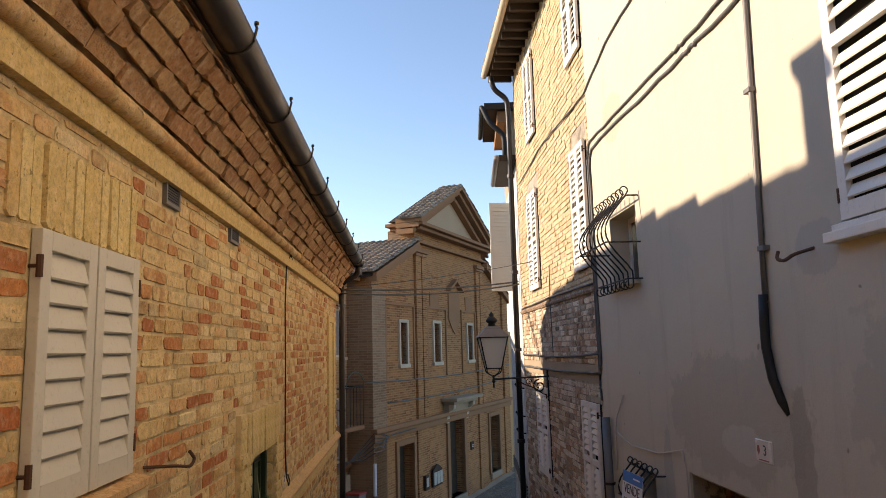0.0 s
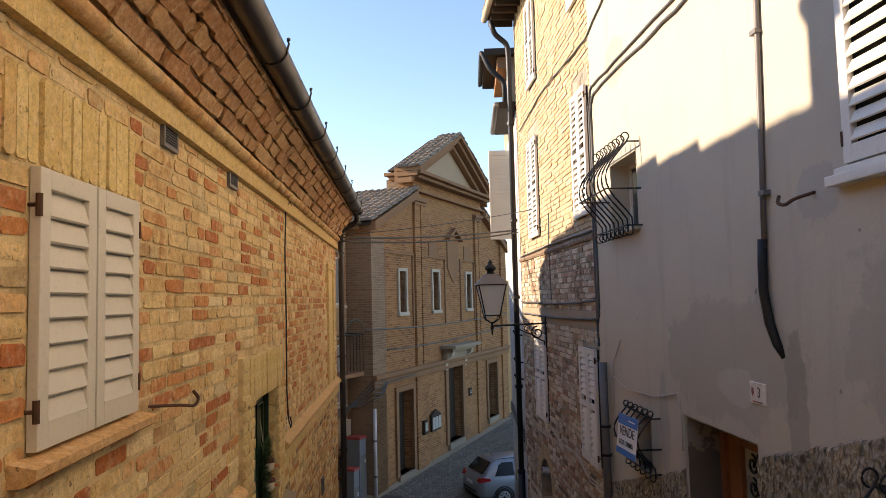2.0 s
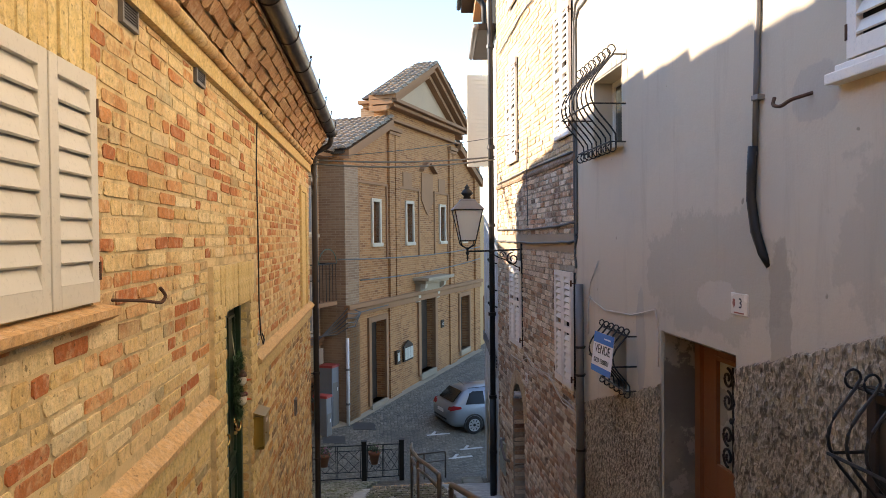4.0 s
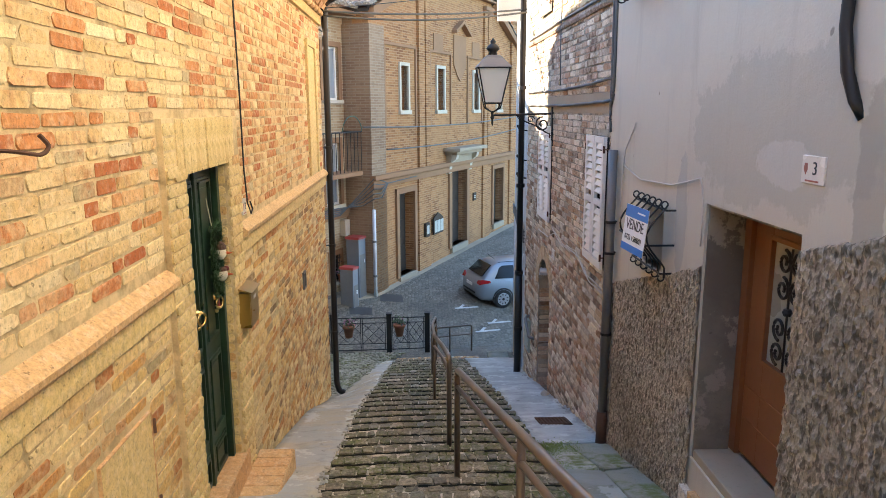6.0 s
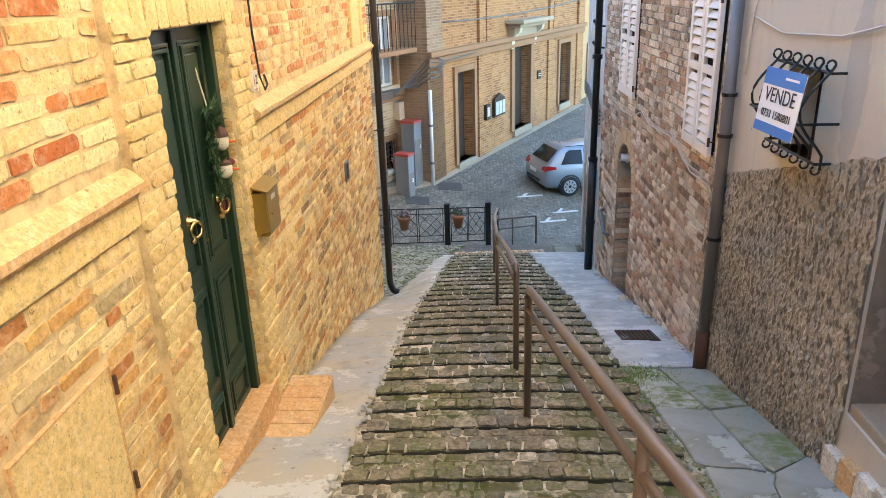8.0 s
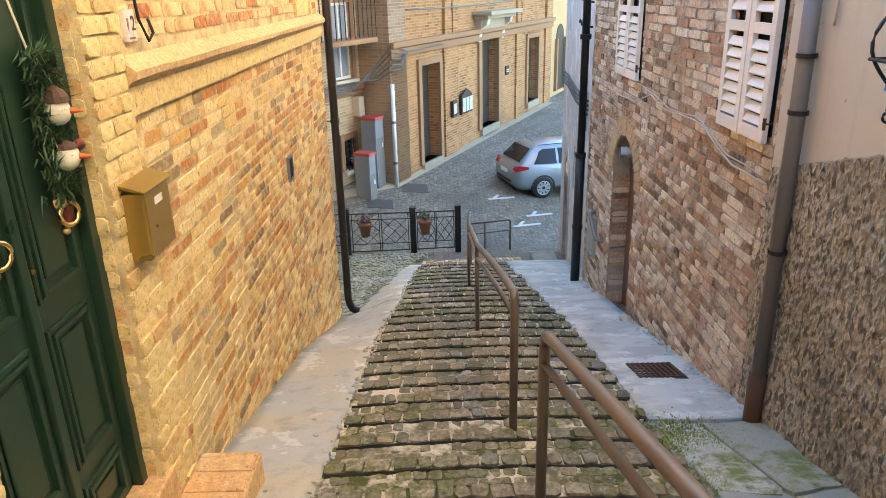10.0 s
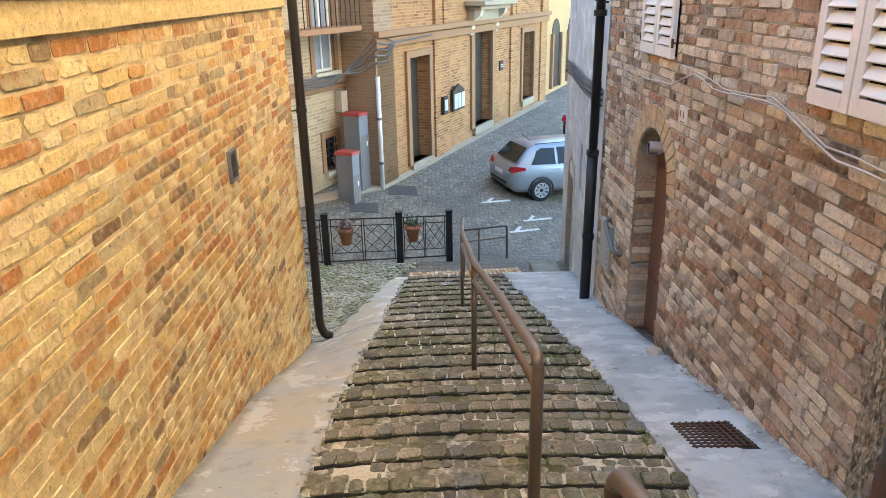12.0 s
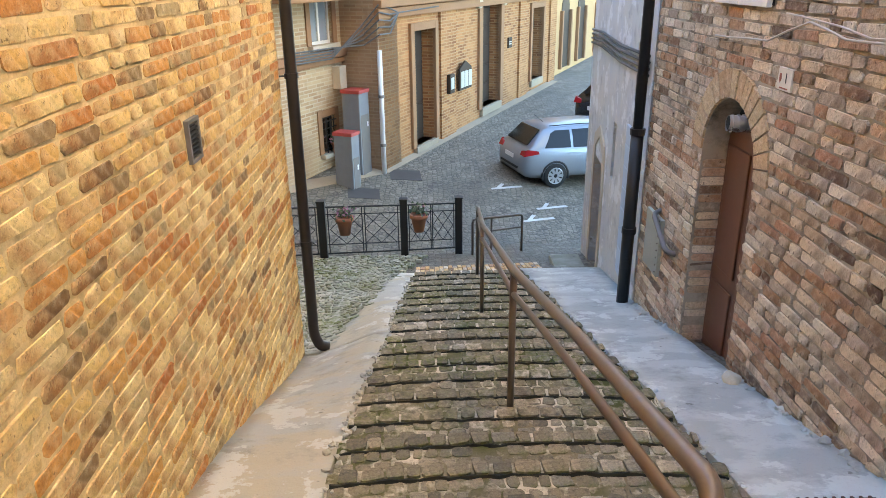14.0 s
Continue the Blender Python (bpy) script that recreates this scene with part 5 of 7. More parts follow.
for z in (-0.3, -0.52):
    part("groove", boxes((X - 0.006, X + 0.002, 4.55, 5.48, z, z + 0.012), bevel=0.002), M_BROWNDOOR, leaf)
M_PANEPALE = plain("pale_frosted_glass", (0.34, 0.34, 0.30), 0.3, 0, 0.3, 8)
M_GLASS = Nodes("dim_glass").done((0.03, 0.035, 0.035), 0.12, spec=0.7)
part("pane", boxes((X + 0.018, X + 0.026, 4.82, 5.28, -0.05, 0.7)), M_PANEPALE, leaf, "pale frosted glass")
part("pane_frame", boxes((X - 0.012, X + 0.002, 4.79, 4.82, -0.08, 0.73), (X - 0.012, X + 0.002, 5.28, 5.31, -0.08, 0.73), (X - 0.012, X + 0.002, 4.82, 5.28, 0.7, 0.73), (X - 0.012, X + 0.002, 4.82, 5.28, -0.08, -0.05), bevel=0.003), M_BROWNDOOR, leaf)


def scroll(bm, cy, cz, r, turn, start, x, rad=0.006, flip=1, n=22):
    """A spiral iron scroll in the plane x."""
    pts = []
    for k in range(n + 1):
        a = start + flip * turn * k / n
        q = r * (1 - 0.75 * k / n)
        pts.append((x, cy + q * math.cos(a), cz + q * math.sin(a)))
    tube(bm, pts, rad, 6)


grille = part("grille", bmesh.new(), M_IRON, leaf, "scrolled wrought iron grille")
bm = bmesh.new()
for cz in (0.6, 0.44, 0.2, 0.05):
    for s in (-1, 1):
        scroll(bm, 5.05 + s * 0.075, cz, 0.072, 8.5, math.pi * (0.5 if cz > 0.3 else -0.5), X - 0.005, 0.010, s)
tube(bm, [(X - 0.005, 5.05, -0.04), (X - 0.005, 5.05, 0.69)], 0.007, 6)
for cz in (0.32,):
    lathe(bm, [(0.02, -0.02), (0.03, 0), (0.02, 0.02)], 10, (X - 0.005, 5.05, cz))
bm.to_mesh(grille.data)
bm.free()
bm = bmesh.new()
tube(bm, rounded([(X - 0.005, 4.66, -0.18), (X - 0.06, 4.66, -0.18), (X - 0.06, 4.8, -0.17), (X - 0.055, 4.9, -0.19)], 0.03), 0.009, 8)
box(bm, X - 0.012, X, 4.63, 4.69, -0.28, -0.1, bevel=0.004)
part("handle", bm, M_IRON, leaf, "black iron lever handle")
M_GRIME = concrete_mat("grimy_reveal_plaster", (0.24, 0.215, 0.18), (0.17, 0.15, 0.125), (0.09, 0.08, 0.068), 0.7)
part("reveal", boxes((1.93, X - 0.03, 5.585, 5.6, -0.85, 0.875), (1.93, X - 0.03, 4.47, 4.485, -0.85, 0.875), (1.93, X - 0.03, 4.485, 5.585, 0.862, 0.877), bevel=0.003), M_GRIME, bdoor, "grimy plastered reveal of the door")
rstep = thing("door_step", "low brick door step before the brown door", "step")
part("tread", boxes((1.93, 2.22, 4.48, 5.59, -1.4, -0.79), bevel=0.015), M_BAND, rstep)
for i in range(8):
    part("brick", boxes((1.86, 1.932, 4.4 + i * 0.155, 4.545 + i * 0.155, -1.42, -0.82 - 0.035 * (i + 0.0)), bevel=0.008), M_BRICK_R if i % 3 else M_TERRACOTTA, rstep)
part("dark_backing", boxes((2.45, 2.5, 4.2, 5.9, -1.0, 1.2)), M_DARK, bdoor)


def belly(y, x0, z0, z1, out, n=14):
    """One bowed bar of a window cage."""
    pts = []
    for k in range(n + 1):
        t = k / n
        pts.append((x0 - out * (0.25 + 0.75 * math.sin(math.pi * min(1, max(0, (1 - t) * 1.15))) ** 1.3) if t < 0.999 else x0 - out * 0.25, y, z0 + (z1 - z0) * t))
    return pts


def window_cage(y0, y1, z0, z1, out, bars, label, curl=0.045):
    t = thing("window_cage", label, "window grille", "bowed window cages")
    for i in range(bars):
        y = y0 + (y1 - y0) * i / (bars - 1)
        bm = bmesh.new()
        pts = belly(y, 1.9, z0, z1, out)
        tube(bm, pts, 0.0075, 6)
        bar = part("bar", bm, M_IRON, t)
        bm = bmesh.new()
        q = pts[-1]
        tube(bm, [(q[0] + curl * (math.cos(a) - 1) * 0.8, q[1], q[2] + 0.9 * curl * math.sin(a)) for a in [4.6 * k / 12 for k in range(13)]], 0.006, 6)
        part("curl", bm, M_IRON, bar)
        bm = bmesh.new()
        q = pts[0]
        tube(bm, [(q[0] + 0.8 * curl * (math.cos(a) - 1), q[1], q[2] - 0.8 * curl * math.sin(a)) for a in [4.2 * k / 12 for k in range(13)]], 0.006, 6)
        part("curl", bm, M_IRON, bar)
    for z, k in ((z0 + (z1 - z0) * 0.06, 0.42), (z0 + (z1 - z0) * 0.45, 1.0), (z1 - 0.04, 0.3)):
        x = 1.9 - out * k
        bm = tube(bmesh.new(), [(1.93, y0, z), (x, y0, z), (x, y1, z), (1.93, y1, z)], 0.008, 6)
        part("hoop", bm, M_IRON, t)
    return t


window_cage(6.35, 7.3, 2.36, 3.2, 0.3, 8, "black wrought iron window cage with bowed bars")
window_cage(6.12, 6.78, 0.27, 0.8, 0.19, 6, "small black wrought iron window cage holding a sale sign", 0.028)
window_cage(2.68, 3.28, 0.4, 0.98, 0.2, 6, "black wrought iron window cage on the roughcast plinth")
ow = thing("small_window", "small dark window behind a bowed iron cage", "window")
part("frame", boxes((1.86, 1.9, 2.72, 2.78, 0.45, 0.95), (1.86, 1.9, 3.2, 3.26, 0.45, 0.95), (1.86, 1.9, 2.78, 3.2, 0.89, 0.95), (1.86, 1.9, 2.78, 3.2, 0.45, 0.51), bevel=0.004), M_WOOD_OLD, ow)
part("pane", boxes((1.875, 1.885, 2.78, 3.2, 0.51, 0.89)), M_GLASS, ow)
for k, (y0, y1, z0, z1) in enumerate((R_WIN_CAGE, R_WIN_SMALL)):
    w = thing("window_%d" % (k + 1), "small dark window recessed in the stucco wall", "window", kind="structure")
    part("window_frame", boxes((2.1, 2.15, y0, y0 + 0.05, z0, z1), (2.1, 2.15, y1 - 0.05, y1, z0, z1), (2.1, 2.15, y0 + 0.05, y1 - 0.05, z1 - 0.05, z1), (2.1, 2.15, y0 + 0.05, y1 - 0.05, z0, z0 + 0.05), bevel=0.004), M_WHITE if k == 0 else M_WOOD_OLD, w)
    part("pane", boxes((2.12, 2.126, y0 + 0.05, y1 - 0.05, z0 + 0.05, z1 - 0.05)), M_GLASS, w)
    part("window_sill", boxes((1.86, 2.1, y0 - 0.04, y1 + 0.04, z0 - 0.045, z0), bevel=0.006), M_STONE, w)
    part("dark_backing", boxes((2.38, 2.42, y0 - 0.1, y1 + 0.1, z0 - 0.1, z1 + 0.1)), M_DARK, w)

M_SIGNBLUE = plain("blue_print", (0.03, 0.19, 0.55), 0.45, 0, 0.05)
M_SIGNWHITE = plain("white_sign_card", (0.78, 0.79, 0.8), 0.45, 0, 0.03)
sign = thing("sale_sign", "blue and white for-sale card tied to the window cage", "sign")
SU = Vector((0.12, 0.0, 1)).normalized()
SO, SR = Vector((1.69, 6.34, 0.585)), Vector((0.06, -1, 0.0)).normalized()


def on_sign(u, v, d):
    n = SR.cross(SU)
    return SO + SR * (0.82 * u) + SU * (0.82 * v) + n * d


part("card", prism(bmesh.new(), [(-0.27, -0.21), (0.27, -0.21), (0.27, 0.21), (-0.27, 0.21)], on_sign, -0.004, 0.0), M_SIGNWHITE, sign)
part("blue_band", prism(bmesh.new(), [(-0.27, 0.1), (0.27, 0.1), (0.27, 0.21), (-0.27, 0.21)], on_sign, 0.0, 0.0015), M_SIGNBLUE, sign, "blue band across the top")
part("blue_band", prism(bmesh.new(), [(-0.27, -0.21), (0.27, -0.21), (0.27, -0.145), (-0.27, -0.145)], on_sign, 0.0, 0.0015), M_SIGNBLUE, sign, "blue band along the foot")
lettering("VENDE", 0.11, faced(on_sign(0, 0.035, 0.002), SR, SU), sign, M_INK, "lettering")
lettering("0733 1580801", 0.059, faced(on_sign(0, -0.085, 0.002), SR, SU), sign, M_INK, "lettering")
part("logo_bar", prism(bmesh.new(), [(0.02, 0.15), (0.2, 0.15), (0.2, 0.165), (0.02, 0.165)], on_sign, 0.0015, 0.0025), M_SIGNWHITE, sign)

# conduit, cables and pipes on the right
cond = thing("conduit", "grey conduit ending in a black corrugated hose", "conduit")
part("grey_pipe", tube(bmesh.new(), [(1.895, 4.12, 8.9), (1.895, 4.13, 4.2), (1.895, 4.2, 2.6), (1.892, 4.22, 2.05)], 0.017, 8), M_PIPE_GREY, cond, smooth=True)
bm = tube(bmesh.new(), [(1.885, 4.225, 2.1), (1.882, 4.235, 1.95), (1.88, 4.235, 1.8), (1.885, 4.2, 1.62), (1.9, 4.15, 1.5), (1.93, 4.12, 1.43)], 0.027, 10)
part("black_hose", bm, M_IRON, cond, "black corrugated hose", smooth=True)
for z in (3.3, 2.35):
    part("clip", boxes((1.87, 1.915, 4.15, 4.22, z, z + 0.03), bevel=0.004), M_PIPE_GREY, cond)
rh = thing("wall_hook", "rusted iron ring hook in the stucco", "hook")
part("hook_bar", tube(bmesh.new(), rounded([(1.92, 3.72, 2.3), (1.82, 3.76, 2.27), (1.79, 3.79, 2.24), (1.78, 3.85, 2.26), (1.8, 3.86, 2.3)], 0.03), 0.01, 6), M_RUST, rh)


def cable_run(pts, r, material, label, wob=0.012, clips=0):
    t = thing("wall_cable", label, "cable", "cables on the right wall")
    ps = [Vector(p) for p in pts]
    out = []
    for a, b in zip(ps, ps[1:]):
        n = max(2, int((b - a).length / 0.25))
        for k in range(n):
            out.append(a.lerp(b, k / n) + Vector((0, random.uniform(-wob, wob), random.uniform(-wob, wob))))
    out.append(ps[-1])
    part("wire", tube(bmesh.new(), out, r, 6), material, t, smooth=True)
    return t


cable_run(rounded([(1.9, -2, 3.9), (1.9, 5.0, 3.94), (1.9, 7.72, 4.0), (1.9, 7.84, 3.9), (1.9, 7.84, 1.6), (1.9, 7.9, 1.5)], 0.12), 0.014, M_CABLE, "grey cable bundle clipped along the stucco")
cable_run(rounded([(1.9, -2, 4.02), (1.9, 5.2, 4.04), (1.9, 7.85, 4.1), (1.9, 7.92, 3.9), (1.9, 7.92, 1.4), (1.9, 7.88, 1.25)], 0.12), 0.012, M_CABLE, "grey cable bundle clipped along the stucco")
cable_run([(1.9, 5.2, 4.95), (1.9, 7.0, 4.9), (1.9, 7.95, 4.7), (1.9, 10.5, 4.85), (1.9, 12.6, 4.75)], 0.011, M_CABLE, "dark cable crossing the upper brick wall")
cable_run([(1.895, 7.9, 1.54), (1.89, 10.0, 1.5), (1.89, 12.9, 1.52)], 0.016, M_CABLE, "twisted cable bundle along the brown brick wall", 0.008)
cable_run([(1.895, 7.88, 1.74), (1.89, 10.0, 1.69), (1.89, 12.9, 1.72)], 0.015, M_CABLE, "twisted cable bundle along the brown brick wall", 0.008)
cable_run([(1.895, 10.3, 3.0), (1.89, 10.32, 2.5), (1.895, 10.3, 1.75)], 0.008, M_CABLE, "thin cable dropping down the brown brick", 0.006)
cable_run([(1.9, 8.0, 2.52), (1.895, 10.6, 2.54), (1.9, 12.9, 2.52)], 0.014, M_CABLE, "dark cable along the brick string course", 0.004)
cable_run([(1.9, 7.95, -0.33), (1.88, 8.4, -0.32), (1.88, 8.95, -0.18), (1.87, 9.15, -0.15), (1.86, 9.9, -0.19), (1.87, 10.28, -0.13), (1.87, 10.75, -0.26), (1.885, 11.6, -0.3)], 0.0065, M_CABLE_PALE, "pale loose cable sagging along the brown brick", 0.006)
cable_run([(1.9, 8.0, -0.29), (1.88, 8.5, -0.27), (1.88, 9.1, -0.13), (1.86, 9.7, -0.16), (1.87, 10.26, -0.11), (1.89, 10.6, -0.1)], 0.0055, M_CABLE_PALE, "pale loose cable sagging along the brown brick", 0.006)
cable_run([(1.9, 7.1, 1.35), (1.895, 7.35, 1.12), (1.895, 7.42, 0.85), (1.897, 7.44, 0.6)], 0.007, M_CABLE_PALE, "thin pale cable on the stucco", 0.004)
cable_run([(1.897, 7.4, 0.98), (1.897, 6.9, 0.9), (1.897, 6.2, 0.93), (1.897, 5.68, 1.03), (1.897, 5.62, 0.9), (1.897, 5.62, 0.6)], 0.006, M_CABLE_PALE, "thin pale cable on the stucco", 0.004)

sp = thing("downpipe_seam", "grey metal downpipe with a rusted foot", "downpipe")
part("pipe", tube(bmesh.new(), [(1.845, 7.56, -1.42), (1.85, 7.57, 0.2), (1.855, 7.6, 1.1)], 0.043, 12), M_PIPE_GREY, sp, smooth=True)
part("foot", tube(bmesh.new(), [(1.842, 7.555, -1.8), (1.845, 7.56, -1.4)], 0.052, 12), M_RUST, sp, "rusted cast iron foot", smooth=True)
for z in (-0.62, 0.16, 0.45):
    bm = lathe(bmesh.new(), [(0.043, -0.012), (0.052, -0.012), (0.052, 0.012), (0.043, 0.012)], 12, (1.85, 7.565, z))
    tube(bm, [(1.85, 7.565, z), (1.95, 7.6, z)], 0.008, 6)
    part("collar", bm, M_IRON, sp)
bp = thing("downpipe_black", "black downpipe at the corner of the brick house", "downpipe")
part("pipe", tube(bmesh.new(), rounded([(1.5, 13.0, 6.95), (1.55, 13.02, 6.7), (1.8, 13.03, 6.5), (1.815, 13.03, 6.2), (1.815, 13.03, -1.3)], 0.1), 0.05, 12), M_PIPE_BLACK, bp, smooth=True)
part("foot", tube(bmesh.new(), [(1.815, 13.03, -1.3), (1.81, 13.03, -3.13)], 0.062, 12), M_PIPE_BLACK, bp, "cast iron lower length", smooth=True)
for z in (5.0, 3.2, 1.8, 0.2, -1.3, -2.3):
    part("collar", lathe(bmesh.new(), [(0.05, -0.03), (0.072, -0.03), (0.072, 0.03), (0.05, 0.03)], 14, (1.815, 13.03, z)), M_PIPE_BLACK, bp)

# brown brick house: bands, arch, door
btrim = thing("trim_brick_house", "brick string course and arch over the side door", "trim", kind="structure")
part("string_course", sweep(bmesh.new(), [(1.95, 2.42), (1.895, 2.43), (1.885, 2.46), (1.9, 2.5), (1.95, 2.5)], 7.91, 12.99, 18, 0.002), M_BRICK_R, btrim)
part("render_band", boxes((1.913, 1.95, 7.91, 12.99, 1.42, 1.62)), M_BAND, btrim, "grey rendered band")
for i in range(17):
    a0, a1 = math.pi * i / 17 + 0.012, math.pi * (i + 1) / 17 - 0.012
    r0, r1 = 0.465, 0.66
    poly = [(11.22 + r * math.cos(a), -1.15 + r * math.sin(a)) for r, a in ((r0, a0), (r1, a0), (r1, a1), (r0, a1))]
    part("voussoir", prism(bmesh.new(), poly, right_face, -0.19, 0.014 + random.uniform(0, 0.008)), M_BRICK_UP, btrim)
N_ARC = 12
for s in (-1, 1):
    poly = [(11.22 + s * 0.461, -1.15)] + [(11.22 + s * 0.46 * math.cos(math.pi / 2 * k / N_ARC), -1.15 + 0.46 * math.sin(math.pi / 2 * k / N_ARC)) for k in range(1, N_ARC + 1)] + [(11.22, -0.685), (11.22 + s * 0.461, -0.685)]
    part("spandrel", prism(bmesh.new(), poly, right_face, -0.44, -0.002), M_MORTAR_R, btrim)
adoor = thing("door_arched", "tall red-brown wooden door inside a brick arch", "door", kind="structure")
AX = 2.12
part("leaf", boxes((AX, AX + 0.05, 10.76, 11.68, -3.0, -0.95), bevel=0.004), M_BROWNWOOD, adoor)
for y0, y1 in ((10.82, 11.19), (11.25, 11.62)):
    for z0, z1 in ((-2.75, -2.2), (-2.08, -1.1)):
        part("panel", boxes((AX - 0.016, AX + 0.002, y0, y1, z0, z1), bevel=0.012), M_BROWNWOOD, adoor)
part("transom", boxes((AX + 0.01, AX + 0.04, 10.7, 11.74, -0.95, -0.6)), M_DARK, adoor)
aq = []
v = -2.95
while v < -1.13:
    aq.append((0.01, 0.2, v, v + 0.064))
    v += 0.072
pieces("brick", aq, lambda u, v, d: (1.93 + u, 11.685 - d, v), M_BRICK_R, btrim, 0.012, 0.003, None, "jamb_bricks", 64)
flue = thing("flue_pipe", "short shiny steel flue pipe over the arched door", "pipe")
M_STEEL = plain("brushed_steel", (0.5, 0.5, 0.52), 0.28, 1.0, 0.1)
part("pipe", tube(bmesh.new(), [(2.16, 11.0, -0.84), (1.82, 11.04, -0.82)], 0.055, 16, False), M_STEEL, flue, smooth=True)
for x in (1.84, 1.88, 1.92):
    part("rib", tube(bmesh.new(), [(x, 11.035, -0.822), (x + 0.012, 11.034, -0.822)], 0.06, 16), M_STEEL, flue)
part("mouth", tube(bmesh.new(), [(1.83, 11.038, -0.82), (1.835, 11.038, -0.82)], 0.05, 16), M_DARK, flue)
panel = thing("meter_panel", "grey-green riveted meter cover on the brick wall", "meter cover")
part("cover", boxes((1.88, 1.92, 12.3, 12.72, -2.5, -1.95), bevel=0.005), plain("grey_green_paint", (0.33, 0.36, 0.31), 0.5), panel)
for z in [-2.46 + 0.07 * i for i in range(8)]:
    bm = bmesh.new()
    bmesh.ops.create_icosphere(bm, subdivisions=1, radius=0.009, matrix=Matrix.Translation((1.878, 12.34, z)))
    part("rivet", bm, M_PIPE_GREY, panel)
pp = thing("wall_pipe", "short grey pipe stub above the meter cover", "pipe")
part("pipe", tube(bmesh.new(), rounded([(1.92, 12.45, -1.9), (1.84, 12.4, -1.92), (1.84, 12.0, -2.12), (1.92, 11.96, -2.14)], 0.04), 0.024, 10), M_PIPE_GREY, pp, smooth=True)
drain = thing("drain_grate", "rusted square drain grate set in the concrete", "drain")
bm = bmesh.new()
gm = Matrix.Rotation(math.atan(-0.2495), 4, "X")


def on_slope(u, v, d):
    p = gm @ Vector((u, v, d))
    return (1.59 + p.x, 8.66 + p.y, stair_z(8.66) + 0.034 + p.z)


for i in range(9):
    c = -0.16 + 0.04 * i
    part("bar", prism(bmesh.new(), [(c - 0.006, -0.2), (c + 0.006, -0.2), (c + 0.006, 0.2), (c - 0.006, 0.2)], on_slope, -0.01, 0.008), M_RUST, drain)
    c = -0.18 + 0.045 * i
    part("bar", prism(bmesh.new(), [(-0.18, c - 0.006), (0.18, c - 0.006), (0.18, c + 0.006), (-0.18, c + 0.006)], on_slope, -0.01, 0.0065), M_RUST, drain)
# Dark plate under the bars; the shaded pit is put into its colour.
part("frame", prism(bmesh.new(), [(-0.19, -0.215), (0.19, -0.215), (0.19, 0.215), (-0.19, 0.215)], on_slope, -0.05, -0.006), M_DARK, drain)

# eaves of the brick house
reave = thing("eaves_right", "overhanging eaves with rafters and pale gutter", "eaves", kind="structure")
part("boards", boxes((1.45, 2.4, 7.6, 13.15, 7.0, 7.05), (1.43, 1.5, 7.6, 13.17, 7.05, 7.13)), M_WOOD_OLD, reave)
for i in range(18):
    y = 7.7 + i * 0.32
    part("rafter", boxes((1.48, 1.93, y, y + 0.07, 6.9, 7.0), bevel=0.005), M_WOOD_OLD, reave)
part("gutter", tube(bmesh.new(), [(1.4, 7.6, 7.05), (1.4, 13.2, 7.03)], 0.06, 12), M_STONE, reave, "pale eaves gutter", smooth=True)
part("tiles", tile_roof("reave", (1.42, 7.5, 7.14), (0, 0.21, 0), (0.36, 0, 0.12), 28, 8, ""), M_ROOF, reave)
part("house_body", boxes((2.4, 8, 7.9, 13.0, -4, 7.3)), M_BAND, reave)


# ---- street lantern ----
lamp = thing("street_lantern", "black iron wall lantern with frosted glass panes", "street lamp")
LX, LY, LZ = 1.1, 10.85, 1.54
M_FROST = Nodes("frosted_glass").done((0.62, 0.64, 0.62), 0.35, spec=0.5)
hw0, hw1, h = 0.11, 0.205, 0.46


def lamp_pt(sx, sy, t, k=1.0):
    w = (hw0 + (hw1 - hw0) * t) * k
    return (LX + sx * w, LY + sy * w, LZ + h * t)


for sx, sy in ((-1, -1), (1, -1), (1, 1), (-1, 1)):
    part("edge_bar", tube(bmesh.new(), [lamp_pt(sx, sy, 0), lamp_pt(sx, sy, 1)], 0.01, 6), M_IRON, lamp)
for a, b in (((-1, -1), (1, -1)), ((1, -1), (1, 1)), ((1, 1), (-1, 1)), ((-1, 1), (-1, -1))):
    bm = bmesh.new()
    vs = [bm.verts.new(lamp_pt(*q, t, k)) for k in (0.97, 0.93) for q, t in ((a, 0.0), (b, 0.0), (b, 1.0), (a, 1.0))]
    for q in ((0, 1, 2, 3), (7, 6, 5, 4), (0, 4, 5, 1), (1, 5, 6, 2), (2, 6, 7, 3), (3, 7, 4, 0)):
        bm.faces.new([vs[k] for k in q])
    part("pane", bm, M_FROST, lamp)
bm = bmesh.new()
for t, r in ((0.0, 0.012), (1.0, 0.016)):
    ring = [lamp_pt(sx, sy, t) for sx, sy in ((-1, -1), (1, -1), (1, 1), (-1, 1), (-1, -1))]
    for p, q in zip(ring, ring[1:]):
        tube(bm, [p, q], r, 6)
part("rim", bm, M_IRON, lamp)
bm = bmesh.new()
rings = []
for w, z in ((0.23, 0.46), (0.22, 0.475), (0.12, 0.58), (0.11, 0.6), (0.08, 0.62)):
    rings.append([bm.verts.new((LX + sx * w, LY + sy * w, LZ + z)) for sx, sy in ((-1, -1), (1, -1), (1, 1), (-1, 1))])
for q, w in zip(rings, rings[1:]):
    for k in range(4):
        bm.faces.new((q[k], q[(k + 1) % 4], w[(k + 1) % 4], w[k]))
bm.faces.new(rings[0][::-1])
bm.faces.new(rings[-1])
hood = part("hood", bm, M_PIPE_GREY, lamp, "grey metal hood")
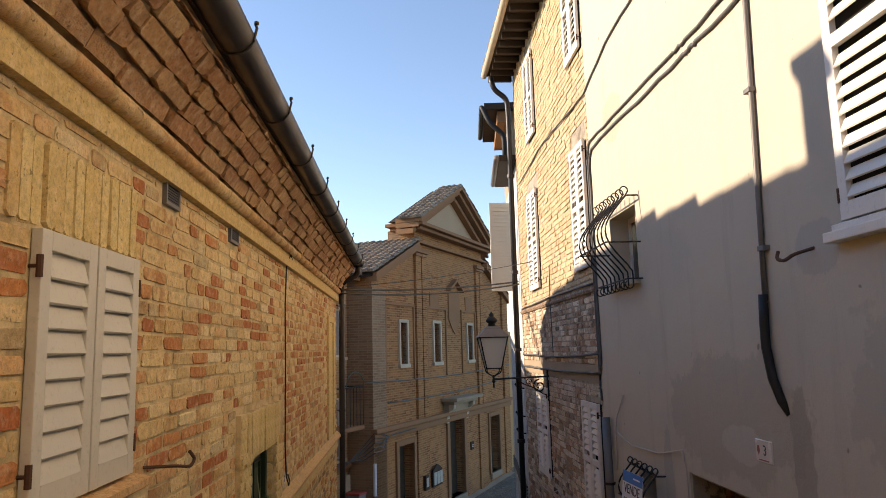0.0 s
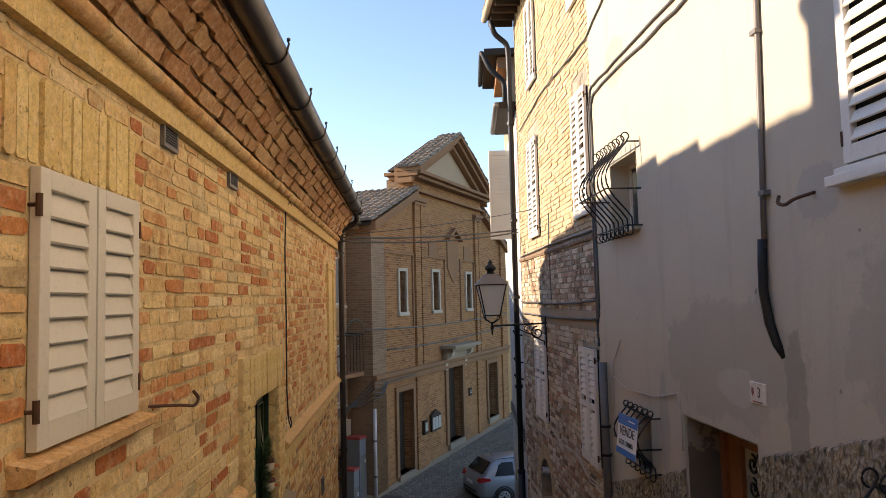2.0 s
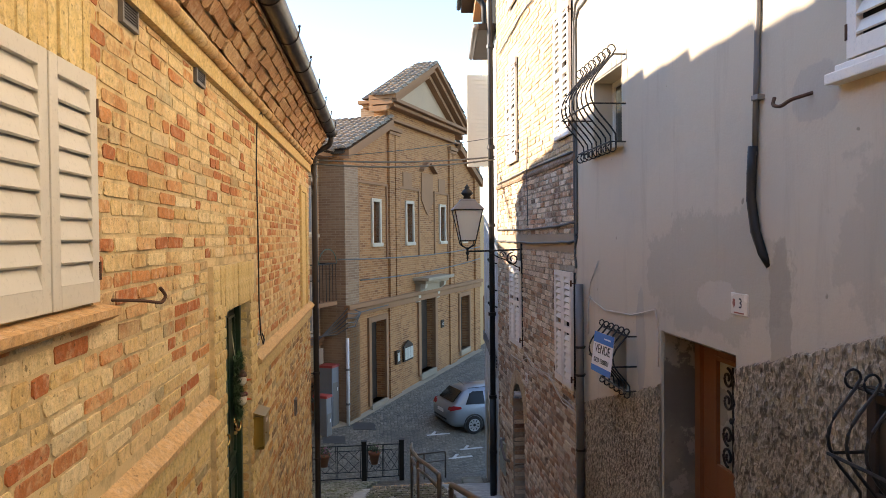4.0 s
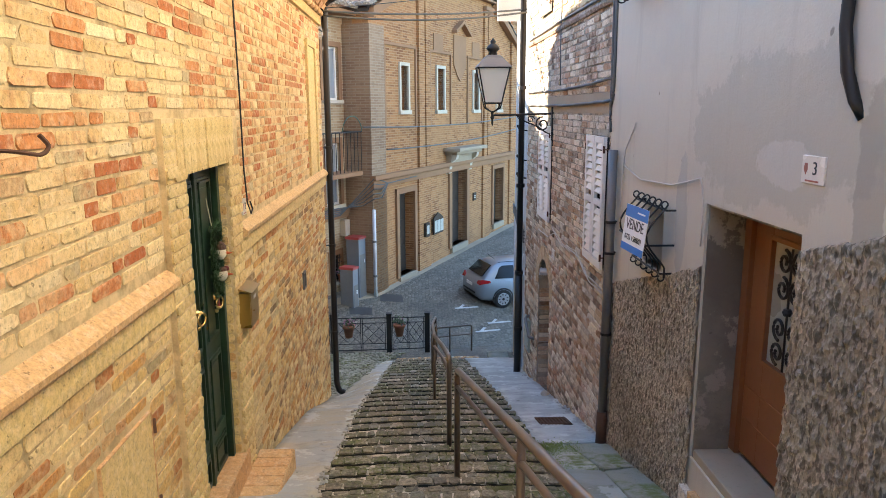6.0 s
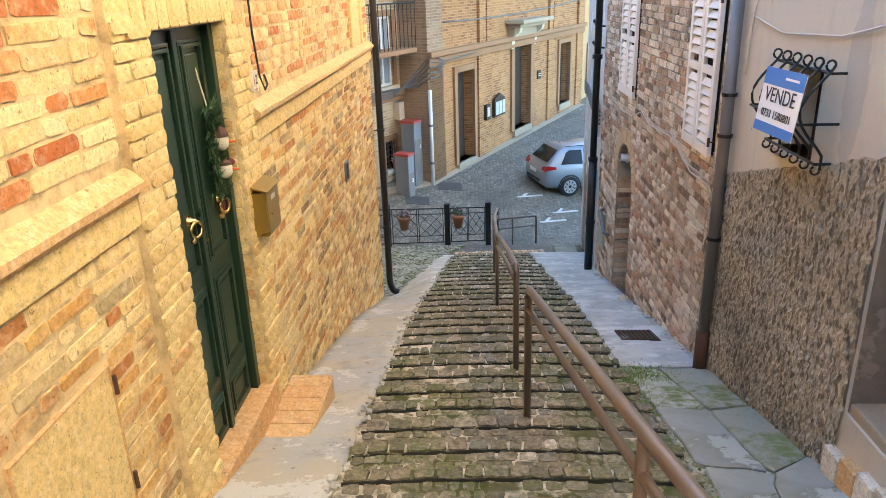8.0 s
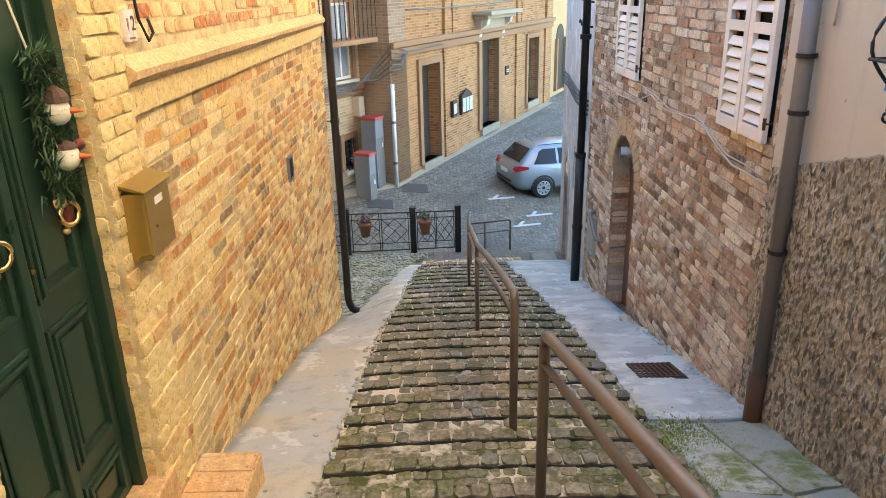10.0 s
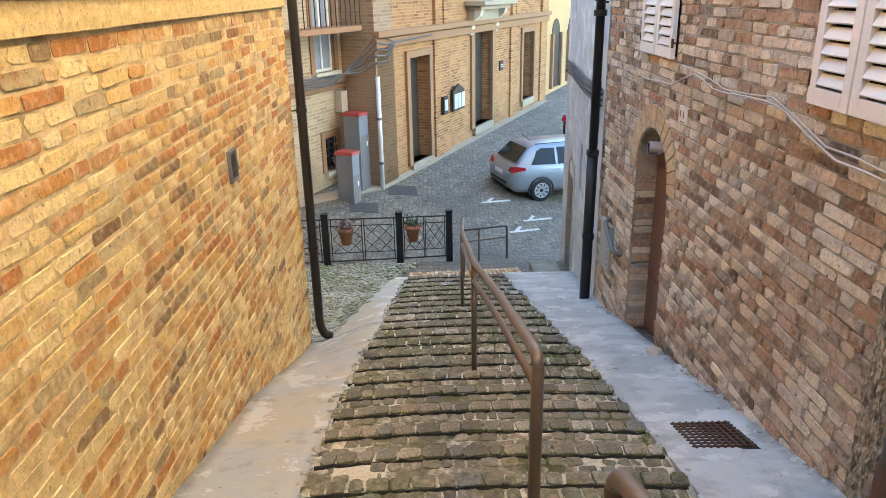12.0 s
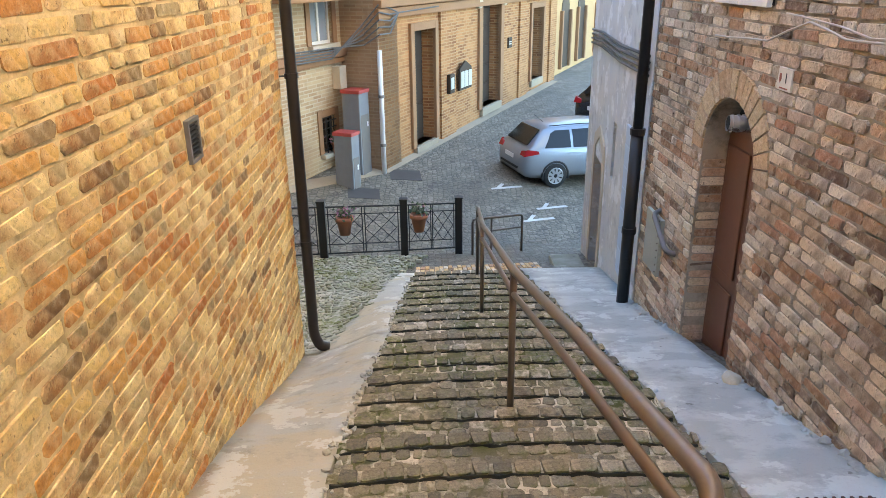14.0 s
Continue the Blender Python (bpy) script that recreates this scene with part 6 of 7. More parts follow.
part("finial", lathe(bmesh.new(), [(0.05, 0.6), (0.06, 0.63), (0.05, 0.66), (0.085, 0.69), (0.09, 0.71), (0.06, 0.75), (0.03, 0.77), (0.04, 0.79), (0.02, 0.82), (0.004, 0.84)], 14, (LX, LY, LZ)), M_IRON, hood, smooth=True)
bm = bmesh.new()
for sx, sy in ((-1, -1), (1, -1), (1, 1), (-1, 1)):
    tube(bm, rounded([lamp_pt(sx, sy, 0), (LX + sx * 0.1, LY + sy * 0.1, LZ - 0.06), (LX + sx * 0.02, LY + sy * 0.02, LZ - 0.11), (LX, LY, LZ - 0.13)], 0.05), 0.009, 6)
lathe(bm, [(0.004, -0.3), (0.016, -0.26), (0.012, -0.22), (0.03, -0.19), (0.016, -0.15), (0.022, -0.1)], 10, (LX, LY, LZ))
part("cradle", bm, M_IRON, lamp)
bm = bmesh.new()
tube(bm, [(LX, LY, LZ - 0.16), (1.93, LY, LZ - 0.14)], 0.014, 8)
arm = part("arm", bm, M_IRON, lamp, "wrought iron bracket arm")
bm = bmesh.new()


def scroll_xz(bm, cx, cz, r, turn, start, flip, y, rad=0.008, n=24):
    pts = []
    for k in range(n + 1):
        a = start + flip * turn * k / n
        q = r * (1 - 0.72 * k / n)
        pts.append((cx + q * math.cos(a), y, cz + q * math.sin(a)))
    tube(bm, pts, rad, 6)


scroll_xz(bm, 1.78, LZ - 0.28, 0.1, 9, math.pi / 2, 1, LY, 0.012)
scroll_xz(bm, 1.62, LZ - 0.215, 0.05, 8, 0, 1, LY)
scroll_xz(bm, 1.47, LZ - 0.195, 0.035, 8, math.pi, -1, LY)
tube(bm, rounded([(1.42, LY, LZ - 0.155), (1.55, LY, LZ - 0.25), (1.7, LY, LZ - 0.3), (1.84, LY, LZ - 0.4), (1.93, LY, LZ - 0.42)], 0.06), 0.01, 6)
part("scrolls", bm, M_IRON, arm)
part("wall_plate", boxes((1.895, 1.92, LY - 0.04, LY + 0.04, LZ - 0.5, LZ - 0.05), bevel=0.006), M_IRON, arm)


# ---- handrails ----
def handrail(line, posts, label, mid=0.14, r=0.0245, ends=(True, True)):
    t = thing("handrail", label, "handrail", "stair handrails")
    top = []
    for x, y in line:
        top.append((x, y, stair_z(y) + 0.955))
    low = [(x, y, z - mid) for x, y, z in top]
    pts = list(top)
    if ends[0]:
        pts = [(top[0][0], top[0][1], stair_z(top[0][1]) - 0.02)] + pts
    if ends[1]:
        pts = pts + [(top[-1][0], top[-1][1], stair_z(top[-1][1]) - 0.02)]
    part("top_rail", tube(bmesh.new(), rounded(pts, 0.075, 6), r, 14), M_RAIL, t, smooth=True)
    part("lower_rail", tube(bmesh.new(), low, r * 0.72, 12), M_RAIL, t, smooth=True)
    for x, y in posts:
        part("post", tube(bmesh.new(), [(x, y, stair_z(y) - 0.05), (x, y, stair_z(y) + 0.95)], r * 0.86, 12), M_RAIL, t, smooth=True)
    return t


handrail([(0.72, 1.4), (0.54, 4.15), (0.384, 6.475)], [(0.675, 2.0), (0.54, 4.15)], "brown tubular handrail down the middle of the steps", ends=(False, True))
handrail([(0.362, 7.45), (0.34, 8.6), (0.284, 9.99), (0.31, 12.66), (0.42, 14.86)], [(0.283, 9.99), (0.31, 12.66)], "brown tubular handrail down the middle of the steps")
br = thing("barrier_rail", "brown tubular barrier at the foot of the steps", "barrier")
bz = -4.28
part("top_rail", tube(bmesh.new(), rounded([(0.5, 17.2, bz - 0.1), (0.5, 17.2, bz + 0.68), (1.36, 17.6, bz + 0.62), (1.36, 17.6, bz - 0.35)], 0.06), 0.022, 10), M_RAIL, br, smooth=True)
part("lower_rail", tube(bmesh.new(), [(0.5, 17.2, bz + 0.45), (1.36, 17.6, bz + 0.4)], 0.016, 8), M_RAIL, br)
part("post", tube(bmesh.new(), [(0.82, 17.35, bz - 0.3), (0.82, 17.35, bz + 0.66)], 0.018, 8), M_RAIL, br)


# ---- fence at the landing ----
fence = thing("fence", "black iron fence with crossed bars between posts", "fence")
posts = [(-4.35, 15.7), (-3.1, 16.25), (-1.87, 16.8), (-0.61, 17.12), (0.28, 17.38)]
for x, y in posts:
    z = ground_z(x, y)
    bm = boxes((x - 0.06, x + 0.06, y - 0.06, y + 0.06, z - 0.15, z + 0.93), bevel=0.008)
    post = part("post", bm, M_IRON, fence)
    part("cap", boxes((x - 0.068, x + 0.068, y - 0.068, y + 0.068, z + 0.93, z + 0.95), bevel=0.004), M_IRON, post)
for (xa, ya), (xb, yb) in zip(posts, posts[1:]):
    a, b = Vector((xa, ya, ground_z(xa, ya))), Vector((xb, yb, ground_z(xb, yb)))
    d = (b - a).normalized()
    a, b = a + d * 0.06, b - d * 0.06

    def on(t, h):
        p = a.lerp(b, t)
        return (p.x, p.y, p.z + h)

    bm = bmesh.new()
    for h in (0.07, 0.22, 0.72, 0.84):
        tube(bm, [on(0, h), on(1, h)], 0.013 if h in (0.07, 0.84) else 0.008, 6)
    section = part("section", bm, M_IRON, fence)
    nb = 2
    for k in range(nb + 1):
        t = 0.03 + 0.94 * k / nb
        for e in ((-0.018, 0.018) if 0 < k < nb else (0,)):
            part("upright", tube(bmesh.new(), [on(t + e, 0.07), on(t + e, 0.84)], 0.009, 6), M_IRON, section)
    for k in range(nb):
        t0, t1 = 0.05 + 0.94 * k / nb, 0.01 + 0.94 * (k + 1) / nb
        m = (t0 + t1) / 2
        for p, q in (((t0, 0.22), (t1, 0.72)), ((t0, 0.72), (t1, 0.22)), ((t0, 0.47), (m, 0.72)), ((m, 0.72), (t1, 0.47)), ((t0, 0.47), (m, 0.22)), ((m, 0.22), (t1, 0.47))):
            part("lattice_bar", tube(bmesh.new(), [on(*p), on(*q)], 0.006, 5), M_IRON, section)
M_POT = plain("terracotta_pot", (0.30, 0.115, 0.06), 0.8)
M_LEAF = plain("dull_green_leaf", (0.05, 0.075, 0.03), 0.6)
M_PETAL = plain("dusty_pink_petal", (0.3, 0.14, 0.2), 0.6)


def flower_pot(x, y, z, label, s=1.0, bloom=True):
    t = thing("flower_pot", label, "flower pot", "flower pots")
    part("pot", lathe(bmesh.new(), [(0.055 * s, -0.2 * s), (0.085 * s, -0.04 * s), (0.1 * s, -0.04 * s), (0.1 * s, 0.0), (0.085 * s, 0.0), (0.08 * s, -0.03 * s)], 16, (x, y, z)), M_POT, t, smooth=True)
    rn = random.Random(int(x * 100))
    for name, m, cnt in (("leaves", M_LEAF, 70), ("flowers", M_PETAL, 40 if bloom else 6)):
        bm = bmesh.new()
        for _ in range(cnt):
            p = Vector((x + rn.gauss(0, 0.05 * s), y + rn.gauss(0, 0.05 * s), z + rn.uniform(0, 0.1 * s)))
            u = Vector((rn.gauss(0, 1), rn.gauss(0, 1), rn.gauss(0, 1))).normalized() * 0.022 * s
            w = u.orthogonal().normalized() * 0.016 * s
            bm.faces.new([bm.verts.new(q) for q in (p - u, p + w, p + u, p - w)])
        part(name, bm, m, t)["kind"] = "stuff"


for t, (i, f) in enumerate(((2, 0.28), (3, 0.27))):
    (xa, ya), (xb, yb) = posts[i], posts[i + 1]
    x, y = xa + (xb - xa) * f, ya + (yb - ya) * f
    flower_pot(x, y - 0.12, ground_z(x, y) + 0.72, "terracotta flower pot hung on the iron fence", 1.45, t == 0)
# brick edge and curved steps at the foot
kerb = thing("brick_edging", "row of bricks on edge at the foot of the steps", "edging", kind="structure")
for r in range(4):
    for i in range(27):
        x = -0.4 + i * 0.066
        y = 14.93 + 0.2 * (x / 1.3) + r * 0.225
        z = stair_z(y + 0.11)
        bm = bmesh.new()
        rt = Matrix.Translation((x, y + 0.11, z - 0.02 + random.uniform(-0.008, 0.006))) @ Matrix.Rotation(math.atan(-0.2495), 4, "X")
        box(bm, 0, 0.058, -0.108, 0.108, -0.1, 0.02, bevel=0.008)
        bmesh.ops.transform(bm, matrix=rt, verts=bm.verts[:])
        part("brick", bm, M_TERRACOTTA if (i * 7 + r * 3) % 5 > 1 else M_BRICK_R, kerb)
tagged(part("stone_block", boxes((1.6, 2.05, 15.7, 16.3, -4.4, -3.86), bevel=0.03), M_CONC_OLD, None), "mossy stone block beside the blue-grey wall", "stone block")
tagged(part("small_rock", bmesh.new(), M_STONE, None), "small grey stone lying by the arched door", "stone")
bm = bmesh.new()
bmesh.ops.create_icosphere(bm, subdivisions=3, radius=0.06, matrix=Matrix.Translation((1.83, 10.45, stair_z(10.45) + 0.05)) @ Matrix.Diagonal((1, 1.3, 0.7, 1)))
for v in bm.verts:
    v.co += v.normal * 0.02 * noise.noise(v.co * 18)
bm.to_mesh(bpy.data.objects["small_rock"].data)
bm.free()


# ---- church ----
M_CHURCHPANE = plain("dark_leaded_pane", (0.05, 0.03, 0.025), 0.5, spec=0.15)
CH = pose(-0.55, 22.4, 0, 0, 0, 64.5)


def ch_place(u, v, d):
    return (u, -d, v)


church = thing("church", "brick church front with pediment and narrow windows", "church")
church.matrix_basis = CH
C_DOORS = [(0.08, 1.16, -3.62, -1.06), (4.2, 5.64, -3.42, -0.72), (8.65, 9.85, -3.25, -0.98)]
C_WINS = [(0.34, 0.82, 1.42, 2.72), (3.02, 3.56, 1.42, 2.76), (6.35, 6.87, 1.42, 2.76), (9.0, 9.5, 1.42, 2.76)]
HO = C_DOORS + C_WINS
part("wall", slab(bmesh.new(), cuts(-1.5, 11.4, HO, 0), cuts(-4.6, 3.9, HO, 2), in_any(HO), ch_place, -0.5, 0.0), M_CHURCH, church)
part("gable", prism(bmesh.new(), [(-1.5, 3.9), (11.4, 3.9), (11.4, 4.05), (8.3, 5.4), (8.3, 5.85), (1.6, 5.85), (1.6, 5.4), (-1.5, 4.05)], ch_place, -0.5, 0.0), M_CHURCH, church)
part("side_wall", boxes((-1.5, -1.0, 0.5, 14, -4.6, 4.0), (10.9, 11.4, 0.5, 14, -4.6, 4.0)), M_CHURCH_SIDE, church)
part("corner_pilaster", boxes((-1.56, -0.72, -0.06, 0.85, -4.6, 3.72), bevel=0.01), M_CHURCH_SIDE, church)
for a, b in ((1.5, 1.92), (2.0, 2.34), (7.38, 7.72), (7.8, 8.14), (10.7, 11.44)):
    part("pilaster", boxes((a, b, -0.09, 0.0, -0.4, 5.1), bevel=0.01), M_CHURCH, church)
    part("capital", boxes((a - 0.06, b + 0.06, -0.17, 0.0, 5.1, 5.24), (a - 0.03, b + 0.03, -0.13, 0.0, 4.98, 5.08), bevel=0.015), M_CHURCH_TRIM, church)
for a, b in ((1.5, 2.34), (7.38, 8.14), (-1.5, -0.75), (10.7, 11.4)):
    part("plinth", boxes((a - 0.03, b + 0.03, -0.06, 0.0, -4.6, -0.7)), M_CHURCH, church)
part("string_course", boxes((-1.6, 11.5, -0.2, 0.0, -0.5, -0.36), (-1.58, 11.48, -0.12, 0.0, -0.72, -0.52), bevel=0.02), M_CHURCH_TRIM, church)
for a, b in ((-0.7, 1.42), (2.4, 4.2), (5.7, 7.3)):
    part("panel_moulding", boxes((a, b, -0.05, 0.0, 3.25, 3.33), (a, a + 0.08, -0.05, 0.0, 0.9, 3.24), (b - 0.08, b, -0.05, 0.0, 0.9, 3.24)), M_CHURCH_TRIM, church)
for a, b in ((-1.6, 1.55), (8.35, 11.5)):
    lo, hi = (4.02, 5.36) if a < 0 else (5.36, 4.02)
    part("raking_cornice", prism(bmesh.new(), [(a, lo - 0.16), (b, hi - 0.16), (b, hi + 0.1), (a, lo + 0.1)], ch_place, -0.1, 0.24), M_CHURCH_TRIM, church)
part("attic_cornice", boxes((1.2, 8.7, -0.5, 0.9, 5.96, 6.08), (1.35, 8.55, -0.34, 0.8, 5.84, 5.95), (1.5, 8.4, -0.2, 0.0, 5.42, 5.5), bevel=0.02), M_CHURCH_TRIM, church)
part("tympanum", prism(bmesh.new(), [(1.5, 6.08), (8.4, 6.08), (4.95, 7.75)], ch_place, -0.5, -0.05), plain("smooth_render", (0.44, 0.32, 0.21), 0.9, 0, 0.15, 4, 0.2), church)
for s in (-1, 1):
    e, ap = (4.95 + s * 3.85, 6.06), (4.95, 7.88)
    for dz, d, w in ((0.0, 0.52, 0.14), (-0.17, 0.38, 0.15), (-0.38, 0.18, 0.16)):
        part("pediment_moulding", prism(bmesh.new(), [(e[0], e[1] + dz), (ap[0], ap[1] + dz), (ap[0], ap[1] + dz + w), (e[0], e[1] + dz + w)], ch_place, -0.45, d), M_CHURCH_TRIM, church)
part("attic_block", boxes((1.6, 8.3, 0.5, 1.0, 4.0, 5.9)), M_CHURCH_SIDE, church)
roof = part("roof", prism(bmesh.new(), [(1.15, 6.12), (8.75, 6.12), (4.95, 7.95)], ch_place, -0.75, -0.46), M_WOOD_OLD, church)
part("tiles", tile_roof("roofa", (1.02, -0.55, 6.14), (0, 0.23, 0), (0.328, 0, 0.157), 4, 12, ""), M_ROOF, roof)
part("tiles", tile_roof("roofb", (8.88, -0.55, 6.14), (0, 0.23, 0), (-0.328, 0, 0.157), 4, 12, ""), M_ROOF, roof)
roof2 = part("aisle_roof", prism(bmesh.new(), [(-1.7, 4.1), (1.6, 5.5), (1.6, 5.4), (-1.7, 4.0)], ch_place, -14, 0.1), M_WOOD_OLD, church)
part("tiles", tile_roof("roofc", (-1.8, -0.25, 4.1), (0, 0.24, 0), (0.34, 0, 0.143), 60, 10, ""), M_ROOF, roof2)
roof3 = part("aisle_roof", prism(bmesh.new(), [(8.3, 5.4), (11.6, 4.0), (11.6, 4.1), (8.3, 5.5)], ch_place, -14, 0.1), M_WOOD_OLD, church)
part("tiles", tile_roof("roofd", (11.7, -0.25, 4.1), (0, 0.24, 0), (-0.34, 0, 0.143), 60, 10, ""), M_ROOF, roof3)
for a, b, c, e in C_WINS:
    w = part("window", boxes((a - 0.1, a, -0.06, 0.12, c - 0.08, e + 0.1), (b, b + 0.1, -0.06, 0.12, c - 0.08, e + 0.1), (a, b, -0.06, 0.12, e, e + 0.1), (a - 0.13, b + 0.13, -0.1, 0.12, c - 0.12, c - 0.0), bevel=0.008), M_STONE, church, "narrow window with pale stone frame")
    part("pane", boxes((a, b, 0.2, 0.22, c, e)), M_CHURCHPANE, w)
    m = (a + b) / 2
    part("mullion", boxes((m - 0.025, m + 0.025, 0.16, 0.2, c, e), (a, b, 0.165, 0.2, (c + e) / 2 - 0.02, (c + e) / 2 + 0.02)), M_REDBROWN, w)
for k, (a, b, c, e) in enumerate(C_DOORS):
    w = 0.24 if k == 1 else 0.17
    d = part("door", boxes((a, b, 0.3, 0.36, c, e)), M_WOOD_OLD, church, "old grey-brown wooden door in a stone frame")
    part("frame", boxes((a - w, a, -0.07, 0.1, c - 0.02, e + w), (b, b + w, -0.07, 0.1, c - 0.02, e + w), (a, b, -0.07, 0.1, e, e + w), bevel=0.012), M_CHURCH_TRIM, d)
    m = (a + b) / 2
    for y0, y1 in ((a + 0.06, m - 0.03), (m + 0.03, b - 0.06)):
        n = 3 if k != 1 else 5
        for i in range(n):
            z0 = c + 0.1 + (e - c - 0.1) * i / n
            z1 = c + 0.02 + (e - c - 0.1) * (i + 1) / n
            part("panel", boxes((y0, y1, 0.27, 0.305, z0, z1), bevel=0.014), M_WOOD_OLD, d)
    part("threshold", boxes((a - 0.05, b + 0.05, -0.1, 0.35, c - 0.22, c), bevel=0.015), M_BAND, d, "pale stone threshold")
hood = part("door_hood", boxes((3.55, 6.3, -0.62, 0.0, 0.02, 0.14), (3.7, 6.15, -0.45, 0.0, -0.1, 0.01), (3.8, 6.05, -0.2, 0.0, -0.42, -0.1), bevel=0.02), M_BAND, church, "weathered stone hood over the main door")
for a in (3.82, 5.78):
    part("bracket", prism(bmesh.new(), [(-0.02, -0.1), (0.4, -0.1), (0.36, -0.25), (0.15, -0.4), (0.1, -0.75), (-0.02, -0.8)], lambda u, v, d: (d, -u, v), a, a + 0.22), M_STONE, hood)
niche = part("wall_niche", prism(bmesh.new(), [(4.42, 2.95), (4.75, 2.6), (5.0, 2.42), (5.25, 2.6), (5.58, 2.95), (5.55, 3.95), (4.45, 3.95)], ch_place, 0.0, 0.04), M_CHURCH_TRIM, church)
part("niche_hood", prism(bmesh.new(), [(4.3, 3.98), (5.0, 4.35), (5.7, 3.98), (5.7, 4.08), (5.0, 4.47), (4.3, 4.08)], ch_place, 0.0, 0.2), M_CHURCH_TRIM, niche)
for a in (2.75, 6.2):
    part("small_panel", boxes((a, a + 0.75, -0.03, 0.0, 3.3, 3.85), bevel=0.006), M_CHURCH_TRIM, church)
# things fixed to the church front
M_BOARD = plain("notice_paper", (0.42, 0.42, 0.38), 0.6, spec=0.2)


def fixed(name, label, category):
    t = thing(name, label, category)
    t.matrix_basis = CH
    return t


board = fixed("notice_board", "dark framed notice board with papers", "notice board")
part("frame", prism(bmesh.new(), [(2.42, -2.68), (3.2, -2.68), (3.2, -2.15), (2.81, -1.97), (2.42, -2.15)], ch_place, 0.09, 0.14), M_WOOD_OLD, board)
for i in range(3):
    part("paper", boxes((2.5 + i * 0.25, 2.71 + i * 0.25, -0.147, -0.141, -2.62, -2.22)), M_BOARD, board)
b2 = fixed("notice_case", "small dark wall case with a notice", "notice board")
part("case", boxes((1.78, 2.06, -0.16, -0.06, -2.66, -2.2), bevel=0.01), M_WOOD_OLD, b2)
part("paper", boxes((1.83, 2.01, -0.165, -0.16, -2.56, -2.28)), M_BOARD, b2)
b3 = fixed("wall_plaque", "small dark plaque beside the main door", "plaque")
part("plate", boxes((6.35, 6.65, -0.05, 0.0, -2.0, -1.7), bevel=0.005), M_WOOD_OLD, b3)
part("text_bar", boxes((6.4, 6.6, -0.054, -0.05, -1.84, -1.81), (6.4, 6.6, -0.054, -0.05, -1.9, -1.87)), M_BOARD, b3)
wp = fixed("downpipe_white", "white plastic downpipe at the church corner", "downpipe")
part("pipe", tube(bmesh.new(), [(-1.62, -0.12, -1.3), (-1.62, -0.12, -3.9)], 0.05, 12), plain("white_plastic", (0.6, 0.6, 0.6), 0.5), wp, smooth=True)
for z in (-2.2, -3.2):
    part("collar", lathe(bmesh.new(), [(0.05, -0.03), (0.065, -0.03), (0.065, 0.03), (0.05, 0.03)], 12, (-1.62, -0.12, z)), M_PIPE_GREY, wp)
for k, (a, b, z0, z1, y) in enumerate(((-2.1, -1.72, -4.3, -2.03, 0.12), (-2.86, -2.58, -4.3, -2.71, -0.12))):
    u = fixed("utility_cabinet", "grey street cabinet with a red cap", "utility cabinet")
    u["group"] = "street cabinets"
    part("body", boxes((a, b, y, y + 0.4, z0, z1 - 0.07), bevel=0.012), plain("grey_blue_cabinet", (0.17, 0.19, 0.22), 0.5), u)
    part("cap", boxes((a - 0.02, b + 0.02, y - 0.02, y + 0.42, z1 - 0.07, z1), bevel=0.012), plain("red_cap", (0.38, 0.05, 0.045), 0.5), u, "red plastic cap")
    part("door_panel", boxes((a + 0.04, b - 0.04, y - 0.008, y, z0 + 0.35, z1 - 0.5), bevel=0.003), M_PIPE_GREY, u)
    part("lock", boxes((b - 0.12, b - 0.08, y - 0.016, y - 0.008, z1 - 0.75, z1 - 0.65)), M_SIGNWHITE, u)

# house beside the church
house = thing("house", "pale brick house beside the church with barred window", "house")
house.matrix_basis = CH
H_H = [(-2.62, -1.86, -1.15, 0.55), (-2.46, -1.99, -3.28, -2.55), (-5.2, -4.4, -1.15, 0.55), (-2.55, -1.8, 1.7, 3.1)]


def h_place(u, v, d):
    return (u, 0.8 - d, v)


part("wall", slab(bmesh.new(), cuts(-12, -1.52, H_H, 0), cuts(-4.6, 3.9, H_H, 2), in_any(H_H), h_place, -0.4, 0.0), M_HOUSE, house)
# House body behind the front wall; the unlit inside is painted near-black.
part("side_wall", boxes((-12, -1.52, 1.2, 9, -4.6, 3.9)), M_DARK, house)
part("string_course", boxes((-12, -1.57, 0.66, 0.8, -1.42, -1.27), (-12, -1.57, 0.72, 0.8, -1.54, -1.44), bevel=0.015), M_CHURCH_TRIM, house)
part("eave", boxes((-12, -1.6, 0.3, 1.2, 3.9, 4.02), bevel=0.02), M_CHURCH_TRIM, house)
part("roof", tile_roof("roofh", (-12, 0.2, 4.03), (0.24, 0, 0), (0, 0.36, 0.14), 43, 8, ""), M_ROOF, house)
